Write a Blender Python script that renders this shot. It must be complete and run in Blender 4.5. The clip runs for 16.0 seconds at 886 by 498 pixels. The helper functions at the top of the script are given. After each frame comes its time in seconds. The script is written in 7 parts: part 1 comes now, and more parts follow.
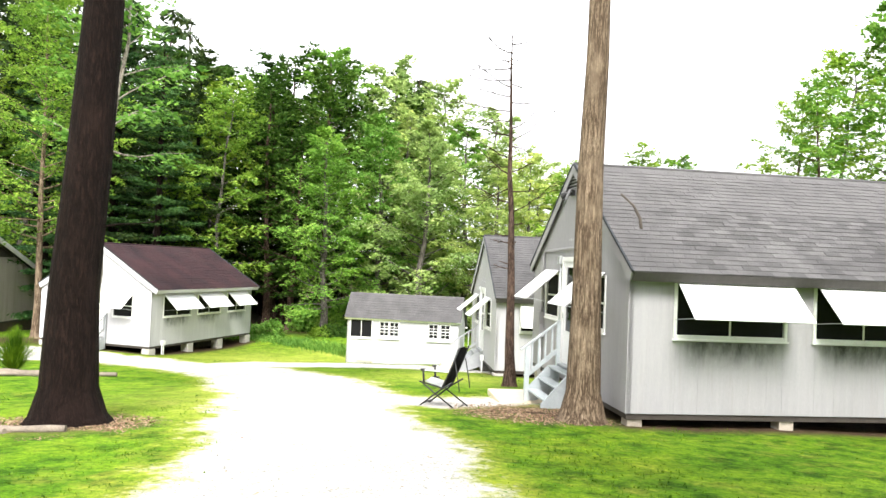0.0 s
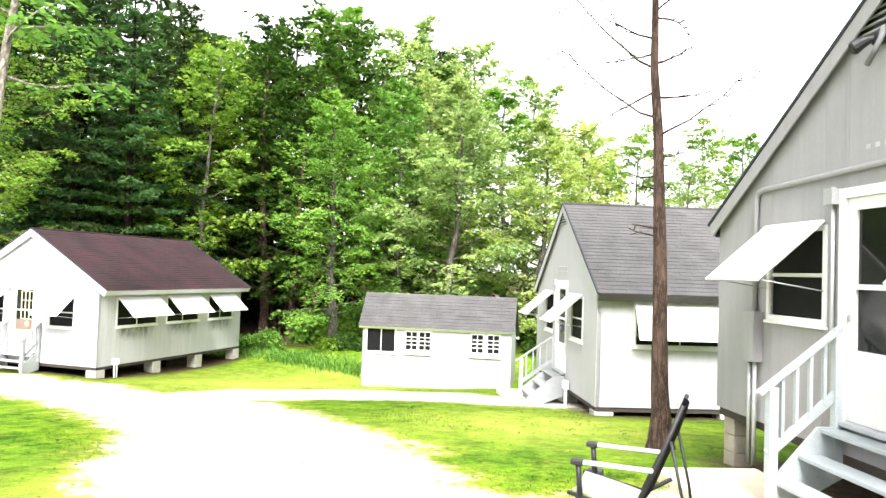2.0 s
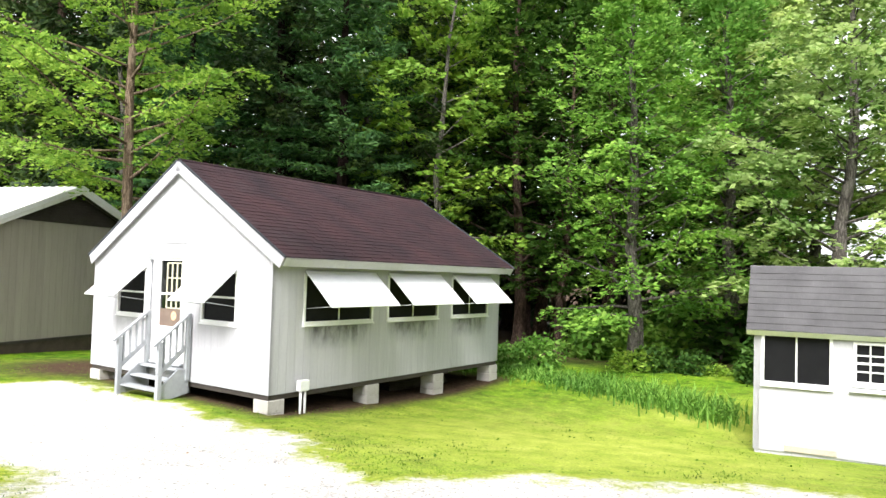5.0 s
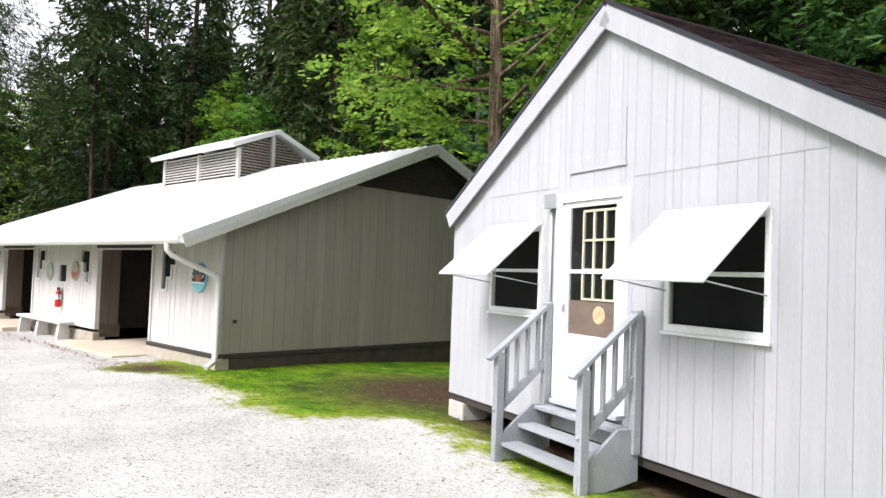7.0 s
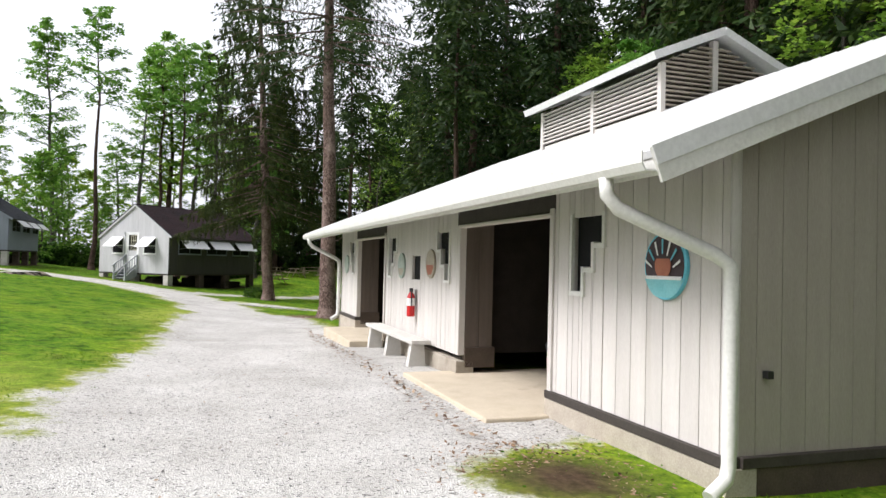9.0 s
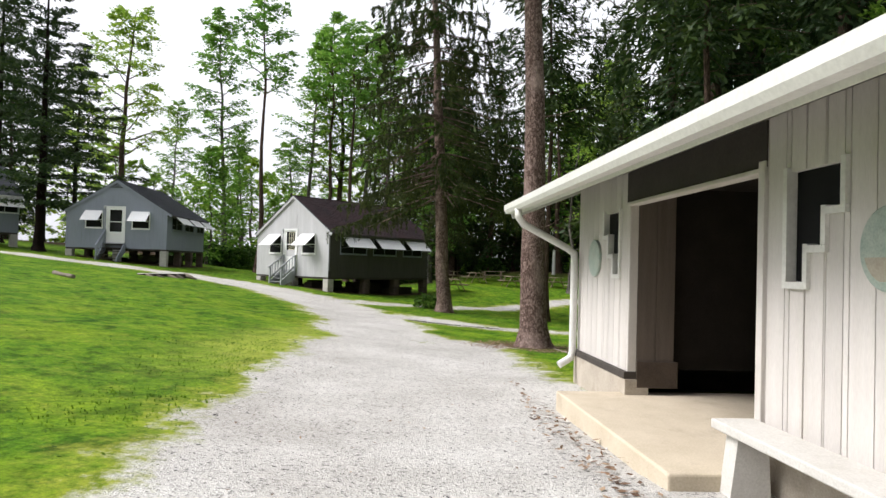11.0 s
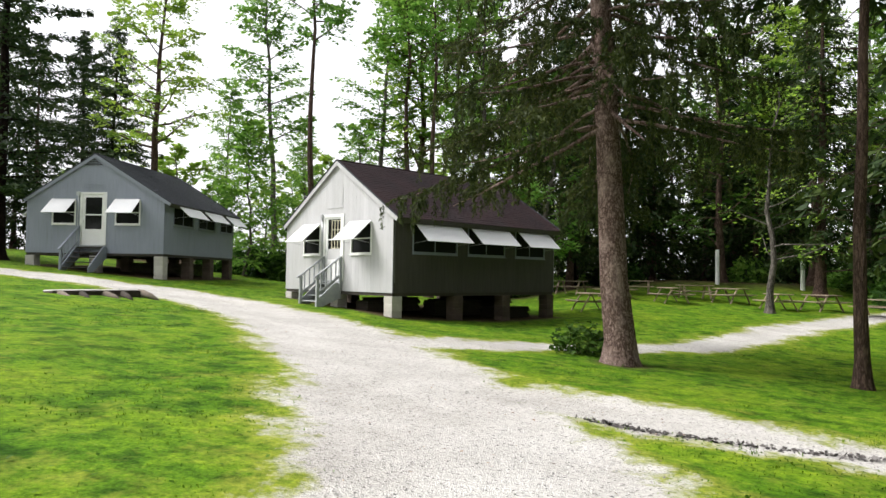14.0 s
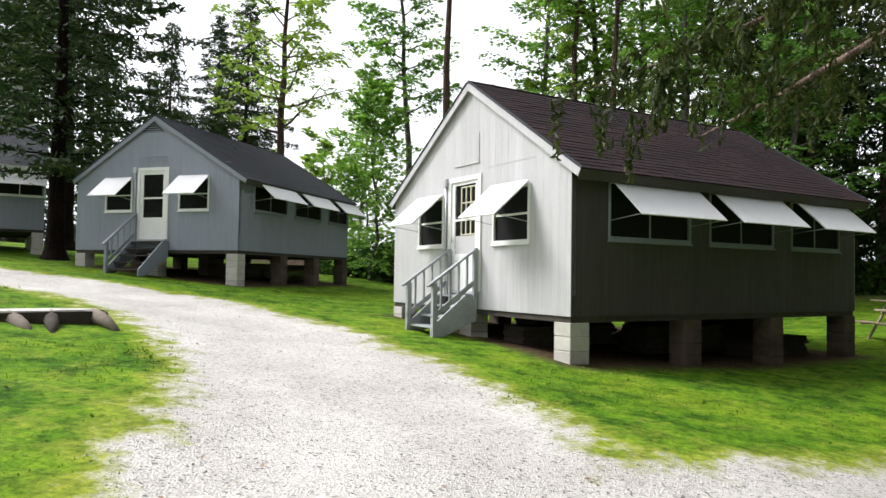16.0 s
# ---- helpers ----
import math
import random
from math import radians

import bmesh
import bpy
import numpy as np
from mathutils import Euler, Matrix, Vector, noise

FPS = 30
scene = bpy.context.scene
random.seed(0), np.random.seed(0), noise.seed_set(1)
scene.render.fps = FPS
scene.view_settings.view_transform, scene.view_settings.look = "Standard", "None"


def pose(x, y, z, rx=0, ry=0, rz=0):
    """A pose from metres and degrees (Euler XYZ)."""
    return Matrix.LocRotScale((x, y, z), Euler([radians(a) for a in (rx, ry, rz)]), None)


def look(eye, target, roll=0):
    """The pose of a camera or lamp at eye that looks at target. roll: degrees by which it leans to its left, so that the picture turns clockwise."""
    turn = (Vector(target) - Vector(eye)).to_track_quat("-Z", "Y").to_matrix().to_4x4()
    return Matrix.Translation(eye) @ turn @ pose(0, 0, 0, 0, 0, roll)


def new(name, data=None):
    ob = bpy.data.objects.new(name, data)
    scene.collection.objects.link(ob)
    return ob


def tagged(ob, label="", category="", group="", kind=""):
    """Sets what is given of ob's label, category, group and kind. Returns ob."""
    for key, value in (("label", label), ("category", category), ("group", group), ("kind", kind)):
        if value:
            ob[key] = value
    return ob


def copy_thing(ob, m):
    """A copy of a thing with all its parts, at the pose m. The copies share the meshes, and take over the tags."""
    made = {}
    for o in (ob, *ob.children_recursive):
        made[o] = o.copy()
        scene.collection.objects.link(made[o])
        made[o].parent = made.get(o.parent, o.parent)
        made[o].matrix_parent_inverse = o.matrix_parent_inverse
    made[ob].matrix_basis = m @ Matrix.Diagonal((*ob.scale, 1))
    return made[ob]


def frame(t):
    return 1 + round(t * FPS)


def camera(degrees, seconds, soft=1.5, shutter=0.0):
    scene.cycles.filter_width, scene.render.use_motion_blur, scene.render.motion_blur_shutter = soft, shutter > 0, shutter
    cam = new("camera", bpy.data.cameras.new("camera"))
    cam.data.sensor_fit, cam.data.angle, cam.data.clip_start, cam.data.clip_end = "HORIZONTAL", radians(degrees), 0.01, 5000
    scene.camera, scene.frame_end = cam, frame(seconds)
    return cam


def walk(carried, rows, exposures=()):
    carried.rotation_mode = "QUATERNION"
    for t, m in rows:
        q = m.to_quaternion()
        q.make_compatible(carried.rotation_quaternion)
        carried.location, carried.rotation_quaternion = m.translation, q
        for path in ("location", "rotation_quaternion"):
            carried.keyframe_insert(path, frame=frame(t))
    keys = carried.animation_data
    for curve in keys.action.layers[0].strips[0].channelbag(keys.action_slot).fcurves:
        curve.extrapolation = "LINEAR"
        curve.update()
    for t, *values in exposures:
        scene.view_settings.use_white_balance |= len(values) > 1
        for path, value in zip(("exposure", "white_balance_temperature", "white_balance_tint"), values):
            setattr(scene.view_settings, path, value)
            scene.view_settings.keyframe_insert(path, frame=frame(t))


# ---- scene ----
import collections

cam = camera(63.9, 16.0)
PATH = [
    (0, (2.792, 0.518, 2.393), (2.64, 2.511, 2.437), 2.4),
    (0.5, (2.351, 2.508, 2.224), (2.21, 4.503, 2.277), 2.9),
    (1, (1.995, 4.666, 2.045), (1.867, 6.661, 2.102), 2.8),
    (1.2, (1.851, 5.458, 1.986), (1.717, 7.452, 2.05), 2.2),
    (1.5, (1.5, 6.638, 1.903), (1.372, 8.633, 1.965), 2.2),
    (2, (0.976, 8.659, 1.72), (0.792, 10.65, 1.785), 1.9),
    (2.5, (0.366, 10.704, 1.536), (0.113, 12.687, 1.604), 1.8),
    (3, (-0.111, 12.732, 1.366), (-0.489, 14.695, 1.438), 1.9),
    (3.2, (-0.382, 13.527, 1.321), (-0.775, 15.487, 1.388), 1.8),
    (5.3, (-5.143, 20.876, 0.4), (-6.004, 22.679, 0.481), 1.6),
    (5.5, (-5.712, 21.477, 0.335), (-6.624, 23.255, 0.42), 1.5),
    (6, (-7.197, 22.731, 0.211), (-8.25, 24.429, 0.292), 1.5),
    (6.3, (-8.11, 23.732, 0.117), (-9.321, 25.323, 0.192), 1.5),
    (6.5, (-8.75, 24.345, 0.068), (-10.08, 25.837, 0.136), 1.8),
    (7, (-10.59, 25.317, -0.123), (-12.112, 26.612, -0.048), 2.1),
    (7.5, (-12.533, 26.169, -0.26), (-14.228, 27.229, -0.192), 1.9),
    (8, (-14.522, 26.846, -0.34), (-16.358, 27.636, -0.28), 1.7),
    (8.5, (-16.569, 27.265, -0.352), (-18.47, 27.882, -0.3), 1.6),
    (9, (-18.74, 27.54, -0.373), (-20.691, 27.976, -0.327), 1.4),
    (9.5, (-21.126, 27.725, -0.409), (-23.104, 28.015, -0.361), 1.1),
    (10, (-23.679, 27.766, -0.528), (-25.672, 27.917, -0.475), 1.5),
    (12.3, (-35.066, 26.381, -0.618), (-37.059, 26.227, -0.562), 1.1),
    (12.5, (-36.106, 26.242, -0.646), (-38.099, 26.083, -0.583), 1.1),
    (13, (-38.809, 26.017, -0.701), (-40.797, 25.815, -0.636), 1.1),
    (13.5, (-41.565, 25.717, -0.751), (-43.552, 25.499, -0.68), 1.0),
    (14, (-44.233, 25.294, -0.783), (-46.209, 24.996, -0.706), 0.9),
    (14.5, (-46.745, 24.891, -0.814), (-48.699, 24.474, -0.73), 1.0),
    (15, (-49.278, 24.26, -0.841), (-51.209, 23.747, -0.758), 0.9),
    (15.5, (-51.763, 23.589, -0.794), (-53.663, 22.97, -0.709), 0.9),
    (16, (-54.283, 22.747, -0.716), (-56.144, 22.019, -0.639), 0.9),
]
EXPOSURE = [(0, 1.2, 6500, 10), (1.5, 1.46, 6500, 10), (3, 1.63, 6420, 11), (5.5, 0.74, 6250, 12), (6.5, 0.43, 6130, 14), (7.5, 0.25, 6130, 14), (9, 0.07, 6180, 13), (10, -0.05, 6250, 12),
            (12.5, 0.18, 6330, 12), (14.5, 0.28, 6420, 11), (16, 0.28, 6280, 12)]
walk(cam, [(t, look(eye, target, roll)) for t, eye, target, roll in PATH],
     EXPOSURE)

# ---- light ----
world = bpy.data.worlds.new("sky")
scene.world = world
world.use_nodes = True
wn = world.node_tree
wn.nodes.clear()
sky = wn.nodes.new("ShaderNodeTexSky")
sky.sky_type, sky.sun_disc = "NISHITA", False
sky.sun_elevation, sky.sun_rotation = radians(48), radians(175.5)
sky.air_density, sky.dust_density, sky.ozone_density = 1.0, 6.0, 1.0
sky_bg = wn.nodes.new("ShaderNodeBackground")
sky_bg.inputs["Strength"].default_value = 0.108
sky_out = wn.nodes.new("ShaderNodeOutputWorld")
cloud = wn.nodes.new("ShaderNodeHueSaturation")  # thin cloud takes most of the blue
cloud.inputs["Saturation"].default_value, cloud.inputs["Value"].default_value = 0.12, 2.6
wn.links.new(sky.outputs[0], cloud.inputs["Color"])
haze = wn.nodes.new("ShaderNodeMix")  # an even white haze over the whole sky
haze.data_type = "RGBA"
haze.inputs[0].default_value, haze.inputs[7].default_value = 0.65, (10.5, 10.5, 10.7, 1)
wn.links.new(cloud.outputs[0], haze.inputs[6])
toward = wn.nodes.new("ShaderNodeTexCoord")
height = wn.nodes.new("ShaderNodeSeparateXYZ")
wn.links.new(toward.outputs["Generated"], height.inputs[0])
thick = wn.nodes.new("ShaderNodeMapRange")  # the haze is brightest low down, where one looks through most of it
thick.inputs["From Min"].default_value, thick.inputs["From Max"].default_value = 0.3, 1.0
thick.inputs["To Min"].default_value, thick.inputs["To Max"].default_value = 1.08, 0.6
wn.links.new(height.outputs["Z"], thick.inputs["Value"])
depth = wn.nodes.new("ShaderNodeMix")
depth.data_type, depth.blend_type = "RGBA", "MULTIPLY"
depth.inputs[0].default_value = 1.0
wn.links.new(thick.outputs[0], depth.inputs[7])
wn.links.new(haze.outputs[2], depth.inputs[6])
wn.links.new(depth.outputs[2], sky_bg.inputs[0])
wn.links.new(sky_bg.outputs[0], sky_out.inputs[0])

sun = new("sun", bpy.data.lights.new("sun", "SUN"))
sun.data.energy, sun.data.angle, sun.data.color = 4.2, radians(24), (1.0, 0.965, 0.93)
sun.matrix_world = look((1.5, -19, 21.2), (0, 0, 0))


# ---- materials ----
def material(name, rough=0.7, metal=0.0):
    m = bpy.data.materials.new(name)
    m.use_nodes = True
    b = m.node_tree.nodes["Principled BSDF"]
    b.inputs["Roughness"].default_value, b.inputs["Metallic"].default_value = rough, metal
    return m, m.node_tree, b


def node(tree, kind, **values):
    n = tree.nodes.new(kind)
    for key, value in values.items():
        n.inputs[key].default_value = value
    return n


def ramp(tree, fac, stops):
    r = tree.nodes.new("ShaderNodeValToRGB")
    while len(r.color_ramp.elements) < len(stops):
        r.color_ramp.elements.new(0.5)
    for e, (p, c) in zip(r.color_ramp.elements, stops):
        e.position, e.color = p, (*c, 1) if len(c) == 3 else c
    tree.links.new(fac, r.inputs[0])
    return r.outputs[0]


def mix(tree, fac, a, b, blend="MIX"):
    n = tree.nodes.new("ShaderNodeMix")
    n.data_type, n.blend_type = "RGBA", blend
    for value, at in ((fac, 0), (a, 6), (b, 7)):
        if isinstance(value, (int, float)):
            n.inputs[at].default_value = value
        elif isinstance(value, tuple):
            n.inputs[at].default_value = (*value, 1)
        else:
            tree.links.new(value, n.inputs[at])
    return n.outputs[2]


def coords(tree, scale=(1, 1, 1), kind="Object"):
    c, m = tree.nodes.new("ShaderNodeTexCoord"), tree.nodes.new("ShaderNodeMapping")
    m.inputs["Scale"].default_value = scale
    tree.links.new(c.outputs[kind], m.inputs[0])
    return m.outputs[0]


def world_coords(tree, scale=(1, 1, 1)):
    c, m = tree.nodes.new("ShaderNodeNewGeometry"), tree.nodes.new("ShaderNodeMapping")
    m.inputs["Scale"].default_value = scale
    tree.links.new(c.outputs["Position"], m.inputs[0])
    return m.outputs[0]


def noise_tex(tree, at, scale, detail=4.0, rough=0.6):
    n = node(tree, "ShaderNodeTexNoise", Scale=scale, Detail=detail, Roughness=rough)
    tree.links.new(at, n.inputs["Vector"])
    return n.outputs["Fac"]


def bump(tree, b, height, strength=0.4, distance=0.02):
    n = node(tree, "ShaderNodeBump", Strength=strength, Distance=distance)
    tree.links.new(height, n.inputs["Height"])
    tree.links.new(n.outputs[0], b.inputs["Normal"])


def rough_surface(name, a, b2, scale=6.0, rough=0.75, stretch=(1, 1, 1), fine=60.0, strength=0.3, stain=None, metal=0.0, vary=0.12):
    """A surface between two colours at two scales of wear, with fine relief and, where given, streaks of a stain."""
    m, t, b = material(name, rough, metal)
    at = world_coords(t, stretch)
    big, small = noise_tex(t, at, scale), noise_tex(t, at, fine, 3.0)
    colour = ramp(t, big, [(0.3, a), (0.7, b2)])
    colour = mix(t, 0.35, colour, ramp(t, small, [(0.3, tuple(0.8 * v for v in a)), (0.7, tuple(min(1, 1.13 * v) for v in b2))]))
    if stain:
        streak = ramp(t, noise_tex(t, at, scale * 0.6, 6.0, 0.7), [(0.55, (0, 0, 0)), (0.8, (0.6, 0.6, 0.6))])
        colour = mix(t, streak, colour, stain)
    if vary:
        info = t.nodes.new("ShaderNodeObjectInfo")
        shade = ramp(t, info.outputs["Random"], [(0, (1 - vary,) * 3), (1, (1 + vary,) * 3)])
        colour = mix(t, 1.0, colour, shade, "MULTIPLY")
    t.links.new(colour, b.inputs["Base Color"])
    b.inputs["Specular IOR Level"].default_value = 0.2 if rough > 0.8 else 0.4
    bump(t, b, small, strength, 0.01)
    return m


SIDING = rough_surface("painted_siding", (0.40, 0.395, 0.415), (0.47, 0.463, 0.48), 2.0, 0.65, (6, 6, 0.5), 40, 0.25, (0.38, 0.375, 0.37), vary=0.03)
SIDING_PALE = rough_surface("pale_weathered_siding", (0.43, 0.425, 0.435), (0.50, 0.495, 0.50), 2.0, 0.65, (6, 6, 0.5), 40, 0.25, (0.30, 0.29, 0.285), vary=0.06)
# Dark boards; the colour is deepened to stand in for tree shade.
SIDING_BROWN = rough_surface("dark_brown_shaded_siding", (0.05, 0.045, 0.043), (0.075, 0.067, 0.064), 2.0, 0.75, (6, 6, 0.5), 40, 0.25, (0.09, 0.08, 0.075), vary=0.05)
SIDING_DULL = rough_surface("dull_grey_siding", (0.285, 0.28, 0.292), (0.335, 0.325, 0.335), 2.0, 0.65, (6, 6, 0.5), 40, 0.25, (0.25, 0.235, 0.23), vary=0.03)
SIDING_GREY = rough_surface("grey_painted_siding", (0.215, 0.235, 0.285), (0.26, 0.283, 0.335), 2.0, 0.65, (6, 6, 0.5), 40, 0.25, (0.14, 0.15, 0.165), vary=0.03)
BROWN_BOARD = rough_surface("brown_entry_boards", (0.10, 0.08, 0.066), (0.145, 0.115, 0.095), 2.0, 0.75, (6, 6, 0.5), 40, 0.3, (0.08, 0.063, 0.053), vary=0.06)
SIDING_WARM = rough_surface("cream_siding", (0.53, 0.495, 0.46), (0.61, 0.575, 0.54), 1.6, 0.7, (6, 6, 0.5), 40, 0.3, (0.45, 0.41, 0.35), vary=0.06)
# Cream siding toned down to tan; canopy shade is put into it.
SIDING_TAN = rough_surface("shaded_tan_siding", (0.315, 0.28, 0.24), (0.385, 0.345, 0.30), 1.2, 0.8, (4, 4, 0.5), 40, 0.3, (0.21, 0.185, 0.155), vary=0.05)
FADED_LETTER = rough_surface("faded_lettering", (0.40, 0.40, 0.41), (0.48, 0.48, 0.48), 20.0, 0.7, vary=0.05)
TRIM = rough_surface("white_trim_paint", (0.72, 0.72, 0.71), (0.80, 0.80, 0.79), 5.0, 0.55, (1, 1, 1), 50, 0.15, (0.58, 0.57, 0.54), vary=0.03)
SHUTTER = rough_surface("white_shutter_paint", (0.76, 0.77, 0.78), (0.82, 0.82, 0.82), 3.0, 0.5, (1, 1, 1), 40, 0.1, vary=0.02)
STEP_PAINT = rough_surface("blue_grey_step_paint", (0.36, 0.40, 0.42), (0.45, 0.49, 0.50), 5.0, 0.6, (1, 1, 1), 60, 0.25, (0.26, 0.27, 0.27))
STEP_PALE = rough_surface("pale_grey_step_paint", (0.35, 0.365, 0.38), (0.44, 0.455, 0.465), 5.0, 0.6, (1, 1, 1), 60, 0.25, (0.33, 0.33, 0.32))
STEP_GREY = rough_surface("worn_grey_step_paint", (0.25, 0.265, 0.275), (0.34, 0.355, 0.365), 5.0, 0.6, (1, 1, 1), 60, 0.25, (0.16, 0.16, 0.155))
BENCH_PAINT = rough_surface("whitewashed_concrete", (0.47, 0.45, 0.41), (0.58, 0.56, 0.52), 4.0, 0.85, (1, 1, 1), 60, 0.4, (0.42, 0.39, 0.33))
CONCRETE = rough_surface("pier_concrete", (0.40, 0.38, 0.34), (0.52, 0.50, 0.46), 4.0, 0.9, (1, 1, 1), 70, 0.5, (0.28, 0.25, 0.20))
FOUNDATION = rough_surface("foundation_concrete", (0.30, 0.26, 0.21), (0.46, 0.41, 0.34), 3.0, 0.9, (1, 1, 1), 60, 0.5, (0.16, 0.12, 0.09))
# Dirty concrete, taken darker to carry the shade under the cabins too.
FOUNDATION_DARK = rough_surface("dirty_and_shaded_concrete", (0.06, 0.046, 0.037), (0.12, 0.092, 0.072), 3.0, 0.9, (1, 1, 1), 60, 0.5, (0.05, 0.035, 0.028))
PAVING = rough_surface("worn_concrete_slab", (0.53, 0.45, 0.33), (0.66, 0.57, 0.44), 2.5, 0.85, (1, 1, 1), 60, 0.3, (0.30, 0.24, 0.18))
SHINGLE_GREY = rough_surface("grey_asphalt_shingle", (0.06, 0.058, 0.06), (0.115, 0.112, 0.113), 2.0, 0.9, (1, 1, 1), 160, 0.6, (0.09, 0.09, 0.085), vary=0.25)
SHINGLE_BROWN = rough_surface("brown_asphalt_shingle", (0.012, 0.010, 0.013), (0.05, 0.024, 0.026), 0.9, 0.9, (1, 1, 1), 160, 0.6, (0.035, 0.033, 0.036), vary=0.25)
SHINGLE_DARK = rough_surface("dark_asphalt_shingle", (0.035, 0.039, 0.046), (0.06, 0.065, 0.074), 2.0, 0.9, (1, 1, 1), 160, 0.6, vary=0.25)
METAL_ROOF = rough_surface("pale_metal_roof", (0.66, 0.66, 0.65), (0.74, 0.74, 0.73), 1.5, 0.4, (1, 1, 1), 20, 0.05, (0.5, 0.5, 0.48), metal=0.15, vary=0.02)
GUTTER = rough_surface("cream_gutter_metal", (0.60, 0.59, 0.55), (0.68, 0.67, 0.63), 3.0, 0.4, (1, 1, 1), 30, 0.1, (0.4, 0.37, 0.3), vary=0.02)
DARK_WOOD = rough_surface("dark_stained_timber", (0.035, 0.028, 0.024), (0.06, 0.05, 0.042), 4.0, 0.8, (1, 1, 1), 40, 0.3)
# Near-black boards: the darkness of the unlit rooms is in the colour.
INTERIOR = rough_surface("unlit_interior_board", (0.016, 0.013, 0.011), (0.03, 0.025, 0.021), 3.0, 0.9)
SCREEN = rough_surface("black_insect_screen", (0.004, 0.004, 0.005), (0.009, 0.009, 0.01), 5.0, 0.7, (1, 1, 1), 200, 0.2)
SCREEN.node_tree.nodes["Principled BSDF"].inputs["Specular IOR Level"].default_value = 0.15
METAL = rough_surface("galvanised_conduit", (0.40, 0.41, 0.42), (0.5, 0.51, 0.52), 5.0, 0.45, metal=0.6)
GREY_METAL = rough_surface("dull_grey_metal", (0.12, 0.12, 0.125), (0.18, 0.18, 0.185), 8.0, 0.5)
BLACK = rough_surface("black_metal", (0.012, 0.012, 0.013), (0.025, 0.025, 0.026), 8.0, 0.5)
BLACK_CLOTH = rough_surface("black_chair_fabric", (0.012, 0.012, 0.014), (0.03, 0.03, 0.032), 12.0, 0.9, (1, 1, 1), 200, 0.4)
GREY_CLOTH = rough_surface("pale_grey_fabric", (0.45, 0.46, 0.48), (0.55, 0.56, 0.57), 8.0, 0.9, (1, 1, 1), 200, 0.3)
RED = rough_surface("red_enamel", (0.42, 0.012, 0.012), (0.5, 0.02, 0.02), 6.0, 0.35)
LOG = rough_surface("weathered_log", (0.13, 0.11, 0.09), (0.24, 0.20, 0.16), 5.0, 0.9, (1, 1, 1), 40, 0.6, (0.06, 0.05, 0.04))
TABLE_WOOD = rough_surface("weathered_table_planks", (0.22, 0.17, 0.12), (0.34, 0.27, 0.19), 4.0, 0.8, (1, 1, 1), 40, 0.4, (0.12, 0.09, 0.07))
def mould():
    """A dark bloom of mould that thins out downwards and to the sides."""
    m, t, b = material("green_black_mould", 0.9)
    b.inputs["Base Color"].default_value = (0.03, 0.035, 0.022, 1)
    gen = t.nodes.new("ShaderNodeTexCoord")
    sep = t.nodes.new("ShaderNodeSeparateXYZ")
    t.links.new(gen.outputs["Generated"], sep.inputs[0])
    down = ramp(t, sep.outputs["Z"], [(0.0, (0, 0, 0)), (1.0, (0.85, 0.85, 0.85))])
    across = ramp(t, sep.outputs["X"], [(0.0, (0, 0, 0)), (0.2, (1, 1, 1)), (0.8, (1, 1, 1)), (1.0, (0, 0, 0))])
    drip = ramp(t, noise_tex(t, world_coords(t, (1, 1, 0.35)), 5.0, 6.0, 0.7), [(0.35, (0, 0, 0)), (0.65, (1, 1, 1))])
    fac = mix(t, 1.0, mix(t, 1.0, down, across, "MULTIPLY"), drip, "MULTIPLY")
    clear, blend = t.nodes.new("ShaderNodeBsdfTransparent"), t.nodes.new("ShaderNodeMixShader")
    t.links.new(fac, blend.inputs[0])
    t.links.new(clear.outputs[0], blend.inputs[1])
    t.links.new(b.outputs[0], blend.inputs[2])
    t.links.new(blend.outputs[0], t.nodes["Material Output"].inputs[0])
    return m


MOULD = mould()


def bark(name, a, b2, plates=(9, 9, 1.7)):
    """Furrowed bark: long wandering cracks between plates, flakes and paler patches."""
    m, t, b = material(name, 0.9)
    n0 = noise_tex(t, coords(t, plates), 1.5, 4.0, 0.6)
    n1 = noise_tex(t, coords(t, tuple(2.7 * v for v in plates)), 1.3, 5.0, 0.65)
    fine = noise_tex(t, coords(t, (30, 30, 14)), 1.6, 4.0, 0.7)
    deep = ramp(t, n0, [(0.40, (1, 1, 1)), (0.475, (0.12, 0.12, 0.12)), (0.5, (0, 0, 0)), (0.53, (0.35, 0.35, 0.35)), (0.6, (1, 1, 1))])
    thin = ramp(t, n1, [(0.43, (1, 1, 1)), (0.5, (0.35, 0.35, 0.35)), (0.55, (1, 1, 1))])
    crack = mix(t, 1.0, deep, thin, "MULTIPLY")
    plate = ramp(t, fine, [(0.3, a), (0.7, b2)])
    colour = mix(t, crack, tuple(0.42 * x for x in a), plate)
    patch = ramp(t, noise_tex(t, coords(t, (1, 1, 0.6)), 2.2), [(0.5, (0, 0, 0)), (0.75, (0.5, 0.5, 0.5))])
    colour = mix(t, patch, colour, tuple(min(1, 1.3 * x) for x in b2))
    t.links.new(colour, b.inputs["Base Color"])
    b.inputs["Specular IOR Level"].default_value = 0.1
    bump(t, b, mix(t, 0.3, crack, fine), 0.9, 0.03)
    return m


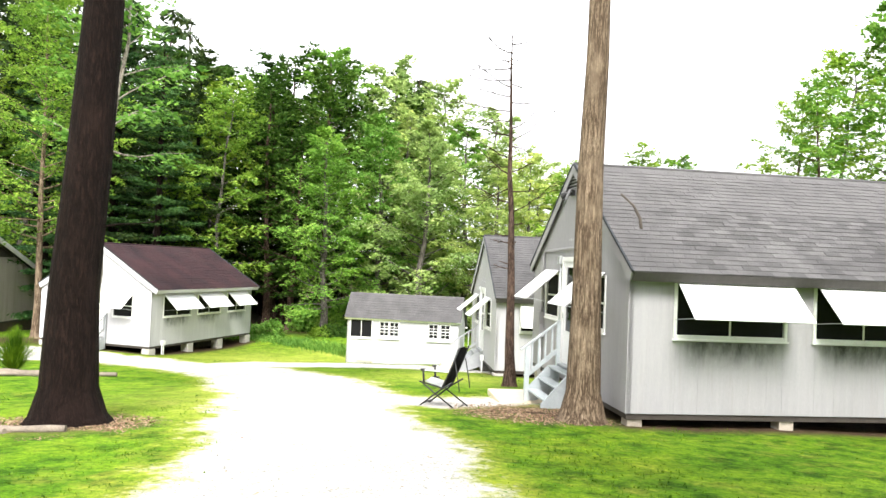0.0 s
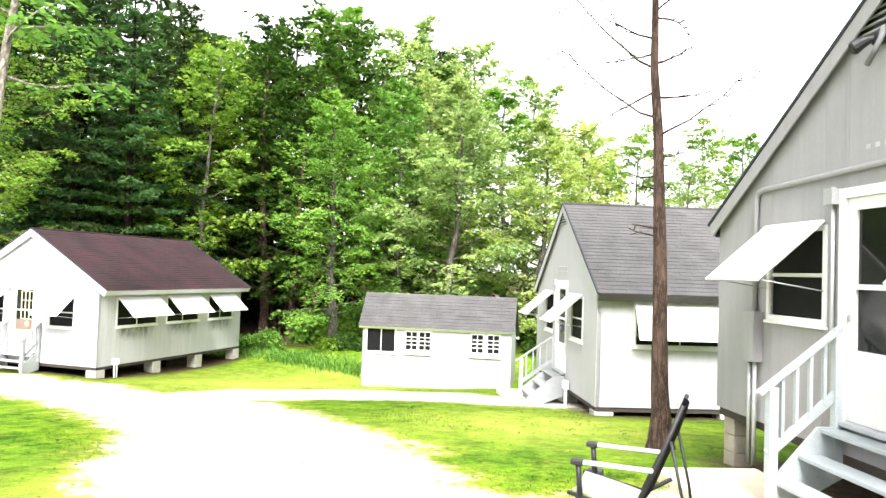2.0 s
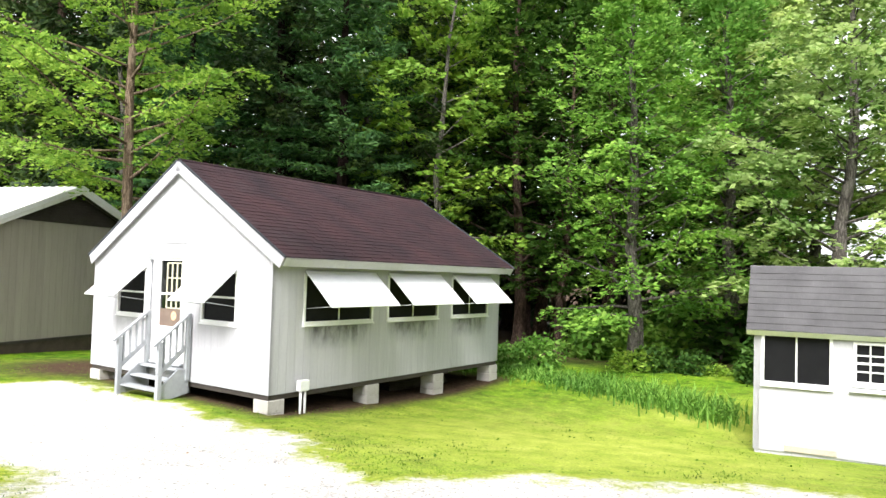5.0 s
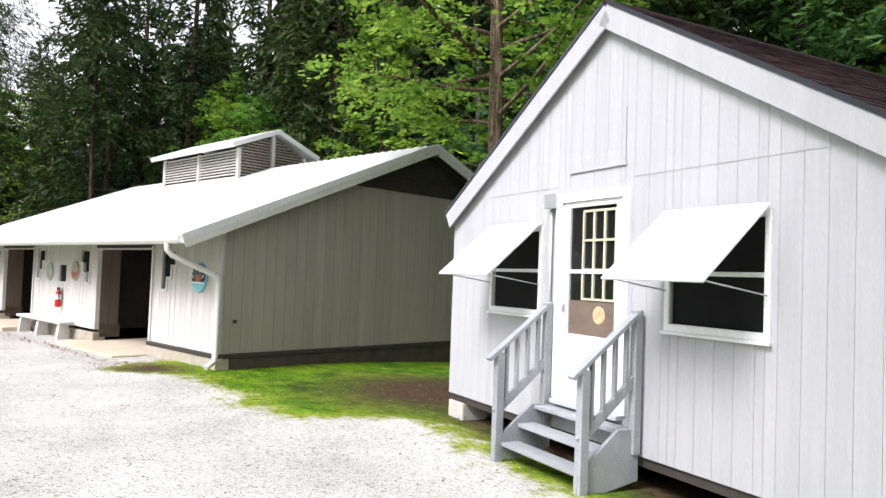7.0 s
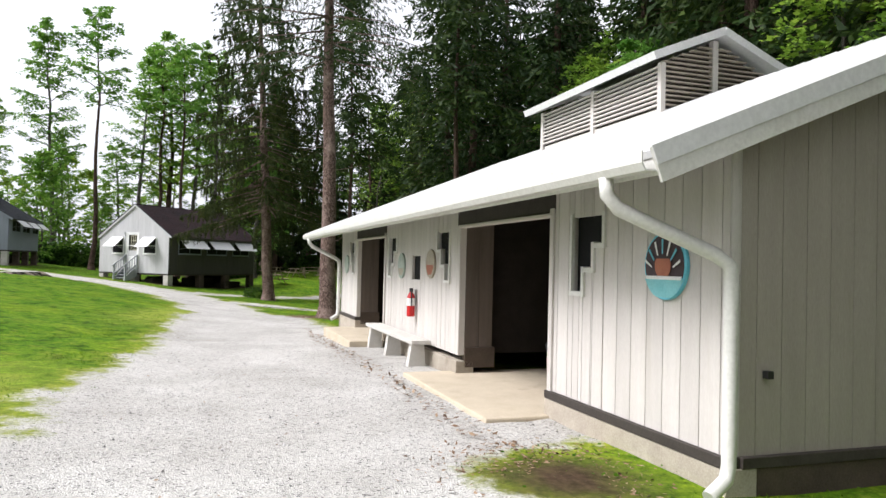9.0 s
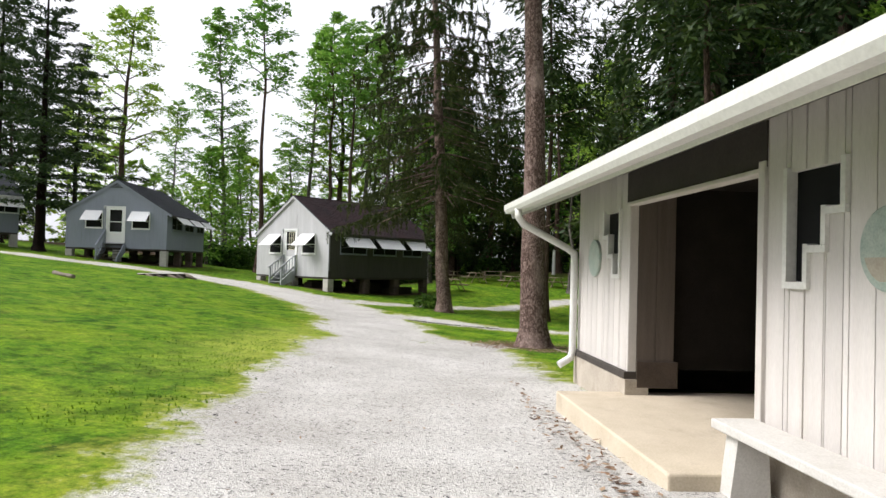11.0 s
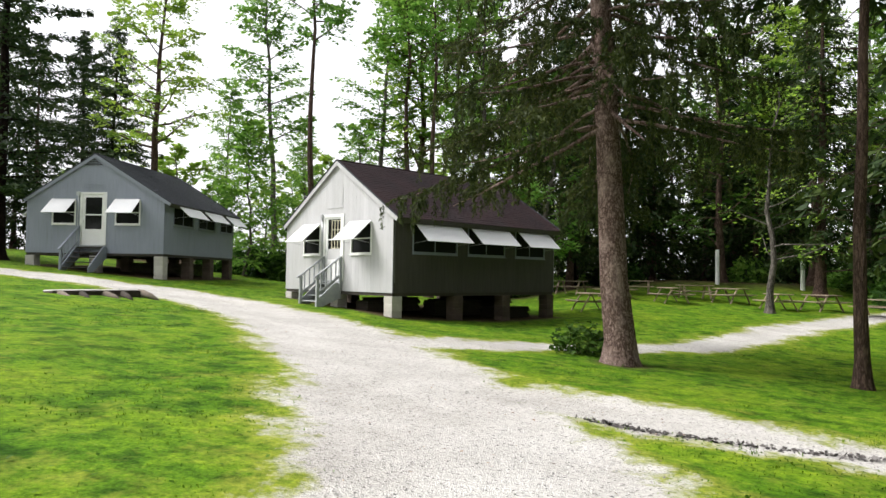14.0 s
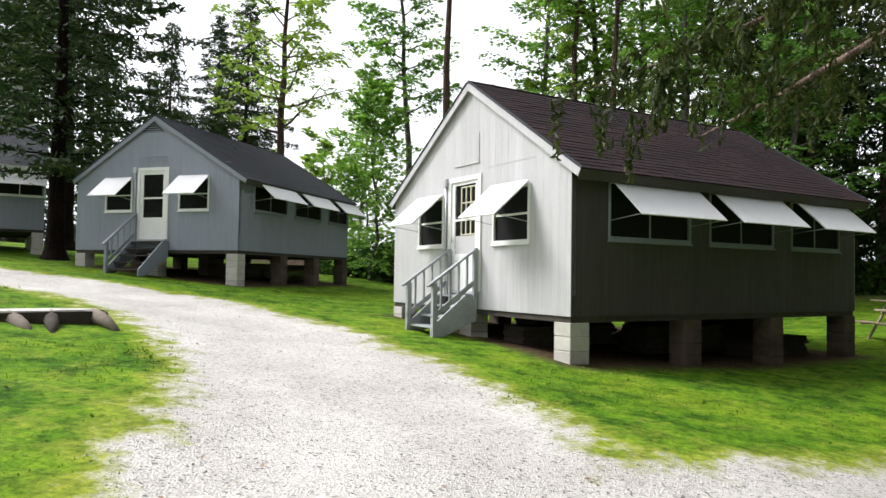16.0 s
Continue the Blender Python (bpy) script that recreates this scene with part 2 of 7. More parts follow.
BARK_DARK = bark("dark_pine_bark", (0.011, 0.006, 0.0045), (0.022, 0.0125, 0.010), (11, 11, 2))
BARK_TAN = bark("tan_flaking_bark", (0.15, 0.10, 0.065), (0.40, 0.31, 0.22), (10, 10, 0.9))
BARK_BROWN = bark("red_brown_bark", (0.085, 0.055, 0.042), (0.17, 0.115, 0.09))
BARK_RED = bark("scaly_reddish_bark", (0.165, 0.10, 0.08), (0.45, 0.345, 0.30), (8.5, 8.5, 4.5))
BARK_PALE = bark("pale_smooth_bark", (0.30, 0.26, 0.22), (0.50, 0.45, 0.39), (6, 6, 2))
BARK_GREY = bark("grey_bark", (0.12, 0.105, 0.09), (0.26, 0.235, 0.21))


LAWN_CLUMPS = [(0.36, (0.36, 0.46, 0.5)), (0.47, (0.8, 0.86, 0.85)), (0.58, (1.15, 1.1, 1.0)), (0.7, (1.45, 1.28, 1.1))]


def foliage(name, dark, mid, light, through_light=0.35, patchy=False):
    m, t, b = material(name, 0.55)
    geo, info = t.nodes.new("ShaderNodeNewGeometry"), t.nodes.new("ShaderNodeObjectInfo")
    colour = ramp(t, geo.outputs["Random Per Island"], [(0.0, dark), (0.5, mid), (1.0, light)])
    clump = ramp(t, noise_tex(t, world_coords(t), 0.45, 2.0), [(0.35, (0.75, 0.8, 0.75)), (0.65, (1.25, 1.15, 1.0))])
    colour = mix(t, 1.0, colour, clump, "MULTIPLY")
    if patchy:  # clover and coarse grass in darker clumps
        colour = mix(t, 1.0, colour, ramp(t, noise_tex(t, world_coords(t), 2.6, 4.0, 0.6), LAWN_CLUMPS), "MULTIPLY")
    own = ramp(t, info.outputs["Random"], [(0.0, (0.8, 0.85, 0.85)), (1.0, (1.2, 1.1, 0.95))])
    colour = mix(t, 1.0, colour, own, "MULTIPLY")
    t.links.new(colour, b.inputs["Base Color"])
    b.inputs["Specular IOR Level"].default_value = 0.15
    glow = t.nodes.new("ShaderNodeBsdfTranslucent")
    t.links.new(colour, glow.inputs[0])
    blend = t.nodes.new("ShaderNodeMixShader")
    blend.inputs[0].default_value = through_light
    t.links.new(b.outputs[0], blend.inputs[1])
    t.links.new(glow.outputs[0], blend.inputs[2])
    t.links.new(blend.outputs[0], t.nodes["Material Output"].inputs[0])
    return m


LEAF = foliage("maple_leaves", (0.085, 0.21, 0.035), (0.16, 0.34, 0.06), (0.27, 0.47, 0.11), 0.5)
LEAF_YELLOW = foliage("yellow_green_leaves", (0.12, 0.24, 0.03), (0.21, 0.37, 0.055), (0.34, 0.50, 0.09), 0.5)
# Leaf colours bleached to carry sunlight and bright haze.
LEAF_PALE = foliage("sunlit_haze_leaves", (0.24, 0.36, 0.10), (0.39, 0.52, 0.18), (0.52, 0.62, 0.27), 0.55)
# Darker leaf copy: shade deep in the woods is put into it.
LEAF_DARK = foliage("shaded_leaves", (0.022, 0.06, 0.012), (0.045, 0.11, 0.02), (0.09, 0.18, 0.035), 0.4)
NEEDLE = foliage("dark_conifer_needles", (0.014, 0.034, 0.011), (0.027, 0.055, 0.016), (0.055, 0.09, 0.024), 0.22)
NEEDLE_OLIVE = foliage("olive_spruce_needles", (0.016, 0.028, 0.010), (0.034, 0.052, 0.015), (0.075, 0.10, 0.028), 0.35)
NEEDLE_PINE = foliage("pine_needles", (0.022, 0.065, 0.022), (0.045, 0.115, 0.035), (0.08, 0.17, 0.05), 0.3)
GRASS = foliage("grass_blades", (0.062, 0.145, 0.009), (0.10, 0.20, 0.013), (0.15, 0.25, 0.022), 0.5, True)


def ground_material():
    m, t, b = material("lawn_and_gravel", 0.95)
    at = world_coords(t)
    mask = t.nodes.new("ShaderNodeAttribute")
    mask.attribute_name = "gravel"
    wood = t.nodes.new("ShaderNodeAttribute")
    wood.attribute_name = "litter"
    edge = node(t, "ShaderNodeMath")
    edge.operation = "ADD"
    wob = node(t, "ShaderNodeMath")
    wob.operation = "MULTIPLY_ADD"
    t.links.new(noise_tex(t, at, 2.2, 8.0, 0.75), wob.inputs[0])
    wob.inputs[1].default_value, wob.inputs[2].default_value = 1.7, -0.85
    t.links.new(mask.outputs["Fac"], edge.inputs[0])
    t.links.new(wob.outputs[0], edge.inputs[1])
    fac = ramp(t, edge.outputs[0], [(0.35, (0, 0, 0)), (0.65, (1, 1, 1))])
    lawn = ramp(t, noise_tex(t, at, 0.7, 4.0), [(0.3, (0.052, 0.13, 0.008)), (0.55, (0.092, 0.185, 0.012)), (0.75, (0.14, 0.23, 0.02))])
    blade = ramp(t, noise_tex(t, at, 38, 3.0), [(0.3, (0.55, 0.6, 0.5)), (0.7, (1.3, 1.25, 1.1))])
    lawn = mix(t, 1.0, lawn, blade, "MULTIPLY")
    clumps = ramp(t, noise_tex(t, at, 2.6, 4.0, 0.6), LAWN_CLUMPS)
    lawn = mix(t, 1.0, lawn, clumps, "MULTIPLY")
    bare = ramp(t, noise_tex(t, at, 0.35, 5.0, 0.65), [(0.5, (0, 0, 0)), (0.72, (0.55, 0.55, 0.55))])
    lawn = mix(t, bare, lawn, (0.165, 0.225, 0.012))
    lump = ramp(t, noise_tex(t, at, 11, 5.0, 0.7), [(0.34, (0.5, 0.6, 0.5)), (0.5, (1.0, 1.0, 1.0)), (0.66, (1.4, 1.3, 1.1))])
    lawn = mix(t, 1.0, lawn, lump, "MULTIPLY")
    dry = ramp(t, edge.outputs[0], [(0.02, (0, 0, 0)), (0.42, (0.75, 0.75, 0.75))])  # thin yellow grass along the gravel
    lawn = mix(t, dry, lawn, mix(t, 1.0, (0.25, 0.27, 0.04), lump, "MULTIPLY"))
    stones = node(t, "ShaderNodeTexVoronoi", Scale=62.0)
    shift = node(t, "ShaderNodeTexNoise", Scale=7.0, Detail=3.0)
    t.links.new(at, shift.inputs["Vector"])
    t.links.new(mix(t, 0.12, at, shift.outputs["Color"]), stones.inputs["Vector"])
    grit = ramp(t, stones.outputs["Color"], [(0.0, (0.05, 0.05, 0.05)), (0.1, (0.15, 0.147, 0.143)), (0.22, (0.388, 0.382, 0.366)), (0.45, (0.505, 0.496, 0.476)), (1.0, (0.625, 0.615, 0.59))])
    dust = ramp(t, noise_tex(t, at, 0.6, 6.0, 0.7), [(0.35, (0.80, 0.78, 0.75)), (0.65, (1.06, 1.05, 1.03))])
    grit = mix(t, 1.0, grit, dust, "MULTIPLY")
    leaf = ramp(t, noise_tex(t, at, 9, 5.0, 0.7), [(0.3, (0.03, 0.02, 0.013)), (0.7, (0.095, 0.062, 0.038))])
    thin = t.nodes.new("ShaderNodeAttribute")
    thin.attribute_name = "thin_grass"
    straw = ramp(t, noise_tex(t, at, 1.4, 6.0, 0.7), [(0.3, (0.20, 0.27, 0.035)), (0.5, (0.32, 0.365, 0.07)), (0.72, (0.42, 0.43, 0.12))])
    lawn = mix(t, thin.outputs["Fac"], lawn, mix(t, 1.0, straw, blade, "MULTIPLY"))
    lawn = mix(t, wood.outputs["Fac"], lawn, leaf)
    t.links.new(mix(t, fac, lawn, grit), b.inputs["Base Color"])
    b.inputs["Specular IOR Level"].default_value = 0.06
    tufts = mix(t, 0.3, noise_tex(t, at, 11, 5.0, 0.7), noise_tex(t, at, 60, 3.0))
    height = mix(t, fac, tufts, stones.outputs["Distance"])
    bump(t, b, height, 0.5, 0.03)
    return m


GROUND = ground_material()


# ---- building helpers ----
def link_mesh(name, verts, faces, mat, parent=None, label="", m=None):
    me = bpy.data.meshes.new(name)
    me.from_pydata([tuple(v) for v in verts], [], faces)
    me.materials.append(mat)
    ob = new(name, me)
    if parent:
        ob.parent = parent
    if m is not None:
        ob.matrix_basis = m
    return tagged(ob, label)


def part(name, bm, mat, parent=None, label="", m=None):
    """Links a bmesh as one mesh object under a thing or a part."""
    me = bpy.data.meshes.new(name)
    bmesh.ops.recalc_face_normals(bm, faces=bm.faces)
    bm.to_mesh(me)
    bm.free()
    me.materials.append(mat)
    ob = new(name, me)
    if parent:
        ob.parent = parent
    if m is not None:
        ob.matrix_basis = m
    return tagged(ob, label)


def share(name, data, parent, m):
    ob = new(name, data)
    ob.parent, ob.matrix_basis = parent, m
    return ob


def add_box(bm, lo, hi, m=None, bevel=0.0):
    vs = [bm.verts.new((x, y, z)) for x in (lo[0], hi[0]) for y in (lo[1], hi[1]) for z in (lo[2], hi[2])]
    fs = [bm.faces.new([vs[i] for i in f]) for f in ((0, 1, 3, 2), (4, 6, 7, 5), (0, 4, 5, 1), (2, 3, 7, 6), (0, 2, 6, 4), (1, 5, 7, 3))]
    if bevel:
        es = list({e for f in fs for e in f.edges})
        out = bmesh.ops.bevel(bm, geom=es, offset=bevel, segments=2, affect="EDGES", profile=0.5)
        vs = list({v for f in out["faces"] for v in f.verts} | {v for v in vs if v.is_valid})
    if m is not None:
        bmesh.ops.transform(bm, matrix=m, verts=vs)
    return vs


def box(name, lo, hi, mat, parent=None, label="", bevel=0.006, m=None):
    bm = bmesh.new()
    add_box(bm, lo, hi, None, bevel)
    return part(name, bm, mat, parent, label, m)


def bar(name, a, b, size, mat, parent=None, label="", bevel=0.004):
    """A square bar from a to b; size is its width and depth."""
    a, b = Vector(a), Vector(b)
    bm = bmesh.new()
    w, d = size
    q = (b - a).to_track_quat("Z", "Y").to_matrix().to_4x4()
    add_box(bm, (-w / 2, -d / 2, 0), (w / 2, d / 2, (b - a).length), Matrix.Translation(a) @ q, bevel)
    return part(name, bm, mat, parent, label)


def tube_rings(bm, points, radii, sides=8, cap=True):
    rings, last, q = [], None, None
    for i, p in enumerate(points):
        p = Vector(p)
        d = (Vector(points[min(i + 1, len(points) - 1)]) - Vector(points[max(i - 1, 0)])).normalized()
        q = d.to_track_quat("Z", "Y") if last is None else last.rotation_difference(d) @ q
        last = d
        rings.append([bm.verts.new(p + q @ Vector((math.cos(k * math.tau / sides), math.sin(k * math.tau / sides), 0)) * radii[i]) for k in range(sides)])
    for a, b in zip(rings, rings[1:]):
        for k in range(sides):
            bm.faces.new((a[k], a[(k + 1) % sides], b[(k + 1) % sides], b[k]))
    if cap:
        bm.faces.new(rings[0][::-1])
        bm.faces.new(rings[-1])


def rod(name, points, radius, mat, parent=None, label="", sides=8):
    bm = bmesh.new()
    tube_rings(bm, points, [radius] * len(points), sides)
    ob = part(name, bm, mat, parent, label)
    for f in ob.data.polygons:
        f.use_smooth = len(f.vertices) == 4
    return ob


def prism(name, outline, depth, mat, parent=None, label="", m=None):
    """A plate with the outline (x, z), from y = 0 to depth."""
    bm = bmesh.new()
    a = [bm.verts.new((x, 0, z)) for x, z in outline]
    b = [bm.verts.new((x, depth, z)) for x, z in outline]
    bm.faces.new(a)
    bm.faces.new(b[::-1])
    for i in range(len(a)):
        j = (i + 1) % len(a)
        bm.faces.new((a[i], b[i], b[j], a[j]))
    return part(name, bm, mat, parent, label, m)


def thing(name, m, label, category, group="", kind=""):
    ob = new(name)
    ob.empty_display_size = 0.3
    ob.matrix_basis = m
    return tagged(ob, label, category, group, kind)


def clipped(outline, x0, x1):
    """The part of a wall's outline, given by its height over x, between x0 and x1."""
    tops = [x0] + [x for x, _ in outline if x0 < x < x1] + [x1]

    def h(x):
        for (xa, za), (xb, zb) in zip(outline, outline[1:]):
            if xa <= x <= xb:
                return za + (zb - za) * (x - xa) / (xb - xa) if xb > xa else max(za, zb)
        return outline[-1][1]
    return [(x, h(x)) for x in tops]


def wall_pieces(outline, holes, width):
    """Outlines of the vertical boards that cover a wall up to its top outline and leave out the holes (x0, x1, z0, z1)."""
    end, out, x = outline[-1][0], [], outline[0][0]
    while x < end - 1e-4:
        nx = min(end, x + width)
        cuts = sorted({x, nx, *[v for h in holes for v in h[:2] if x + 1e-4 < v < nx - 1e-4]})
        for a, b in zip(cuts, cuts[1:]):
            spans, z = [], 0.0
            for h in sorted((h for h in holes if h[0] < b - 1e-4 and h[1] > a + 1e-4), key=lambda h: h[2]):
                if h[2] > z + 1e-4:
                    spans.append((z, h[2]))
                z = h[3]
            for z0, z1 in spans:
                out.append([(a, z0), (b, z0), (b, z1), (a, z1)])
            top = clipped(outline, a, b)
            out.append([(a, z), (b, z)] + top[::-1])
        x = nx
    return out


def wall(name, outline, holes, mat, parent, m, board=0.0, thick=0.1, gap=0.0035):
    """A wall with real openings: a core, and vertical boards in front of it where the boards can be told apart."""
    front = 0.006 if gap < 0.006 else 0.012
    cuts = sorted({outline[0][0], outline[-1][0], *[x for x, _ in outline], *[x for h in holes for x in h[:2]]})
    levels = sorted({z for h in holes for z in h[2:]})
    cells = []
    for a, b in zip(cuts, cuts[1:]):
        top = clipped(outline, a, b)
        zs = [0.0] + [z for z in levels if 0.0 < z < min(p[1] for p in top) - 1e-3]
        for z0, z1 in zip(zs, zs[1:] + [None]):
            mid = z0 + 1e-3
            if any(h[0] < (a + b) / 2 < h[1] and h[2] < mid < h[3] for h in holes):
                continue
            cells.append([(a, z0), (b, z0), (b, z1), (a, z1)] if z1 is not None else [(a, z0), (b, z0)] + top[::-1])
    bm, at, used = bmesh.new(), {}, collections.Counter()

    def corner(p, y):
        key = (round(p[0], 4), y, round(p[1], 4))
        if key not in at:
            at[key] = bm.verts.new((p[0], y, p[1]))
        return at[key]
    edge_key = lambda p, q: frozenset((tuple(round(v, 4) for v in p), tuple(round(v, 4) for v in q)))
    for o in cells:
        for p, q in zip(o, o[1:] + o[:1]):
            used[edge_key(p, q)] += 1
    for o in cells:
        bm.faces.new([corner(p, front) for p in o])
        bm.faces.new([corner(p, thick) for p in o[::-1]])
        for p, q in zip(o, o[1:] + o[:1]):
            if used[edge_key(p, q)] == 1:
                bm.faces.new([corner(p, front), corner(p, thick), corner(q, thick), corner(q, front)])
    core = part(name, bm, mat, parent, "", m)
    sheets = board or 1.22
    for o in wall_pieces(outline, holes, sheets):
        xs, zs = [p[0] for p in o], [p[1] for p in o]
        x0, x1 = min(xs), max(xs)
        if x1 - x0 < 0.02 or max(zs) - min(zs) < 0.02:
            continue
        o = [(min(max(x, x0 + gap / 2), x1 - gap / 2), z) for x, z in o]
        prism("board" if board else "panel", o, 0.011, mat, core)
    return core


# ---- the lie of the land ----
def smooth(v):
    v = min(1.0, max(0.0, v))
    return v * v * (3 - 2 * v)


def ground_z(x, y):
    """A slope that falls from the drive's start, levels out in the hollow and rises a little to the far lawn."""
    west = max(0.0, -x)
    yy = y if y < 24 else 24 + 8 * (1 - math.exp(-(y - 24) / 8))
    if y < -8:
        yy = -8 - 8 * (1 - math.exp((y + 8) / 8))
    z = 1.0 - 0.09 * yy - 1.45 * (1 - math.exp(-west / 36))
    z += 0.4 * math.exp(-((x + 32) / 13) ** 2 - ((y - 33) / 6) ** 2) - 0.66 * math.exp(-((x + 1) / 7) ** 2 - ((y - 34.5) / 4.5) ** 2)
    z -= 0.22 * math.exp(-((x + 9.5) / 4.5) ** 2 - ((y - 34) / 5) ** 2)
    z += 0.75 * smooth((west - 82) / 11) * smooth((y - 28) / 6)
    return z + (smooth((west - 62) / 22) + 0.5 * smooth((west - 78) / 14)) * smooth((y - 21) / 8)


ROADS = (
    ((1.8, -30, 2.2), (1.7, -4, 1.9), (1.55, 6, 1.5), (0.9, 9, 1.55), (-0.1, 12, 1.5), (-1.3, 16, 1.8), (-3.3, 20, 1.8), (-5.6, 23, 1.9), (-11, 27, 1.5),
     (-18, 27.2, 2.5), (-26, 27.6, 2.6), (-32, 27.5, 2.4), (-40, 26.7, 2.2), (-45, 26.3, 2.2), (-50, 24.8, 1.5), (-55, 22.9, 1.6), (-60.5, 19.6, 1.75),
     (-63.8, 16.2, 1.6), (-66, 11.5, 1.6), (-66.2, 5, 1.5), (-65, -8, 1.5)),
    ((-7, 25.6, 1.6), (-3.5, 27.2, 1.6), (-0.5, 26.6, 1.3), (2.0, 25.6, 0.8)),
    ((-0.5, 13.6, 0.9), (1.6, 14.5, 1.1), (3.3, 16.0, 0.8)),
    ((-11, 27.5, 1.5), (-15.5, 29.2, 1.4), (-17.6, 30.4, 0.8)),
    ((-54, 25.0, 0.9), (-52, 29, 0.7), (-52.6, 36, 0.7), (-56, 46, 0.7)),
    ((-59.5, 22.5, 0.8), (-62.3, 26, 0.7), (-65.3, 29.6, 0.8), (-72, 34, 0.9), (-80, 42, 0.9)),
    ((-26, 29.6, 1.2), (-34, 29.2, 1.3), (-40, 27.8, 1.0)),
)


# grass that has grown into the gravel: place, reach, thickness
WORN_IN = ((-48.0, 26.8, 0.8, 1.0), (-47.2, 27.6, 0.7, 0.8), (-45.3, 26.6, 0.5, 1.9), (-46.0, 26.2, 0.35, 1.5), (-44.8, 24.4, 0.6, 0.7), (-57.6, 25.6, 0.6, 0.8), (-24.2, 29.4, 0.9, 1.2), (-3.2, 24.5, 0.9, 0.6), (-1.2, 24.0, 0.8, 0.7))


def gravel_depth(xs, ys):
    """How far inside the gravel a place lies, in metres (below 0: outside)."""
    best = np.full(np.shape(xs), -9.0)
    for road in ROADS:
        for (x0, y0, w0), (x1, y1, w1) in zip(road, road[1:]):
            dx, dy = x1 - x0, y1 - y0
            s = np.clip(((xs - x0) * dx + (ys - y0) * dy) / (dx * dx + dy * dy), 0, 1)
            best = np.maximum(best, w0 + (w1 - w0) * s - np.hypot(xs - x0 - s * dx, ys - y0 - s * dy))
    for x, y, r, less in WORN_IN:
        best = best - less * np.exp(-((xs - x) ** 2 + (ys - y) ** 2) / (r * r))
    # the edge wanders a little
    best = best + 0.13 * np.sin(1.1 * xs + 0.6 * ys + 1.7 * np.sin(0.31 * ys)) * np.sin(0.9 * ys - 0.5 * xs + 0.4)
    return best + 0.09 * np.sin(2.9 * xs - 1.3 * ys + np.sin(1.1 * xs)) + 0.05 * np.sin(5.3 * ys + 3.1 * xs)


# bare earth under the buildings: front left corner, front right corner, depth
PLOTS = ((3.75, 18.3, 4.97, 12.34, 8), (1.87, 29.7, 2.84, 23.65, 8), (-18.15, 31.95, -12.19, 30.62, 8), (-69.17, 15.72, -65.44, 20.55, 8), (-71.33, 3.32, -71.67, 9.41, 7.4))


def ground_sheet():
    def axis(lo, hi, step, far):
        core = list(np.arange(lo, hi + step / 2, step))
        out = [core[0]]
        while out[0] > -far:
            out.insert(0, out[0] - max(step, (lo - out[0]) * 0.35 + 1))
        end = [core[-1]]
        while end[-1] < far:
            end.append(end[-1] + max(step, (end[-1] - hi) * 0.35 + 1))
        return np.array(out[:-1] + core + end[1:])
    xs, ys = axis(-84, 14, 0.3, 900), axis(-4, 46, 0.3, 900)
    gx, gy = np.meshgrid(xs, ys, indexing="ij")
    depth = gravel_depth(gx, gy)
    verts, n = [], len(ys)
    for i, x in enumerate(xs):
        for j, y in enumerate(ys):
            z = ground_z(x, y) + 0.05 * noise.noise(Vector((x * 0.4, y * 0.4, 0)))
            z += 0.02 * noise.noise(Vector((x * 1.7, y * 1.7, 3))) - 0.03 * smooth(depth[i, j] * 2)
            verts.append((x, y, z))
    faces = [(i * n + j, (i + 1) * n + j, (i + 1) * n + j + 1, i * n + j + 1) for i in range(len(xs) - 1) for j in range(n - 1)]
    ob = link_mesh("ground", verts, faces, GROUND)
    a = ob.data.attributes.new("gravel", "FLOAT", "POINT")
    a.data.foreach_set("value", np.clip(depth.ravel() * 0.8 + 0.5, 0, 1).astype(np.float32))
    woods = np.clip((gy - 41) / 4, 0, 1) * np.clip((gx + 74) / 8, 0, 1)
    woods = np.maximum(woods, np.clip((-gx - 86) / 6, 0, 1))
    # The 3 m circle is brown earth, widened to stand in for canopy shade.
    for x, y, r in ((-45.9, 29.1, 1.5), (-3.0, 9.75, 1.35), (3.6, 13.4, 1.7), (-59.4, 26.8, 0.8), (-19.8, 33.2, 3.0), (-24.0, 29.75, 0.9)):
        woods = np.maximum(woods, np.clip(1.5 - 1.5 * np.hypot(gx - x, gy - y) / r, 0, 1))
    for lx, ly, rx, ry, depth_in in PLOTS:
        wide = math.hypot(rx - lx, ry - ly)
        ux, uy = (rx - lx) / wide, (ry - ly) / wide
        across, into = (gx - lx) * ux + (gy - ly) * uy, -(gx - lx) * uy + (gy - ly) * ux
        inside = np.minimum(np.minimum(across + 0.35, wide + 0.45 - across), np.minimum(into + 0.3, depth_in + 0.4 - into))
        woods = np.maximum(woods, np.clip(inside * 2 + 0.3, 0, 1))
    dry = np.zeros_like(gx)
    for x, y, rx, ry, much in ((-6.5, 31.5, 5.0, 4.5, 0.9), (-3.5, 36.0, 4.0, 2.5, 0.8), (-2.0, 14.0, 2.2, 3.0, 0.6), (1.5, 21.5, 2.5, 2.5, 0.7), (-27, 24.0, 3.0, 1.0, 0.5), (-42.0, 23.8, 3.5, 1.0, 0.7)):
        dry = np.maximum(dry, much * np.exp(-((gx - x) / rx) ** 2 - ((gy - y) / ry) ** 2))
    c = ob.data.attributes.new("thin_grass", "FLOAT", "POINT")
    c.data.foreach_set("value", dry.ravel().astype(np.float32))
    b = ob.data.attributes.new("litter", "FLOAT", "POINT")
    b.data.foreach_set("value", woods.ravel().astype(np.float32))
    for f in ob.data.polygons:
        f.use_smooth = True
    return tagged(ob, "sloping lawn and pale gravel drive under the woods", "ground", kind="structure")


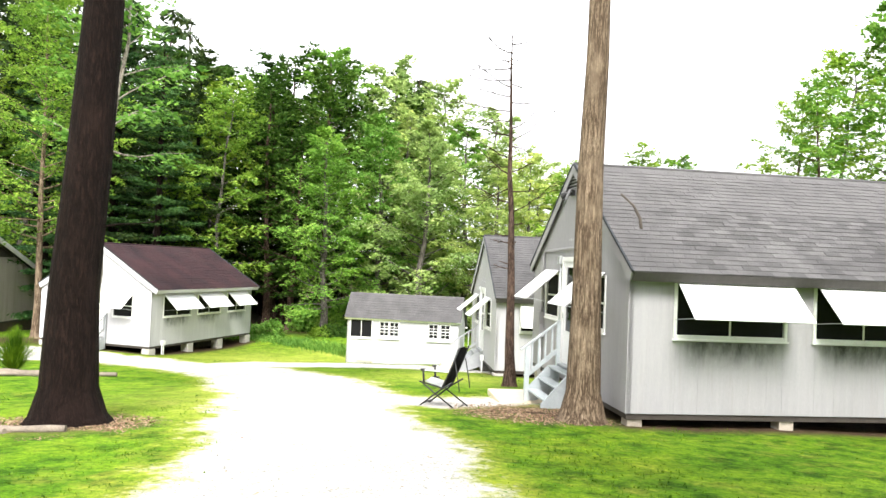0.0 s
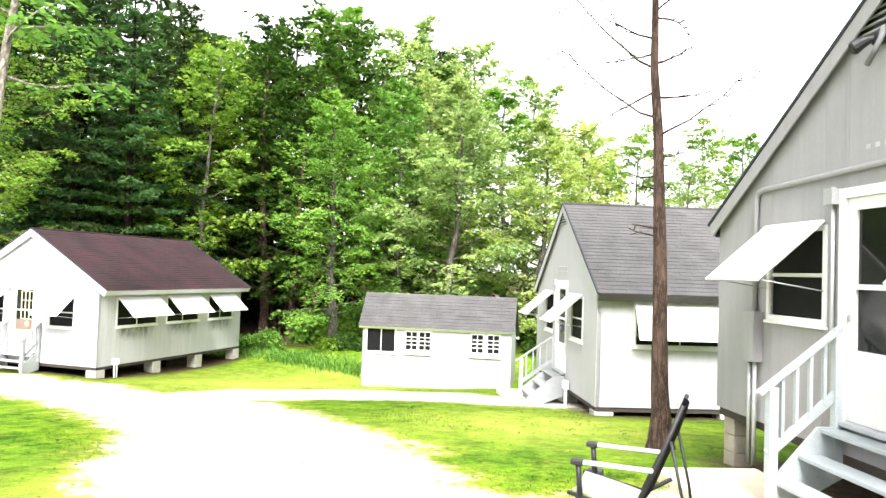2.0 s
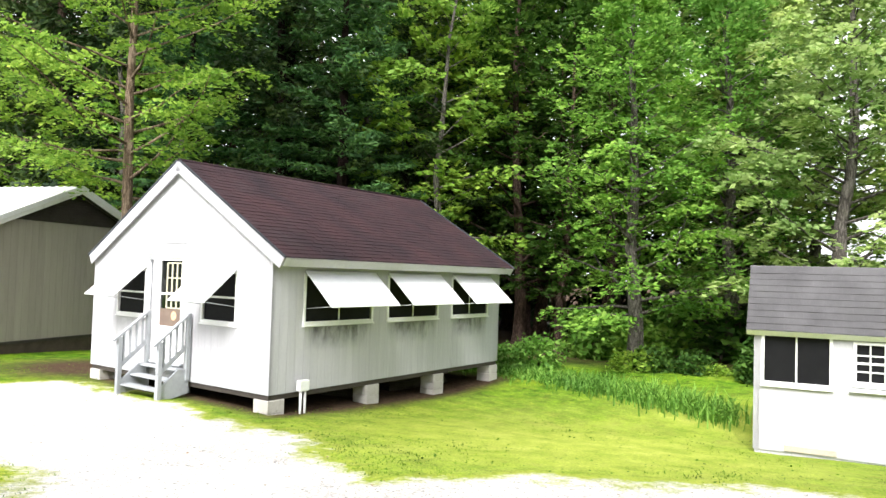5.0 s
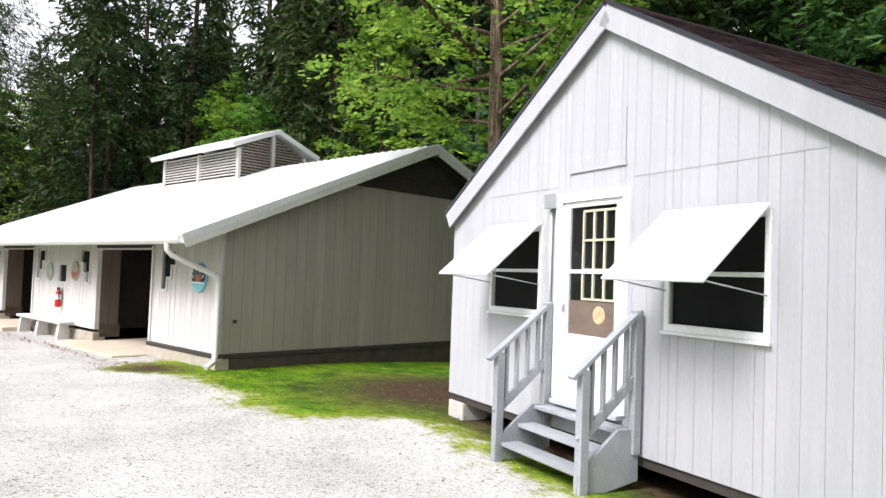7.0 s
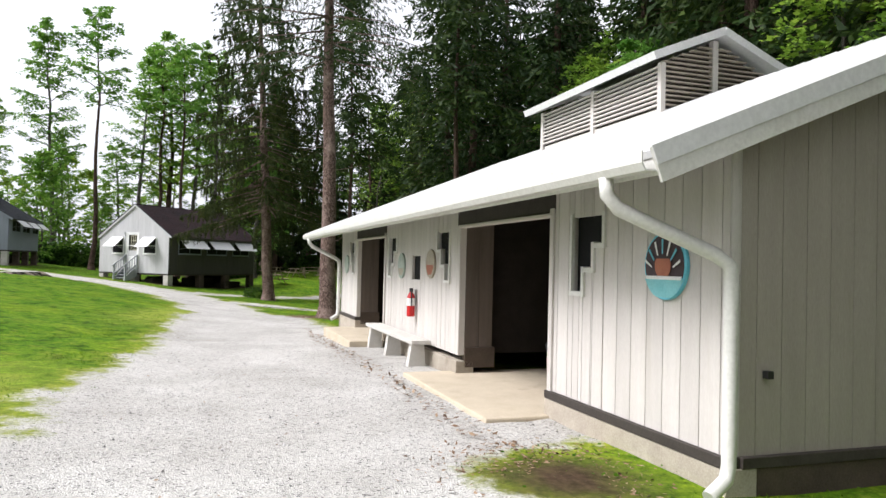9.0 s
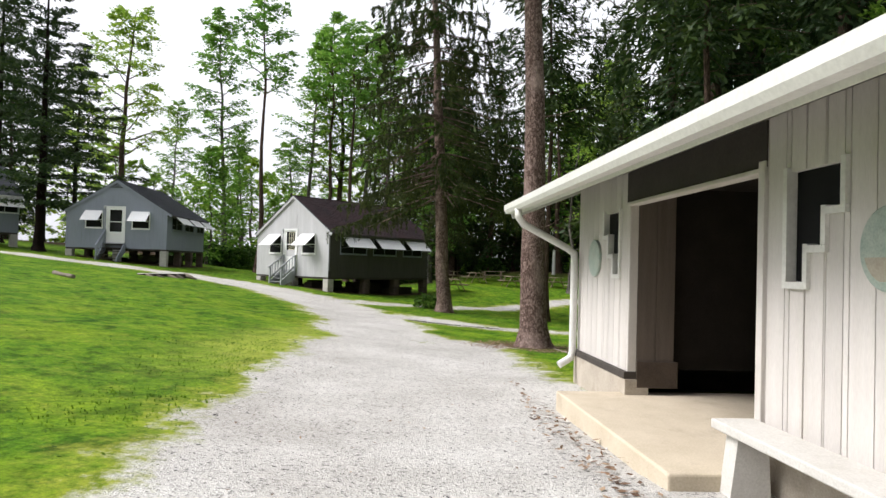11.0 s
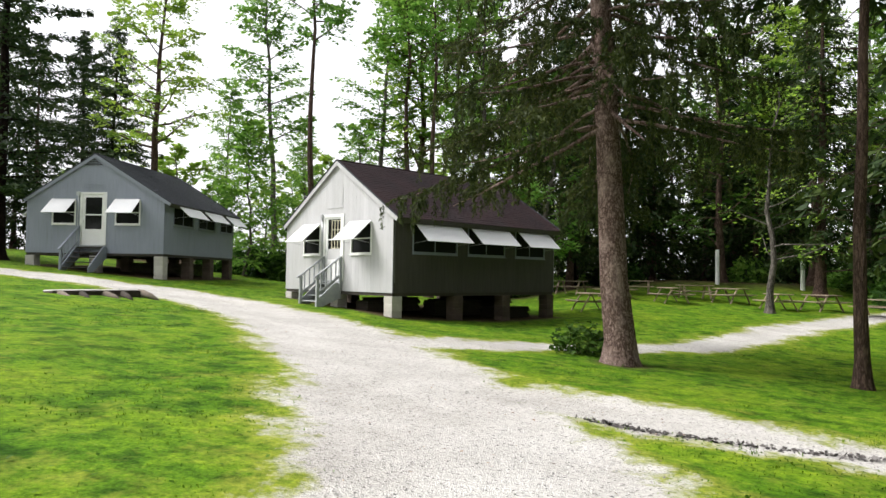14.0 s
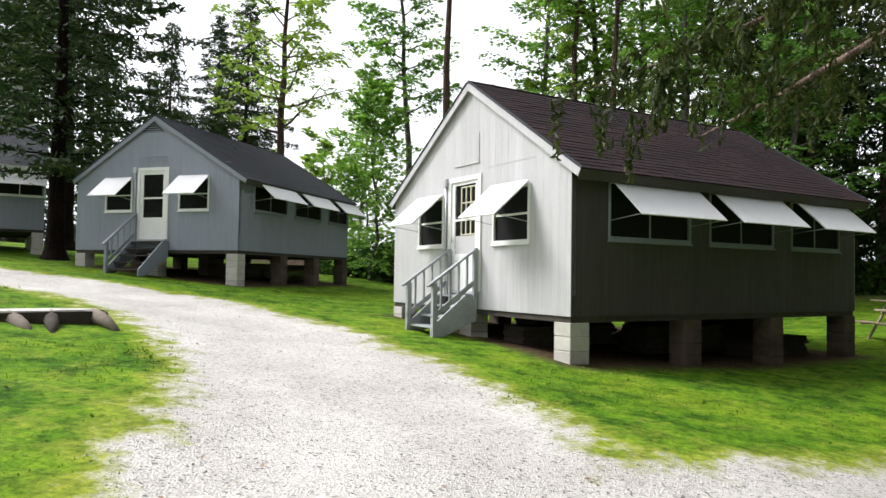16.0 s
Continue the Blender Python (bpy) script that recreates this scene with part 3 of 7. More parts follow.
ground_sheet()


# ---- cabins ----
WIDE, EAVE, APEX = 6.1, 2.42, 4.42


def tab_mesh(w=0.3, d=0.17, t=0.014):
    bm = bmesh.new()
    lo = [bm.verts.new(p) for p in ((0.003, 0, 0), (w - 0.003, 0, 0), (w - 0.003, 0, t), (0.003, 0, t))]
    hi = [bm.verts.new(p) for p in ((0.003, d, 0), (w - 0.003, d, 0), (w - 0.003, d, 0.004), (0.003, d, 0.004))]
    bm.faces.new(lo), bm.faces.new(hi[::-1])
    for i in range(4):
        bm.faces.new((lo[i], hi[i], hi[(i + 1) % 4], lo[(i + 1) % 4]))
    me = bpy.data.meshes.new("shingle")
    bmesh.ops.recalc_face_normals(bm, faces=bm.faces)
    bm.to_mesh(me)
    bm.free()
    return me


def lay_shingles(parent, m, length, slope, mat, singles=0):
    """Courses of shingle tabs on a roof plane: x along the eave, y up the slope. The first ones are pieces of their own."""
    rnd = random.Random(len(bpy.data.objects))
    unit = tab_mesh()
    unit.materials.append(mat)
    base, faces = [v.co.copy() for v in unit.vertices], [tuple(p.vertices) for p in unit.polygons]
    verts, polys, made = [], [], 0
    rows = int(slope / 0.145)
    for r in range(rows):
        x = -0.15 * (r % 2)
        while x < length - 0.05:
            a, b = max(0.0, x), min(length, x + 0.3)
            lift = 0.004 + rnd.random() * 0.006
            if b - a > 0.29 and made < singles and 1.0 < x < 7.0 and r < 18:
                share("shingle", unit, parent, m @ pose(a, r * 0.145, lift, rnd.uniform(-0.5, 0.5), 0, 0))
                made += 1
            else:
                k, s = len(verts), (b - a) / 0.3
                verts += [m @ Vector((a + v.x * s, r * 0.145 + v.y, v.z + lift)) for v in base]
                polys += [tuple(i + k for i in f) for f in faces]
            x += 0.3
    rest = link_mesh("shingles", verts, polys, mat, parent)
    return tagged(rest, kind="stuff")


def make_window(parent, m, x0, x1, z0, z1, rail=True, trim=0.055, frame_mat=None):
    coat = frame_mat or TRIM
    bm = bmesh.new()
    for lo, hi in (((x0 - 0.02, z1), (x1 + 0.02, z1 + trim)), ((x0 - trim, z0 - 0.02), (x0, z1 + trim)), ((x1, z0 - 0.02), (x1 + trim, z1 + trim)), ((x0, z0 - 0.02), (x1, z0 + 0.045))):
        add_box(bm, (lo[0], -0.024, lo[1]), (hi[0], 0.06, hi[1]), None, 0.004)
    win = part("window", bm, coat, parent, "", m)
    box("screen", (x0, 0.03, z0 + 0.03), (x1, 0.04, z1), SCREEN, win, "black insect screen")
    if rail:
        zc = (z0 + z1) / 2 + 0.02
        box("meeting_rail", (x0, 0.012, zc - 0.02), (x1, 0.03, zc + 0.02), coat, win)
    else:
        xc = (x0 + x1) / 2
        box("mullion", (xc - 0.015, 0.012, z0 + 0.03), (xc + 0.015, 0.03, z1), coat, win)
    box("sill", (x0 - trim - 0.015, -0.05, z0 - 0.05), (x1 + trim + 0.015, 0.01, z0 - 0.02), coat, win)
    return win


def make_shutter(parent, m, x0, x1, z1, out=0.72, drop=0.63, rods=True):
    """A top-hung shutter propped open like an awning."""
    run = math.hypot(out, drop)
    tilt = math.degrees(math.atan2(out, drop))
    bm = bmesh.new()
    add_box(bm, (x0 - 0.06, -0.024, -run), (x1 + 0.06, -0.004, 0.0), None, 0.004)
    h = m @ pose(0, -0.03, z1 + 0.085, -tilt)
    panel = part("shutter", bm, SHUTTER, parent, "white plywood shutter propped open", h)
    box("hinge_batten", (x0 - 0.05, -0.032, -0.05), (x1 + 0.05, -0.0245, -0.004), SHUTTER, panel)
    for x in (x0, x1):
        box("batten", (x - 0.02, -0.0035, -run + 0.03), (x + 0.02, 0.018, -0.1), SHUTTER, panel, "", 0.0)
    if rods:
        for x in (x0 - 0.03, x1 + 0.03):
            rod("prop_rod", [m @ Vector((x, -0.03 - out * 0.93, z1 + 0.06 - drop * 0.93)), m @ Vector((x, -0.03, z1 - 0.62))], 0.007, METAL, parent, "thin metal prop rod", 6)


DOOR = (2.5, 3.47, 0.33, 2.47)


def make_door(parent, kind):
    x0, x1, z0, z1 = DOOR
    bm = bmesh.new()
    for lo, hi in (((x0 - 0.1, z0), (x0, z1 + 0.1)), ((x1, z0), (x1 + 0.1, z1 + 0.1)), ((x0, z1), (x1, z1 + 0.1))):
        add_box(bm, (lo[0], -0.028, lo[1]), (hi[0], 0.08, hi[1]), None, 0.004)
    part("door_frame", bm, TRIM, parent)
    a, b = x0 + 0.12, x1 - 0.11
    c, d, e, f = (z0 + 0.68, z0 + 1.26, z0 + 1.31, z1 - 0.12) if kind == "storm" else (z0 + 0.72, z0 + 1.37, z0 + 1.41, z1 - 0.06)
    # one leaf: stiles and rails round two panes, sharing their corners
    grid_x, grid_z = (x0 + 0.003, a, b, x1 - 0.003), (z0 + 0.003, c, d, e, f, z1 - 0.003)
    open_cells = {(1, 1), (1, 3)}
    bm = bmesh.new()
    at = {}

    def corner(i, k, y):
        if (i, k, y) not in at:
            at[i, k, y] = bm.verts.new((grid_x[i], y, grid_z[k]))
        return at[i, k, y]
    cells = [(i, k) for i in range(3) for k in range(5) if (i, k) not in open_cells]
    for i, k in cells:
        for y in (0.0, 0.04):
            bm.faces.new([corner(*p, y) for p in ((i, k), (i + 1, k), (i + 1, k + 1), (i, k + 1))])
        for (p, q), step in ((((i, k), (i + 1, k)), (0, -1)), (((i, k + 1), (i + 1, k + 1)), (0, 1)), (((i, k), (i, k + 1)), (-1, 0)), (((i + 1, k), (i + 1, k + 1)), (1, 0))):
            if (i + step[0], k + step[1]) not in cells:
                bm.faces.new([corner(*p, 0.0), corner(*q, 0.0), corner(*q, 0.04), corner(*p, 0.04)])
    door = part("door", bm, TRIM, parent, "white painted door")
    for lo, hi in ((c, d), (e, f)):
        box("door_pane", (a, 0.028, lo), (b, 0.034, hi), DOOR_GLASS, door, "dark glazed pane", 0.0)
    if kind != "storm":
        g0, g1, g2, g3 = a + 0.22, b - 0.015, c + 0.38, f - 0.05
        for k in range(4):
            x = g0 + (g1 - g0) * k / 3
            box("glazing_bar", (x - 0.012, 0.006, g2), (x + 0.012, 0.0275, g3), CREAM, door, "cream glazing bar", 0.0)
            z = g2 + (g3 - g2) * k / 3
            box("glazing_bar", (g0, 0.004, z - 0.012), (g1, 0.0255, z + 0.012), CREAM, door, "cream glazing bar", 0.0)
        box("inner_panel", (a, 0.016, c), (b, 0.0275, g2 - 0.02), INNER_DOOR if kind == "lites" else SIDING_PALE, door, "inner door panel seen through the glass", 0.0)
    if kind == "lites":
        bm = bmesh.new()
        tube_rings(bm, [((a + b) / 2 + 0.12, 0.0155, c + 0.22), ((a + b) / 2 + 0.12, 0.008, c + 0.22)], [0.095, 0.085], 20)
        part("door_wreath", bm, WREATH, door, "small round orange and cream door decoration")
    rod("door_handle", [(x0 + 0.07, -0.03, z0 + 0.95), (x0 + 0.07, -0.035, z0 + 1.06)], 0.012, METAL, door)
    box("threshold", (x0 - 0.05, -0.09, z0 - 0.05), (x1 + 0.05, 0.05, z0 - 0.002), STEP_PALE, parent)


DOOR_GLASS = rough_surface("dark_door_glass", (0.006, 0.007, 0.006), (0.012, 0.013, 0.012), 5.0, 0.08, fine=20.0, strength=0.02)
INNER_DOOR = rough_surface("brown_inner_door", (0.12, 0.085, 0.065), (0.19, 0.14, 0.11), 6.0, 0.6)
WREATH = rough_surface("orange_and_cream_wreath", (0.55, 0.22, 0.06), (0.75, 0.62, 0.42), 18.0, 0.8)
CREAM = rough_surface("cream_bar_paint", (0.55, 0.52, 0.38), (0.62, 0.58, 0.44), 6.0, 0.6)


def cabin(left, right, z0, length, label, roof_mat, paint, door="lites", vent=True, board=0.0, singles=0, front_windows=((1.2, 2.15), (4.0, 5.0)),
          side_windows=((0.82, 2.72), (3.3, 5.1), (5.75, 7.35)), side_prop=(0.72, 0.66), lamp=False, rise=0.0, rake=None, named=False, side_paint=None, mouldy=False, fascia=None,
          eave=EAVE, ridge=3.17, over=(0.09, 0.33), rake_deep=0.12, panel_trim="", inner_pier=None, pier_half=0.2, pier_stone=None, side_frame=None):
    left, right = Vector(left), Vector(right)
    turn = math.degrees(math.atan2(right.y - left.y, right.x - left.x))
    m = pose(right.x, right.y, z0, 0, 0, turn) @ Matrix.Translation((-WIDE, 0, 0))
    house = thing("cabin", m, label, "cabin", "camp cabins")
    apex = APEX + rise
    sides = {"front": pose(0, 0, 0), "right": pose(WIDE, 0.012, 0, 0, 0, 90), "back": pose(WIDE, length, 0, 0, 0, 180), "left": pose(0, length - 0.012, 0, 0, 0, 270)}
    pitch = (apex - eave) / (WIDE / 2)
    low_l, low_r = apex - pitch * ridge, apex - pitch * (WIDE - ridge)
    gable = [(0, low_l), (ridge, apex), (WIDE, low_r)]
    fz = (1.22, 2.18)
    holes = [(a, b, *fz) for a, b in front_windows] + [DOOR]
    wall("front_wall", gable, holes, paint, house, sides["front"], board)
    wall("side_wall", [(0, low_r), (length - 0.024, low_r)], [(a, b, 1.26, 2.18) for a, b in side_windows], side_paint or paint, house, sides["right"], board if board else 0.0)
    wall("back_wall", [(WIDE - x, z) for x, z in gable[::-1]], [], paint, house, sides["back"])
    wall("side_wall", [(0, low_l), (length - 0.024, low_l)], [(length - b, length - a, 1.26, 2.18) for a, b in side_windows], paint, house, sides["left"])
    box("floor", (0.08, 0.08, 0.02), (WIDE - 0.08, length - 0.08, 0.12), INTERIOR, house)
    box("room_ceiling", (0.1, 0.1, low_l - 0.08), (WIDE - 0.1, length - 0.1, low_l - 0.05), INTERIOR, house)
    for lo, hi in (((0.03, 0.03), (WIDE - 0.03, 0.13)), ((0.03, length - 0.13), (WIDE - 0.03, length - 0.03)), ((0.03, 0.131), (0.13, length - 0.131)), ((WIDE - 0.13, 0.131), (WIDE - 0.03, length - 0.131))):
        box("sill_beam", (*lo, -0.10), (*hi, 0.0), DARK_WOOD, house, "dark floor beam under the wall", 0.0)
    for a, b in front_windows:
        make_window(house, sides["front"], a, b, *fz)
        make_shutter(house, sides["front"], a, b, fz[1])
    for a, b in side_windows:
        make_window(house, sides["right"], a, b, 1.26, 2.18, False, 0.04 if side_frame else 0.055, side_frame)
        make_shutter(house, sides["right"], a, b, 2.18, *side_prop)
        make_window(house, sides["left"], length - b, length - a, 1.26, 2.18, rail=False)
        make_shutter(house, sides["left"], length - b, length - a, 2.18, 0.72, 0.66)
    if mouldy:
        for a, b in side_windows:
            bm = bmesh.new()
            bm.faces.new([bm.verts.new(p) for p in ((a - 0.05, -0.003, 0.72), (b + 0.05, -0.003, 0.72), (b + 0.05, -0.003, 1.2), (a - 0.05, -0.003, 1.2))])
            part("mould_stain", bm, MOULD, house, "dark mould stain under the window", sides["right"])
    make_door(house, door)
    # roof
    ang = math.degrees(math.atan(pitch))
    front = 0.07
    roof_len = length + 2 * front
    for s in (1, -1):
        # x along the eave, y up the slope, z out of the roof
        o = over[1] if s > 0 else over[0]
        run = ((WIDE - ridge) if s > 0 else ridge) / math.cos(radians(ang)) + o
        if s > 0:
            f = pose(WIDE + o * math.cos(radians(ang)), -front, low_r - o * math.sin(radians(ang)), 0, 0, 90)
        else:
            f = pose(-o * math.cos(radians(ang)), length + front, low_l - o * math.sin(radians(ang)), 0, 0, 270)
        f = f @ pose(0, 0, 0.0, ang)
        bm = bmesh.new()
        add_box(bm, (0, 0, 0.0), (roof_len, run, 0.05))
        slab = part("roof", bm, roof_mat, house, "", f)
        lay_shingles(slab, pose(0, -0.02, 0.05), roof_len, run, roof_mat, singles if s > 0 else 0)
        bm = bmesh.new()
        add_box(bm, (0.02, -0.022, -0.13), (roof_len - 0.02, 0.0, 0.045), None, 0.003)
        part("eave_fascia", bm, fascia or rake or TRIM, house, "dark fascia board" if fascia else "", f)
        for x in (-0.022, roof_len):
            bm = bmesh.new()
            add_box(bm, (x, -0.01, -rake_deep), (x + 0.022, run, 0.045), None, 0.003)
            part("rake_board", bm, rake or TRIM, house, "" if rake else "white painted rake board", f)
            bm = bmesh.new()
            add_box(bm, (x - 0.012 if x < 0 else x + 0.002, -0.03, 0.047), (x + 0.02 if x < 0 else x + 0.034, run, 0.085))
            part("roof_edge", bm, SHINGLE_DARK, house, "dark roof edge strip", f)
    rod("ridge_cap", [(ridge, -front - 0.02, apex + 0.062), (ridge, length + front + 0.02, apex + 0.062)], 0.035, roof_mat, house)
    if panel_trim:
        box("head_trim", (2.6, -0.02, 2.78), (3.5, -0.001, 2.80), paint, house)
        if panel_trim == "corner":
            box("panel_batten", (3.455, -0.018, 2.801), (3.478, -0.001, 3.36), paint, house)
        else:
            box("head_trim", (2.6, -0.02, 2.90), (3.5, -0.001, 2.92), paint, house)
    box("seam_trim", (0.25, -0.005, 2.655), (2.38, -0.001, 2.663), paint, house, "", 0.0)
    box("seam_trim", (3.6, -0.005, 2.655), (5.8, -0.001, 2.663), paint, house, "", 0.0)
    if vent:
        zb, zt, hw, vx = apex - 0.44, apex - 0.09, 0.46, ridge - 0.12
        v = prism("gable_vent", [(vx - hw, zb), (vx + hw, zb), (vx, zt)], 0.012, BLACK, house, "black triangular gable vent", pose(0, -0.015, 0))
        for k in range(5):
            z = zb + 0.005 + k * (zt - zb) / 5.2
            w = hw * (1 - (z + 0.024 - zb) / (zt - zb))
            box("louvre", (vx - w, -0.024, z), (vx + w, 0.006, z + 0.022), paint, v)
    # conduit and meter box by the door
    rod("conduit", [(2.32, -0.03, 2.60), (2.32, -0.03, 0.1)], 0.02, METAL, house)
    box("meter_box", (2.26, -0.10, 2.42), (2.40, -0.003, 2.58), METAL, house)
    # unreadable name board
    if named:
        for k in range(5):
            box("faded_letter_bar", (2.74 + k * 0.12, -0.004, 2.91), (2.80 + k * 0.12, -0.0012, 2.955), FADED_LETTER, house, "", 0.0)
    # piers
    for x in (0.2, WIDE / 2, WIDE - 0.2):
        for y in (0.2, length * 0.36, length * 0.66, length - 0.2):
            p = m @ Vector((x, y, 0))
            d = p.z - ground_z(p.x, p.y)
            if d > 0.06:
                h = max(0.12, d + 0.15)
                n = max(1, round(h / 0.2))
                # Inner piers get a dark colour that stands in for under-floor shade.
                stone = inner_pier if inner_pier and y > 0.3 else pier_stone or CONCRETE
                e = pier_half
                pier = box("pier", (x - e, y - e, -0.1 - h / n), (x + e, y + e, -0.102), stone, house, "block pier coloured dark for the shade under the cabin" if stone is inner_pier else "concrete block pier", 0.012)
                for k in range(1, n):
                    box("block", (x - e + 0.004 * (k % 2), y - e, -0.1 - (k + 1) * h / n), (x + e + 0.004 * (k % 2), y + e, -0.104 - k * h / n), stone, pier, "", 0.012)
    if lamp:
        lp = box("lamp_base", (2.9, -0.09, 3.84), (3.04, -0.003, 3.95), BLACK, house, "black outdoor lamp with two heads")
        bm = bmesh.new()
        tube_rings(bm, [(2.93, -0.08, 3.90), (2.88, -0.14, 3.88), (2.83, -0.21, 3.83), (2.82, -0.23, 3.82)], [0.03, 0.05, 0.07, 0.055], 12)
        part("lamp_head", bm, BLACK, lp, "black lamp head")
        rod("lamp_arm", [(3.0, -0.07, 3.91), (3.12, -0.14, 3.93), (3.18, -0.2, 3.84), (3.16, -0.24, 3.72), (3.06, -0.25, 3.6)], 0.026, GREY_METAL, lp, "curved grey lamp arm")
        rod("wall_conduit", [(0.93, -0.035, 1.28), (0.93, -0.035, 2.6), (0.96, -0.035, 2.68), (1.04, -0.035, 2.71), (3.52, -0.035, 2.76), (3.66, -0.035, 2.74), (3.74, -0.035, 2.66), (3.77, -0.035, 2.2)], 0.03, paint, house)
        box("fuse_box", (0.83, -0.13, 0.70), (1.07, -0.003, 1.29), paint, house, "grey metal fuse box")
        for x in (0.89, 1.0):
            rod("meter_pipe", [(x, -0.06, 0.70), (x, -0.06, -0.5)], 0.026, METAL, house)
    return m


def make_steps(m, ground, label, paint, rails=("left", "right"), count=3, door=(2.45, 3.6), sill=0.28, going=0.27, treads=None, rail_top=0.86, newel_top=0.96):
    """Open timber steps from the ground to a door's sill, in the cabin's own frame."""
    st = thing("wooden_steps", m, label, "steps", "cabin steps")
    x0, x1 = door
    drop = sill - ground
    rise = drop / (count + 0.0)
    out = going * count + 0.1
    for x in (x0, x1 - 0.05):
        o = [(0.0, sill - 0.02), (0.0, max(ground - 0.02, sill - 0.5)), (-out + 0.25, ground - 0.03), (-out, ground - 0.03), (-out, ground + 0.16), (-0.25, sill - 0.02)]
        bm = bmesh.new()
        a, b = [bm.verts.new((x, y - 0.03, z)) for y, z in o], [bm.verts.new((x + 0.045, y - 0.03, z)) for y, z in o]
        bm.faces.new(a), bm.faces.new(b[::-1])
        for i in range(len(o)):
            j = (i + 1) % len(o)
            bm.faces.new((a[i], b[i], b[j], a[j]))
        part("stringer", bm, paint, st)
    for k in range(count):
        z = sill - 0.03 - k * rise
        y = -0.03 - k * going
        box("tread", (x0 + 0.047, y - going - 0.02, z - 0.04), (x1 - 0.052, y, z), treads or paint, st, "dark worn tread" if treads else "", 0.008)
    for side in rails:
        x = x0 + 0.01 if side == "left" else x1 - 0.01
        a, b = Vector((x, -0.07, sill + rail_top)), Vector((x, -out - 0.02, ground + newel_top + 0.02))
        bar("handrail", a + Vector((0, 0.02, 0)), b - Vector((0, 0.1, 0.09)), (0.09, 0.04), paint, st)
        a2, b2 = a - Vector((0, 0, 0.62)), b - Vector((0, 0, 0.66))
        bar("bottom_rail", a2, b2, (0.035, 0.09), paint, st)
        bar("newel_post", (x, -out + 0.02, ground - 0.05), (x, -out + 0.02, ground + newel_top), (0.09, 0.09), paint, st)
        bar("newel_post", (x, -0.08, sill - 0.25), (x, -0.08, sill + rail_top), (0.08, 0.08), paint, st)
        for k in range(1, 5):
            f = k / 5
            p, q = a2.lerp(b2, f), a.lerp(b, f)
            bar("baluster", p, q - Vector((0, 0, 0.02)), (0.045, 0.035), paint, st)
    return st


def front_ground(m, x, y):
    p = m @ Vector((x, y, 0))
    return ground_z(p.x, p.y) - p.z


a_m = cabin((3.75, 18.3), (4.97, 12.34), 0.095, 8.0, "pale grey cabin with a weathered grey shingle roof and open shutters", SHINGLE_GREY, SIDING_DULL, "storm", True, 0.0, 300, lamp=True, rake=SIDING_DULL, named=True, mouldy=True, fascia=SIDING_BROWN, ridge=3.12, pier_half=0.13, pier_stone=FOUNDATION)
make_steps(a_m, front_ground(a_m, 3, -0.8), "blue-grey painted timber steps with one handrail", STEP_PAINT, ("left",), 3, (2.47, 3.88), going=0.22, rail_top=0.93, newel_top=1.1)
b_m = cabin((1.87, 29.7), (2.84, 23.65), -0.957, 8.0, "white cabin with a grey shingle roof and propped shutters", SHINGLE_GREY, SIDING, "storm", True, 0.0, side_prop=(0.38, 0.84), rake=SIDING, fascia=SIDING_BROWN, panel_trim="bars")
make_steps(b_m, front_ground(b_m, 3, -1), "pale grey timber steps with a handrail", STEP_PALE, ("left",), 3)
c_m = cabin((-18.15, 31.95), (-12.19, 30.62), -1.745, 8.0, "white boarded cabin with a dark reddish-brown shingle roof on concrete piers", SHINGLE_BROWN, SIDING, "lites", False, 0.2, named=True, rake=SIDING, mouldy=True, front_windows=((1.08, 2.08), (4.1, 5.09)), eave=2.596, ridge=3.2, over=(0.09, 0.42), rake_deep=0.18, panel_trim="corner")
make_steps(c_m, front_ground(c_m, 3, -1), "pale grey timber steps with two handrails", STEP_GREY, ("left", "right"), 3, (2.36, 3.78), going=0.205, rail_top=1.08, newel_top=1.1)
# Tree shade on this cabin's side goes into its wall, fascia and frame colours.
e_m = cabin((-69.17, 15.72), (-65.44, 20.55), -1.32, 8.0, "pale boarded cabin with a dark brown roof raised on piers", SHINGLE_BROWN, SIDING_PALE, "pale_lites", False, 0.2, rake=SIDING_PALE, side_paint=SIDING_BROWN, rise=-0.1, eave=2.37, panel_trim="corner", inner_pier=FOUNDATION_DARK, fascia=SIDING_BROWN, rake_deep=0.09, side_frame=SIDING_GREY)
make_steps(e_m, front_ground(e_m, 3, -1), "grey timber steps with two handrails in front of the cabin", STEP_GREY, ("left", "right"), 4, (2.5, 3.5), going=0.22)
f_m = cabin((-71.33, 3.32), (-71.67, 9.41), -0.04, 7.4, "grey cabin with a dark shingle roof on tall piers", SHINGLE_DARK, SIDING_GREY, "storm", True, 0.0, rise=-0.3, eave=2.25, ridge=3.04, rake=SIDING_GREY, panel_trim="bars", inner_pier=FOUNDATION_DARK, fascia=SIDING_BROWN, rake_deep=0.08, side_frame=SIDING_GREY)
make_steps(f_m, front_ground(f_m, 3, -1), "dark grey timber steps with one handrail up to a white door", SIDING_GREY, ("left",), 5, (2.4, 3.65), going=0.23, treads=DARK_WOOD)
cabin((-71.5, -10.5), (-67.9, -5.6), 0.8, 7.4, "dark grey cabin in the shade of tall trees", SHINGLE_DARK, SIDING_GREY, "storm", False, 0.0)

# ---- the long wash house ----
D_M = pose(-40.17, 29.083, -1.75, 0, 0, math.degrees(math.atan2(1.72, 16.75)))
hall = thing("wash_house", D_M, "long cream wash house with a pale metal roof and louvred cupola", "building")
DX0, DX1 = 0.87, 16.80
RIDGE_Y, EAVE_Y, EAVE_Z, RIDGE_Z = 5.27, -0.95, 2.12, 4.69
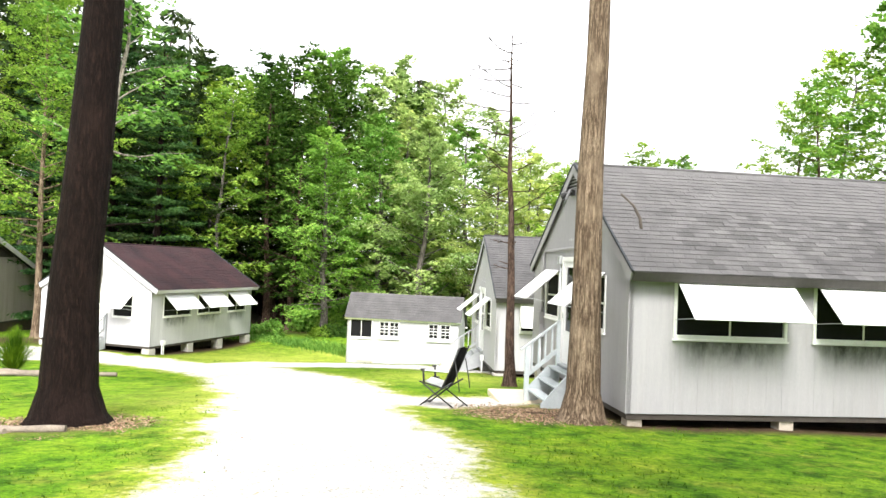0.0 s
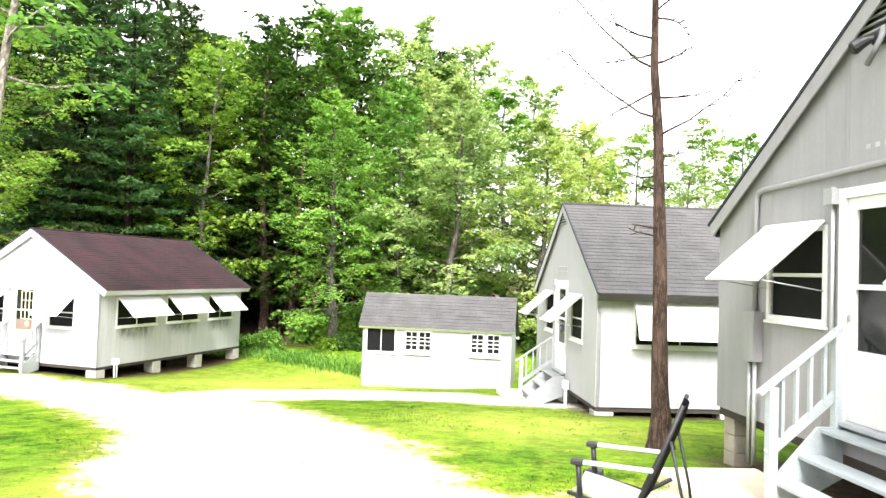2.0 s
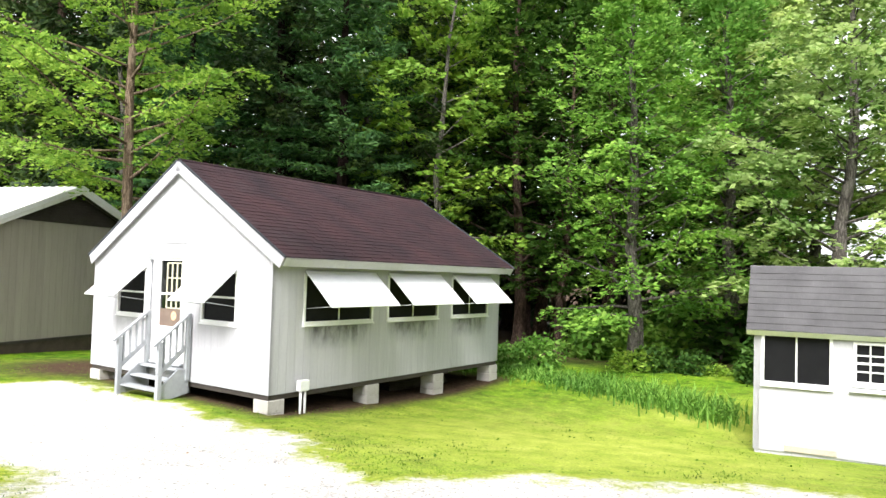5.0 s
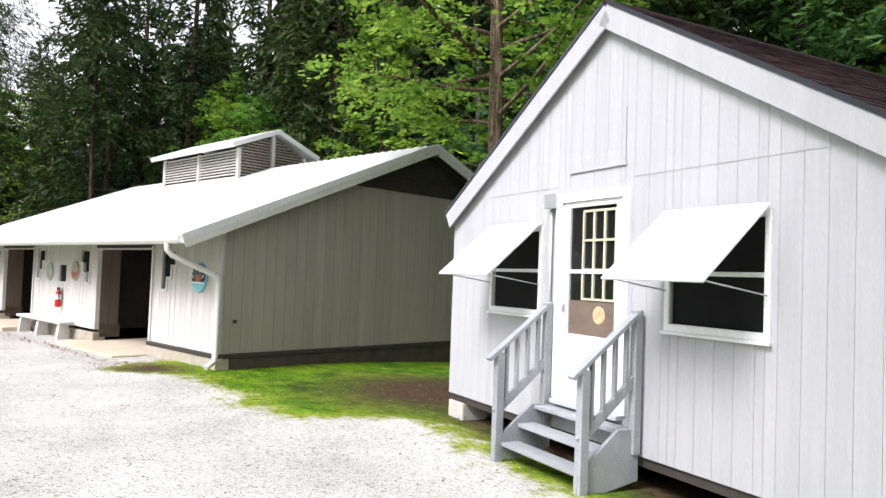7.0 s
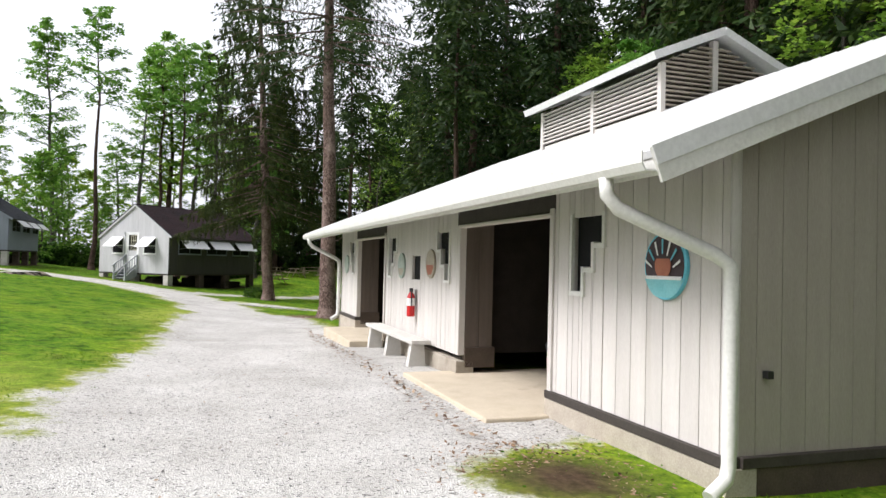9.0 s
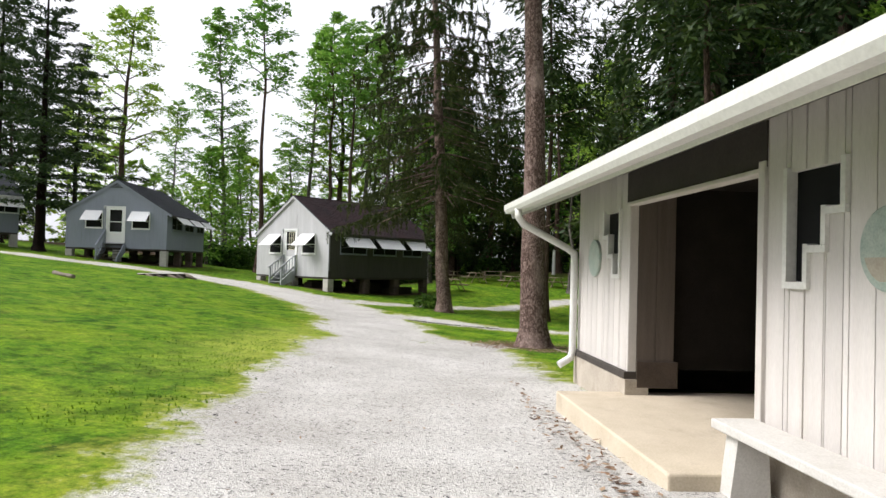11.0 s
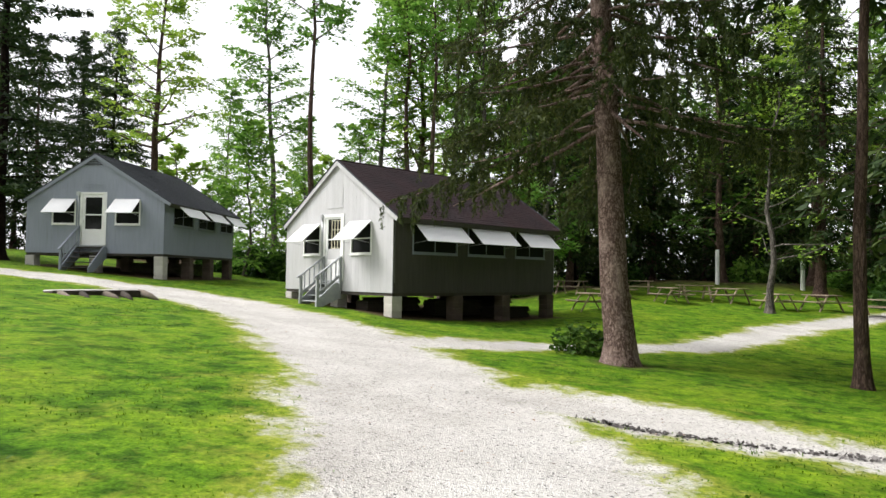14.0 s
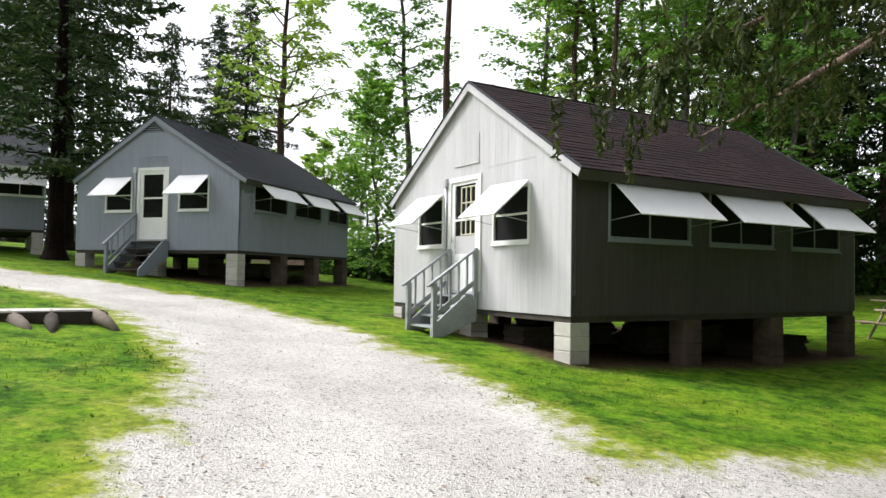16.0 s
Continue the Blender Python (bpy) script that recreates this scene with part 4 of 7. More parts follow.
DTOP = 2.12
entries = ((3.1, 6.05), (10.85, 13.9))


def stair_cut(x, sign):
    """Three columns of a stepped window, deepest at x."""
    out = []
    for k in range(3):
        a, b = sorted((x + sign * 0.2 * k, x + sign * 0.2 * (k + 1)))
        out.append((a, b, 1.14 + 0.25 * k, 1.92))
    return out


steps_cut = stair_cut(14.42, 1) + stair_cut(10.38, -1) + stair_cut(6.45, 1) + stair_cut(2.75, -1)
holes = [(a - DX0, b - DX0, 0.0, 1.96) for a, b in entries] + [(a - DX0, b - DX0, c, d) for a, b, c, d in steps_cut] + [(8.2 - DX0, 8.72 - DX0, 1.1, 1.54)]
front = wall("front_wall", [(0, DTOP + 0.25), (DX1 - DX0, DTOP + 0.25)], holes, SIDING_WARM, hall, pose(DX0, 0, 0), 0.24, gap=0.01)
pitch = (RIDGE_Z - EAVE_Z) / (RIDGE_Y - EAVE_Y)
wall_top = EAVE_Z + pitch * (-EAVE_Y) - 0.06
gable = [(0, wall_top), (RIDGE_Y, wall_top + pitch * RIDGE_Y), (2 * RIDGE_Y, wall_top)]
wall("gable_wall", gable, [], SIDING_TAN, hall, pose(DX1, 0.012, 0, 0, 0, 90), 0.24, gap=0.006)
wall("gable_wall", gable, [], SIDING_WARM, hall, pose(DX0, 2 * RIDGE_Y, 0, 0, 0, 270))
wall("back_wall", [(0, DTOP + 0.25), (DX1 - DX0, DTOP + 0.25)], [], SIDING_WARM, hall, pose(DX1, 2 * RIDGE_Y, 0, 0, 0, 180))
xs = [DX0, entries[0][0], entries[0][1], entries[1][0], entries[1][1], DX1]
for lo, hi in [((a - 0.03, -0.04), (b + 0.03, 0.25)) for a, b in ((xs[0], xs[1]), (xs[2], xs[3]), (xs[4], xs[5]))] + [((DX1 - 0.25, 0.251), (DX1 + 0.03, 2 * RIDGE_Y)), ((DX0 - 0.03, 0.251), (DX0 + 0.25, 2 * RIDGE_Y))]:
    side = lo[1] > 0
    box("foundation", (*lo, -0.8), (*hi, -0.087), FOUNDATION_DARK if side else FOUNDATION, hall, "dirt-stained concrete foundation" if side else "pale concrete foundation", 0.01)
for a, b in ((xs[0], xs[1]), (xs[4], xs[5])):
    box("base_board", (a - 0.02, -0.05, -0.085), (b + 0.02, 0.1, 0.0), DARK_WOOD, hall, "dark brown base board")
box("base_board", (DX1 - 0.1, 0.101, -0.085), (DX1 + 0.05, 2 * RIDGE_Y, 0.0), DARK_WOOD, hall, "dark brown base board")
for a, b in ((2.9, 6.3), (10.6, 14.0)):
    box("entry_floor", (a, -0.8, -0.7), (b, 4.9, -0.27), PAVING, hall, "worn tan concrete floor slab", 0.02)
for a, b in entries:
    box("jamb", (b + 0.001, -0.03, -0.1), (b + 0.09, 0.09, 2.05), SIDING_WARM, hall)
    box("lintel", (a - 0.02, -0.03, 1.962), (b + 0.09, 0.09, 2.0), SIDING_WARM, hall, "narrow cream head trim")
    # Dark panel standing in for eave shade on the cream wall.
    box("header_panel", (a - 0.09, -0.012, 2.001), (b + 0.09, -0.001, 2.36), DARK_WOOD, hall, "dark panel standing in for the eave's shade over the entry", 0.0)
    w = wall("entry_return", [(0, 2.3), (0.46, 2.3)], [], BROWN_BOARD, hall, pose(a, 0.1, 0, 0, 0, 90), 0.23, gap=0.01)
    box("return_base", (0, -0.03, -0.19), (0.5, 0.1, 0.12), FOUNDATION_DARK, hall, "worn brown base board", 0.006, pose(a, 0.1, 0, 0, 0, 90))
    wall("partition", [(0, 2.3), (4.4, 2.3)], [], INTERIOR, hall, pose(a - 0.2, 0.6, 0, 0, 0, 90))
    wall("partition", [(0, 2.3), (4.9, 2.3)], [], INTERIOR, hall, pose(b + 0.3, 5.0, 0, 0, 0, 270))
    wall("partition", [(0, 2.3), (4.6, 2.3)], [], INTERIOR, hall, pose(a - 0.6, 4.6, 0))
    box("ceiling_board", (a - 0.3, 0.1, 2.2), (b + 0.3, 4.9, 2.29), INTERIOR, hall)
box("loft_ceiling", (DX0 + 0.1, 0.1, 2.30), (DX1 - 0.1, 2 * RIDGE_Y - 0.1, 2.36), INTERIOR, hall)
for a, b, c, d in steps_cut + [(8.2, 8.72, 1.1, 1.54)]:
    box("dark_pane", (a, 0.05, c), (b, 0.06, d), SCREEN, hall, "", 0.0)
for x, sign in ((14.42, 1), (10.38, -1), (6.45, 1), (2.75, -1)):
    bm = bmesh.new()
    lo, hi = sorted((x, x - sign * 0.05))
    add_box(bm, (lo, -0.03, 1.09), (hi, 0.05, 1.95))
    for k in range(3):
        a, b = sorted((x + sign * 0.2 * k, x + sign * (0.2 * (k + 1) + 0.05)))
        add_box(bm, (a, -0.03, 1.09 + 0.25 * k), (b, 0.05, 1.138 + 0.25 * k))
        e = x + sign * 0.2 * (k + 1)
        a, b = sorted((e, e + sign * 0.05))
        add_box(bm, (a, -0.03, 1.14 + 0.25 * k), (b, 0.05, 1.95 if k == 2 else 1.40 + 0.25 * k))
    part("stepped_window_trim", bm, GUTTER, hall, "cream stepped window trim")
# roof
ang = math.degrees(math.atan(pitch))
run = math.hypot(RIDGE_Y - EAVE_Y, RIDGE_Z - EAVE_Z)
RX0, RX1 = 0.25, 17.19
roof_f = pose(RX0, EAVE_Y, EAVE_Z, ang)
roof_b = pose(RX1, 2 * RIDGE_Y - EAVE_Y, EAVE_Z, 0, 0, 180) @ pose(0, 0, 0, ang)
for f in (roof_f, roof_b):
    bm = bmesh.new()
    add_box(bm, (0, 0, 0), (RX1 - RX0, run + 0.02, 0.05))
    sheet = part("roof", bm, METAL_ROOF, hall, "pale ribbed metal roof", f)
    rib = prism("rib", [(-0.035, 0.05), (0.035, 0.05), (0.012, 0.074), (-0.012, 0.074)], run + 0.05, METAL_ROOF, sheet, "", pose(0.15, -0.03, 0))
    for k in range(1, int((RX1 - RX0 - 0.2) / 0.304)):
        share("rib", rib.data, sheet, pose(0.15 + k * 0.304, -0.03, 0))
    for x in (-0.03, RX1 - RX0):
        bm = bmesh.new()
        add_box(bm, (x, -0.02, -0.17), (x + 0.03, run, 0.075), None, 0.004)
        part("rake_board", bm, GUTTER, hall, "cream rake board", f)
        bm = bmesh.new()
        s = -0.012 if x < 0 else 0.03
        add_box(bm, (x + s, -0.02, -0.05), (x + s + 0.012, run, 0.085), None, 0.003)
        part("rake_flashing", bm, METAL_ROOF, hall, "pale metal edge flashing", f)
    bm = bmesh.new()
    add_box(bm, (0.02, 0.04, -0.13), (RX1 - RX0 - 0.02, 0.08, -0.004), None, 0.004)
    part("fascia", bm, GUTTER, hall, "", f)
    bm = bmesh.new()
    add_box(bm, (0.05, 0.1, -0.05), (RX1 - RX0 - 0.05, run, -0.01))
    part("soffit", bm, DARK_WOOD, hall, "dark roof underside", f)
under = lambda y: wall_top + pitch * (RIDGE_Y - abs(y - RIDGE_Y)) - 0.03
# The louvre is widened and dark to include the roof overhang's shade.
VENT_Z = 3.55
reach = (under(RIDGE_Y) - VENT_Z) / pitch
prism("gable_vent", [(RIDGE_Y - reach, VENT_Z), (RIDGE_Y + reach, VENT_Z), (RIDGE_Y, under(RIDGE_Y))], 0.02, DARK_WOOD, hall, "dark gable louvre, widened to stand in for the overhang's shade", pose(DX1 + 0.03, 0, 0, 0, 0, 90))
for k in range(9):
    z = VENT_Z + 0.02 + 0.1 * k
    w = (under(RIDGE_Y) - z) / pitch - 0.12
    if w > 0.15:
        box("vent_slat", (DX1 + 0.031, RIDGE_Y - w, z), (DX1 + 0.075, RIDGE_Y + w, z + 0.03), DARK_WOOD, hall, "", 0.0)
# gutter with its downspout
bm = bmesh.new()
o = [(-0.12, 0.06), (-0.12, -0.02), (-0.09, -0.07), (0.0, -0.07), (0.0, 0.06), (-0.01, 0.06), (-0.01, -0.06), (-0.085, -0.06), (-0.11, -0.015), (-0.11, 0.06)]
va, vb = [bm.verts.new((RX0, EAVE_Y + 0.02 + y, EAVE_Z - 0.02 + z)) for y, z in o], [bm.verts.new((RX1, EAVE_Y + 0.02 + y, EAVE_Z - 0.02 + z)) for y, z in o]
for i in range(len(o)):
    bm.faces.new((va[i], vb[i], vb[(i + 1) % len(o)], va[(i + 1) % len(o)]))
bm.faces.new(va), bm.faces.new(vb[::-1])
part("gutter", bm, GUTTER, hall, "cream metal gutter")
for x1 in (DX1 + 0.09, DX0 + 0.05):
    s = 1 if x1 > 5 else -1
    x0 = x1 - 0.23 * s
    pts = [(x0, EAVE_Y - 0.04, EAVE_Z - 0.08), (x0, EAVE_Y - 0.03, EAVE_Z - 0.2), (x0 + 0.02 * s, EAVE_Y + 0.05, EAVE_Z - 0.3), (x1, -0.2, EAVE_Z - 0.62), (x1 + 0.03, -0.1, EAVE_Z - 0.7), (x1 + 0.03, -0.09, EAVE_Z - 0.85), (x1 + 0.03, -0.09, -0.02), (x1 + 0.04, -0.12, -0.12), (x1 + 0.08, -0.3, -0.22)]
    rod("downspout", pts, 0.055, GUTTER, hall, "cream metal downspout", 10)
# cupola
CX0, CX1, CH = 5.3, 10.1, 1.15
cup = box("cupola", (CX0, RIDGE_Y - CH, 4.2), (CX1, RIDGE_Y + CH, 4.36), SIDING_WARM, hall, "louvred roof cupola", 0.006)
CUE, CUR = 5.20, 5.85
prism("cupola_gable", [(0, 4.25), (2 * CH, 4.25), (2 * CH, CUE), (CH, CUR - 0.12), (0, CUE)], 0.03, DARK_WOOD, cup, "", pose(CX1 - 0.06, RIDGE_Y - CH, 0, 0, 0, 90))
prism("cupola_gable", [(0, 4.25), (2 * CH, 4.25), (2 * CH, CUE), (CH, CUR - 0.12), (0, CUE)], 0.03, DARK_WOOD, cup, "", pose(CX0 + 0.06, RIDGE_Y + CH, 0, 0, 0, 270))
for s in (-1, 1):
    y = RIDGE_Y + s * (CH - 0.06)
    box("cupola_back", (CX0 + 0.05, y - 0.01, 4.25), (CX1 - 0.05, y + 0.01, CUE), DARK_WOOD, cup)
    for x in (CX0, (CX0 + CX1) / 2, CX1):
        box("corner_post", (x - 0.06, RIDGE_Y + s * CH - 0.05, 4.2), (x + 0.06, RIDGE_Y + s * CH + 0.05, CUE), SIDING_WARM, cup)
    for k in range(9):
        z = 4.42 + k * 0.088
        box("slat", (CX0 + 0.05, RIDGE_Y + s * CH - 0.04, z), (CX1 - 0.05, RIDGE_Y + s * CH + 0.035, z + 0.028), SIDING_WARM, cup, "", 0.0)
for x in (CX0, CX1):
    for k in range(14):
        z = 4.42 + k * 0.088
        w = CH if z < CUE else CH * max(0.0, (CUR - 0.12 - z) / (CUR - 0.12 - CUE))
        if w > 0.1:
            box("slat", (x - 0.04, RIDGE_Y - w, z), (x + 0.04, RIDGE_Y + w, z + 0.028), FOUNDATION, cup, "", 0.0)
    box("centre_post", (x - 0.06, RIDGE_Y - 0.06, 4.2), (x + 0.06, RIDGE_Y + 0.06, CUR - 0.12), SIDING_WARM, cup)
crun, cang = math.hypot(1.5, 0.62), math.degrees(math.atan2(0.62, 1.5))
for s in (1, -1):
    f = (pose(4.97, RIDGE_Y - 1.5, 5.24) if s > 0 else pose(10.40, RIDGE_Y + 1.5, 5.24, 0, 0, 180)) @ pose(0, 0, 0, cang)
    bm = bmesh.new()
    add_box(bm, (0, 0, 0), (5.43, crun + 0.01, 0.05), None, 0.004)
    add_box(bm, (-0.025, -0.03, -0.09), (5.455, -0.001, 0.055), None, 0.004)
    for x in (-0.025, 5.43):
        add_box(bm, (x, 0, -0.09), (x + 0.025, crun, 0.055), None, 0.004)
    part("cupola_roof", bm, METAL_ROOF, cup, "pale metal cupola roof", f)
# signs and fittings on the front
def medallion(x, z, r, label, ring_col, fields, rays=0):
    d = thing("wall_medallion", D_M @ pose(x, -0.004, z), label, "sign", "painted wall discs")
    bm = bmesh.new()
    tube_rings(bm, [(0, 0, 0), (0, -0.03, 0), (0, -0.035, 0)], [r, r, r * 0.97], 32)
    part("disc", bm, ring_col, d)
    for k, (rr, z0, z1, mat) in enumerate(fields):
        n, o = 24, []
        for i in range(n + 1):
            zz = z0 + (z1 - z0) * i / n
            o.append((math.sqrt(max(0, rr * rr - zz * zz)), zz))
        o = o + [(-a, b) for a, b in o[::-1]]
        prism("painted_field", o, 0.004, mat, d, "", pose(0, -0.040 - 0.0045 * k, 0))
    for k in range(rays):
        a = math.pi * (0.08 + 0.84 * k / (rays - 1))
        u, v = Vector((math.cos(a), math.sin(a))), Vector((-math.sin(a), math.cos(a))) * 0.012
        p, q = u * 0.15 - Vector((0, 0.05)), u * 0.245 - Vector((0, 0.02))
        prism("painted_ray", [tuple(p - v * 0.5), tuple(q - v), tuple(q + v), tuple(p + v * 0.5)], 0.004, (TRIM, BLUE)[k % 2], d, "", pose(0, -0.060, 0))


BLUE = rough_surface("sky_blue_paint", (0.10, 0.42, 0.56), (0.16, 0.5, 0.62), 8.0, 0.5)
TEAL = rough_surface("pale_teal_paint", (0.16, 0.46, 0.50), (0.24, 0.55, 0.58), 8.0, 0.5)
DEEP_BROWN = rough_surface("dark_maroon_paint", (0.035, 0.02, 0.025), (0.07, 0.04, 0.05), 8.0, 0.5)
FADED = rough_surface("faded_painted_board", (0.30, 0.26, 0.20), (0.42, 0.38, 0.30), 8.0, 0.7, stain=(0.25, 0.14, 0.08))
FADED_GREEN = rough_surface("faded_green_board", (0.25, 0.32, 0.28), (0.42, 0.46, 0.40), 8.0, 0.7, stain=(0.2, 0.2, 0.14))
ORANGE = rough_surface("faded_red_paint", (0.33, 0.10, 0.06), (0.42, 0.16, 0.09), 8.0, 0.6)
medallion(16.05, 1.42, 0.29, "round painted disc in blue, white and red", BLUE, ((0.265, -0.10, 0.262, DEEP_BROWN), (0.285, -0.27, -0.115, TEAL), (0.262, -0.118, -0.088, TRIM), (0.11, -0.085, 0.06, ORANGE)), 7)
medallion(9.42, 1.40, 0.25, "faded brown painted wall disc", FADED, ((0.2, -0.19, -0.02, ORANGE),))
medallion(7.5, 1.35, 0.25, "faded green painted wall disc", FADED_GREEN, ((0.2, -0.19, -0.05, FADED),))
medallion(1.75, 1.35, 0.25, "faded pale painted wall disc", FADED_GREEN, ())


def extinguisher(m):
    e = thing("fire_extinguisher", m, "red fire extinguisher hung on the cream wall", "extinguisher")
    bm = bmesh.new()
    tube_rings(bm, [(0, -0.09, 0), (0, -0.09, 0.02), (0, -0.09, 0.36), (0, -0.09, 0.42), (0, -0.09, 0.45)], [0.06, 0.075, 0.075, 0.05, 0.025], 16)
    part("cylinder", bm, RED, e)
    bm = bmesh.new()
    tube_rings(bm, [(0, -0.09, 0.2), (0, -0.09, 0.34)], [0.0765, 0.0765], 16)
    part("label_band", bm, TRIM, e, "white paper label round the cylinder")
    box("valve", (-0.03, -0.12, 0.45), (0.03, -0.06, 0.52), BLACK, e)
    rod("hose", [(0.02, -0.1, 0.5), (0.1, -0.11, 0.45), (0.1, -0.1, 0.2)], 0.012, BLACK, e)
    box("bracket", (-0.04, -0.02, 0.2), (0.04, -0.002, 0.5), METAL, e)


extinguisher(D_M @ pose(8.52, -0.014, 0.42))
bench = thing("concrete_bench", D_M, "long pale concrete bench against the cream wall", "bench")
box("seat", (6.15, -0.42, 0.035), (9.72, -0.08, 0.105), BENCH_PAINT, bench, "", 0.012)
for x in (6.22, 7.7, 9.3):
    foot = front_ground(D_M, x, -0.3) - 0.08
    prism("leg", [(-0.36, 0.028), (-0.14, 0.028), (-0.11, foot), (-0.42, foot)], 0.17, BENCH_PAINT, bench, "pale concrete leg", pose(x + 0.24, 0, 0, 0, 0, 90))

can = thing("trash_can", D_M @ pose(12.7, 0.88, -0.268), "black trash can with a red label inside the doorway", "bin")
bm = bmesh.new()
tube_rings(bm, [(0, 0, 0), (0, 0, 0.02), (0, 0, 0.55), (0, 0, 0.57), (0, 0, 0.6), (0, 0, 0.6), (0, 0, 0.4)], [0.24, 0.25, 0.275, 0.285, 0.285, 0.265, 0.25], 22)
part("can", bm, BLACK, can)
CAN_LABEL = rough_surface("worn_red_and_white_label", (0.20, 0.012, 0.016), (0.42, 0.30, 0.30), 16.0, 0.5, stain=(0.03, 0.02, 0.02))
bm = bmesh.new()
for k in range(6):
    a0, a1 = (math.radians(238 + 11 * (k + f)) for f in (0, 1))
    bm.faces.new([bm.verts.new((math.cos(a) * r, math.sin(a) * r, z)) for a, r, z in ((a0, 0.259, 0.1), (a1, 0.259, 0.1), (a1, 0.276, 0.46), (a0, 0.276, 0.46))])
bmesh.ops.remove_doubles(bm, verts=bm.verts, dist=0.001)
part("label", bm, CAN_LABEL, can, "worn red and white paper label")
bm = bmesh.new()
tube_rings(bm, [(0, 0, 0.6), (0, 0, 0.63), (0, 0, 0.66)], [0.292, 0.29, 0.12], 22)
part("lid", bm, BLACK, can)
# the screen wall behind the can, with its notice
# Its tan stands in for the cream wall in doorway shade.
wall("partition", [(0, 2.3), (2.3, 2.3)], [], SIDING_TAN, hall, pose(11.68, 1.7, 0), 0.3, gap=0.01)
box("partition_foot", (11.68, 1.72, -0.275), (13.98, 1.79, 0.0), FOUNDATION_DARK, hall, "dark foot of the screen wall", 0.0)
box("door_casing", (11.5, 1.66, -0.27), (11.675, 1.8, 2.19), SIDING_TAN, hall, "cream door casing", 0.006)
note = box("paper_notice", (0, -0.004, 0), (0.24, -0.001, 0.28), TRIM, None, "", 0.0, D_M @ pose(11.72, 1.69, 1.1))
tagged(note, "white paper notice pinned inside the doorway", "notice")
box("hose_tap", (DX1 + 0.013, 0.3, 0.58), (DX1 + 0.07, 0.36, 0.64), BLACK, hall)

# ---- the small shed ----
S_M = pose(-4.12, 33.76, -2.36, 0, 0, -4)
shed = thing("shed", S_M, "small white shed with a grey shingle roof and little windows", "shed")
SW, SD, SE, SR, SY = 5.3, 2.6, 2.18, 3.2, 0.85
PANES = ((1.58, 1.98), (2.06, 2.46), (3.92, 4.32), (4.48, 4.88))
shed_holes = [(0.17, 1.18, 1.16, 2.08)] + [(a, b, 1.27, 1.93) for a, b in PANES]
wall("front_wall", [(0, SE), (SW, SE)], shed_holes, SIDING, shed, pose(0, 0, 0))
sg = [(0, SE), (SY, SR), (SD, SE - 0.4)]
wall("side_wall", sg, [], SIDING, shed, pose(SW, 0.012, 0, 0, 0, 90))
wall("side_wall", [(SD - y, z) for y, z in sg[::-1]], [], SIDING, shed, pose(0, SD, 0, 0, 0, 270))
wall("back_wall", [(0, SE - 0.4), (SW, SE - 0.4)], [], SIDING, shed, pose(SW, SD, 0, 0, 0, 180))
box("floor", (0.1, 0.1, 0.0), (SW - 0.1, SD - 0.1, 0.05), INTERIOR, shed)
make_window(shed, pose(0, 0, 0), 0.17, 1.18, 1.16, 2.08, rail=False, trim=0.05)
for a, b in PANES:
    w = make_window(shed, pose(0, 0, 0), a, b, 1.27, 1.93, trim=0.05)
    box("glazing_bar", ((a + b) / 2 - 0.012, 0.01, 1.3), ((a + b) / 2 + 0.012, 0.028, 1.93), TRIM, w, "", 0.0)
    for z in (1.48, 1.75):
        box("glazing_bar", (a, 0.013, z - 0.012), (b, 0.0295, z + 0.012), TRIM, w, "", 0.0)
for a, b in ((PANES[0][0], PANES[1][1]), (PANES[2][0], PANES[3][1])):
    box("long_sill", (a - 0.1, -0.07, 1.14), (b + 0.1, -0.001, 1.2), TRIM, shed)
sl = math.hypot(SY, SR - SE)
sa = math.degrees(math.atan2(SR - SE, SY))
for f, r in ((pose(-0.12, -0.12, SE - 0.1, sa), sl + 0.16), (pose(SW + 0.12, SD + 0.1, SE - 0.48, 0, 0, 180) @ pose(0, 0, 0, math.degrees(math.atan2(SR - SE + 0.4, SD - SY))), math.hypot(SD - SY + 0.1, SR - SE + 0.48))):
    bm = bmesh.new()
    add_box(bm, (0, 0, 0.0), (SW + 0.24, r, 0.04))
    slab = part("roof", bm, SHINGLE_GREY, shed, "", f)
    lay_shingles(slab, pose(0, -0.02, 0.04), SW + 0.24, r, SHINGLE_GREY)
    bm = bmesh.new()
    add_box(bm, (0.0, -0.022, -0.1), (SW + 0.24, 0.0, 0.035), None, 0.003)
    part("eave_fascia", bm, TRIM, shed, "", f)
box("skirt", (0.02, 0.02, -0.3), (SW - 0.02, SD - 0.02, 0.0), SIDING, shed)
box("vent_plate", (0.5, -0.02, 0.02), (1.3, -0.001, 0.12), FOUNDATION, shed, "stained vent plate at the foot of the wall")
box("vent_plate", (4.2, -0.02, 0.02), (4.6, -0.001, 0.12), FOUNDATION, shed, "stained vent plate at the foot of the wall")


# ---- trees ----
RNG = np.random.default_rng(7)


def quads(name, corners, mat):
    """A mesh of loose leaves; corners is (n, 3 or 4, 3)."""
    n, c = np.shape(corners)[:2]
    me = bpy.data.meshes.new(name)
    me.vertices.add(c * n)
    me.vertices.foreach_set("co", np.asarray(corners, np.float32).ravel())
    me.loops.add(c * n)
    me.loops.foreach_set("vertex_index", np.arange(c * n, dtype=np.int32))
    me.polygons.add(n)
    me.polygons.foreach_set("loop_start", np.arange(0, c * n, c, dtype=np.int32))
    me.polygons.foreach_set("loop_total", np.full(n, c, np.int32))
    me.update()
    me.validate()
    me.materials.append(mat)
    return me


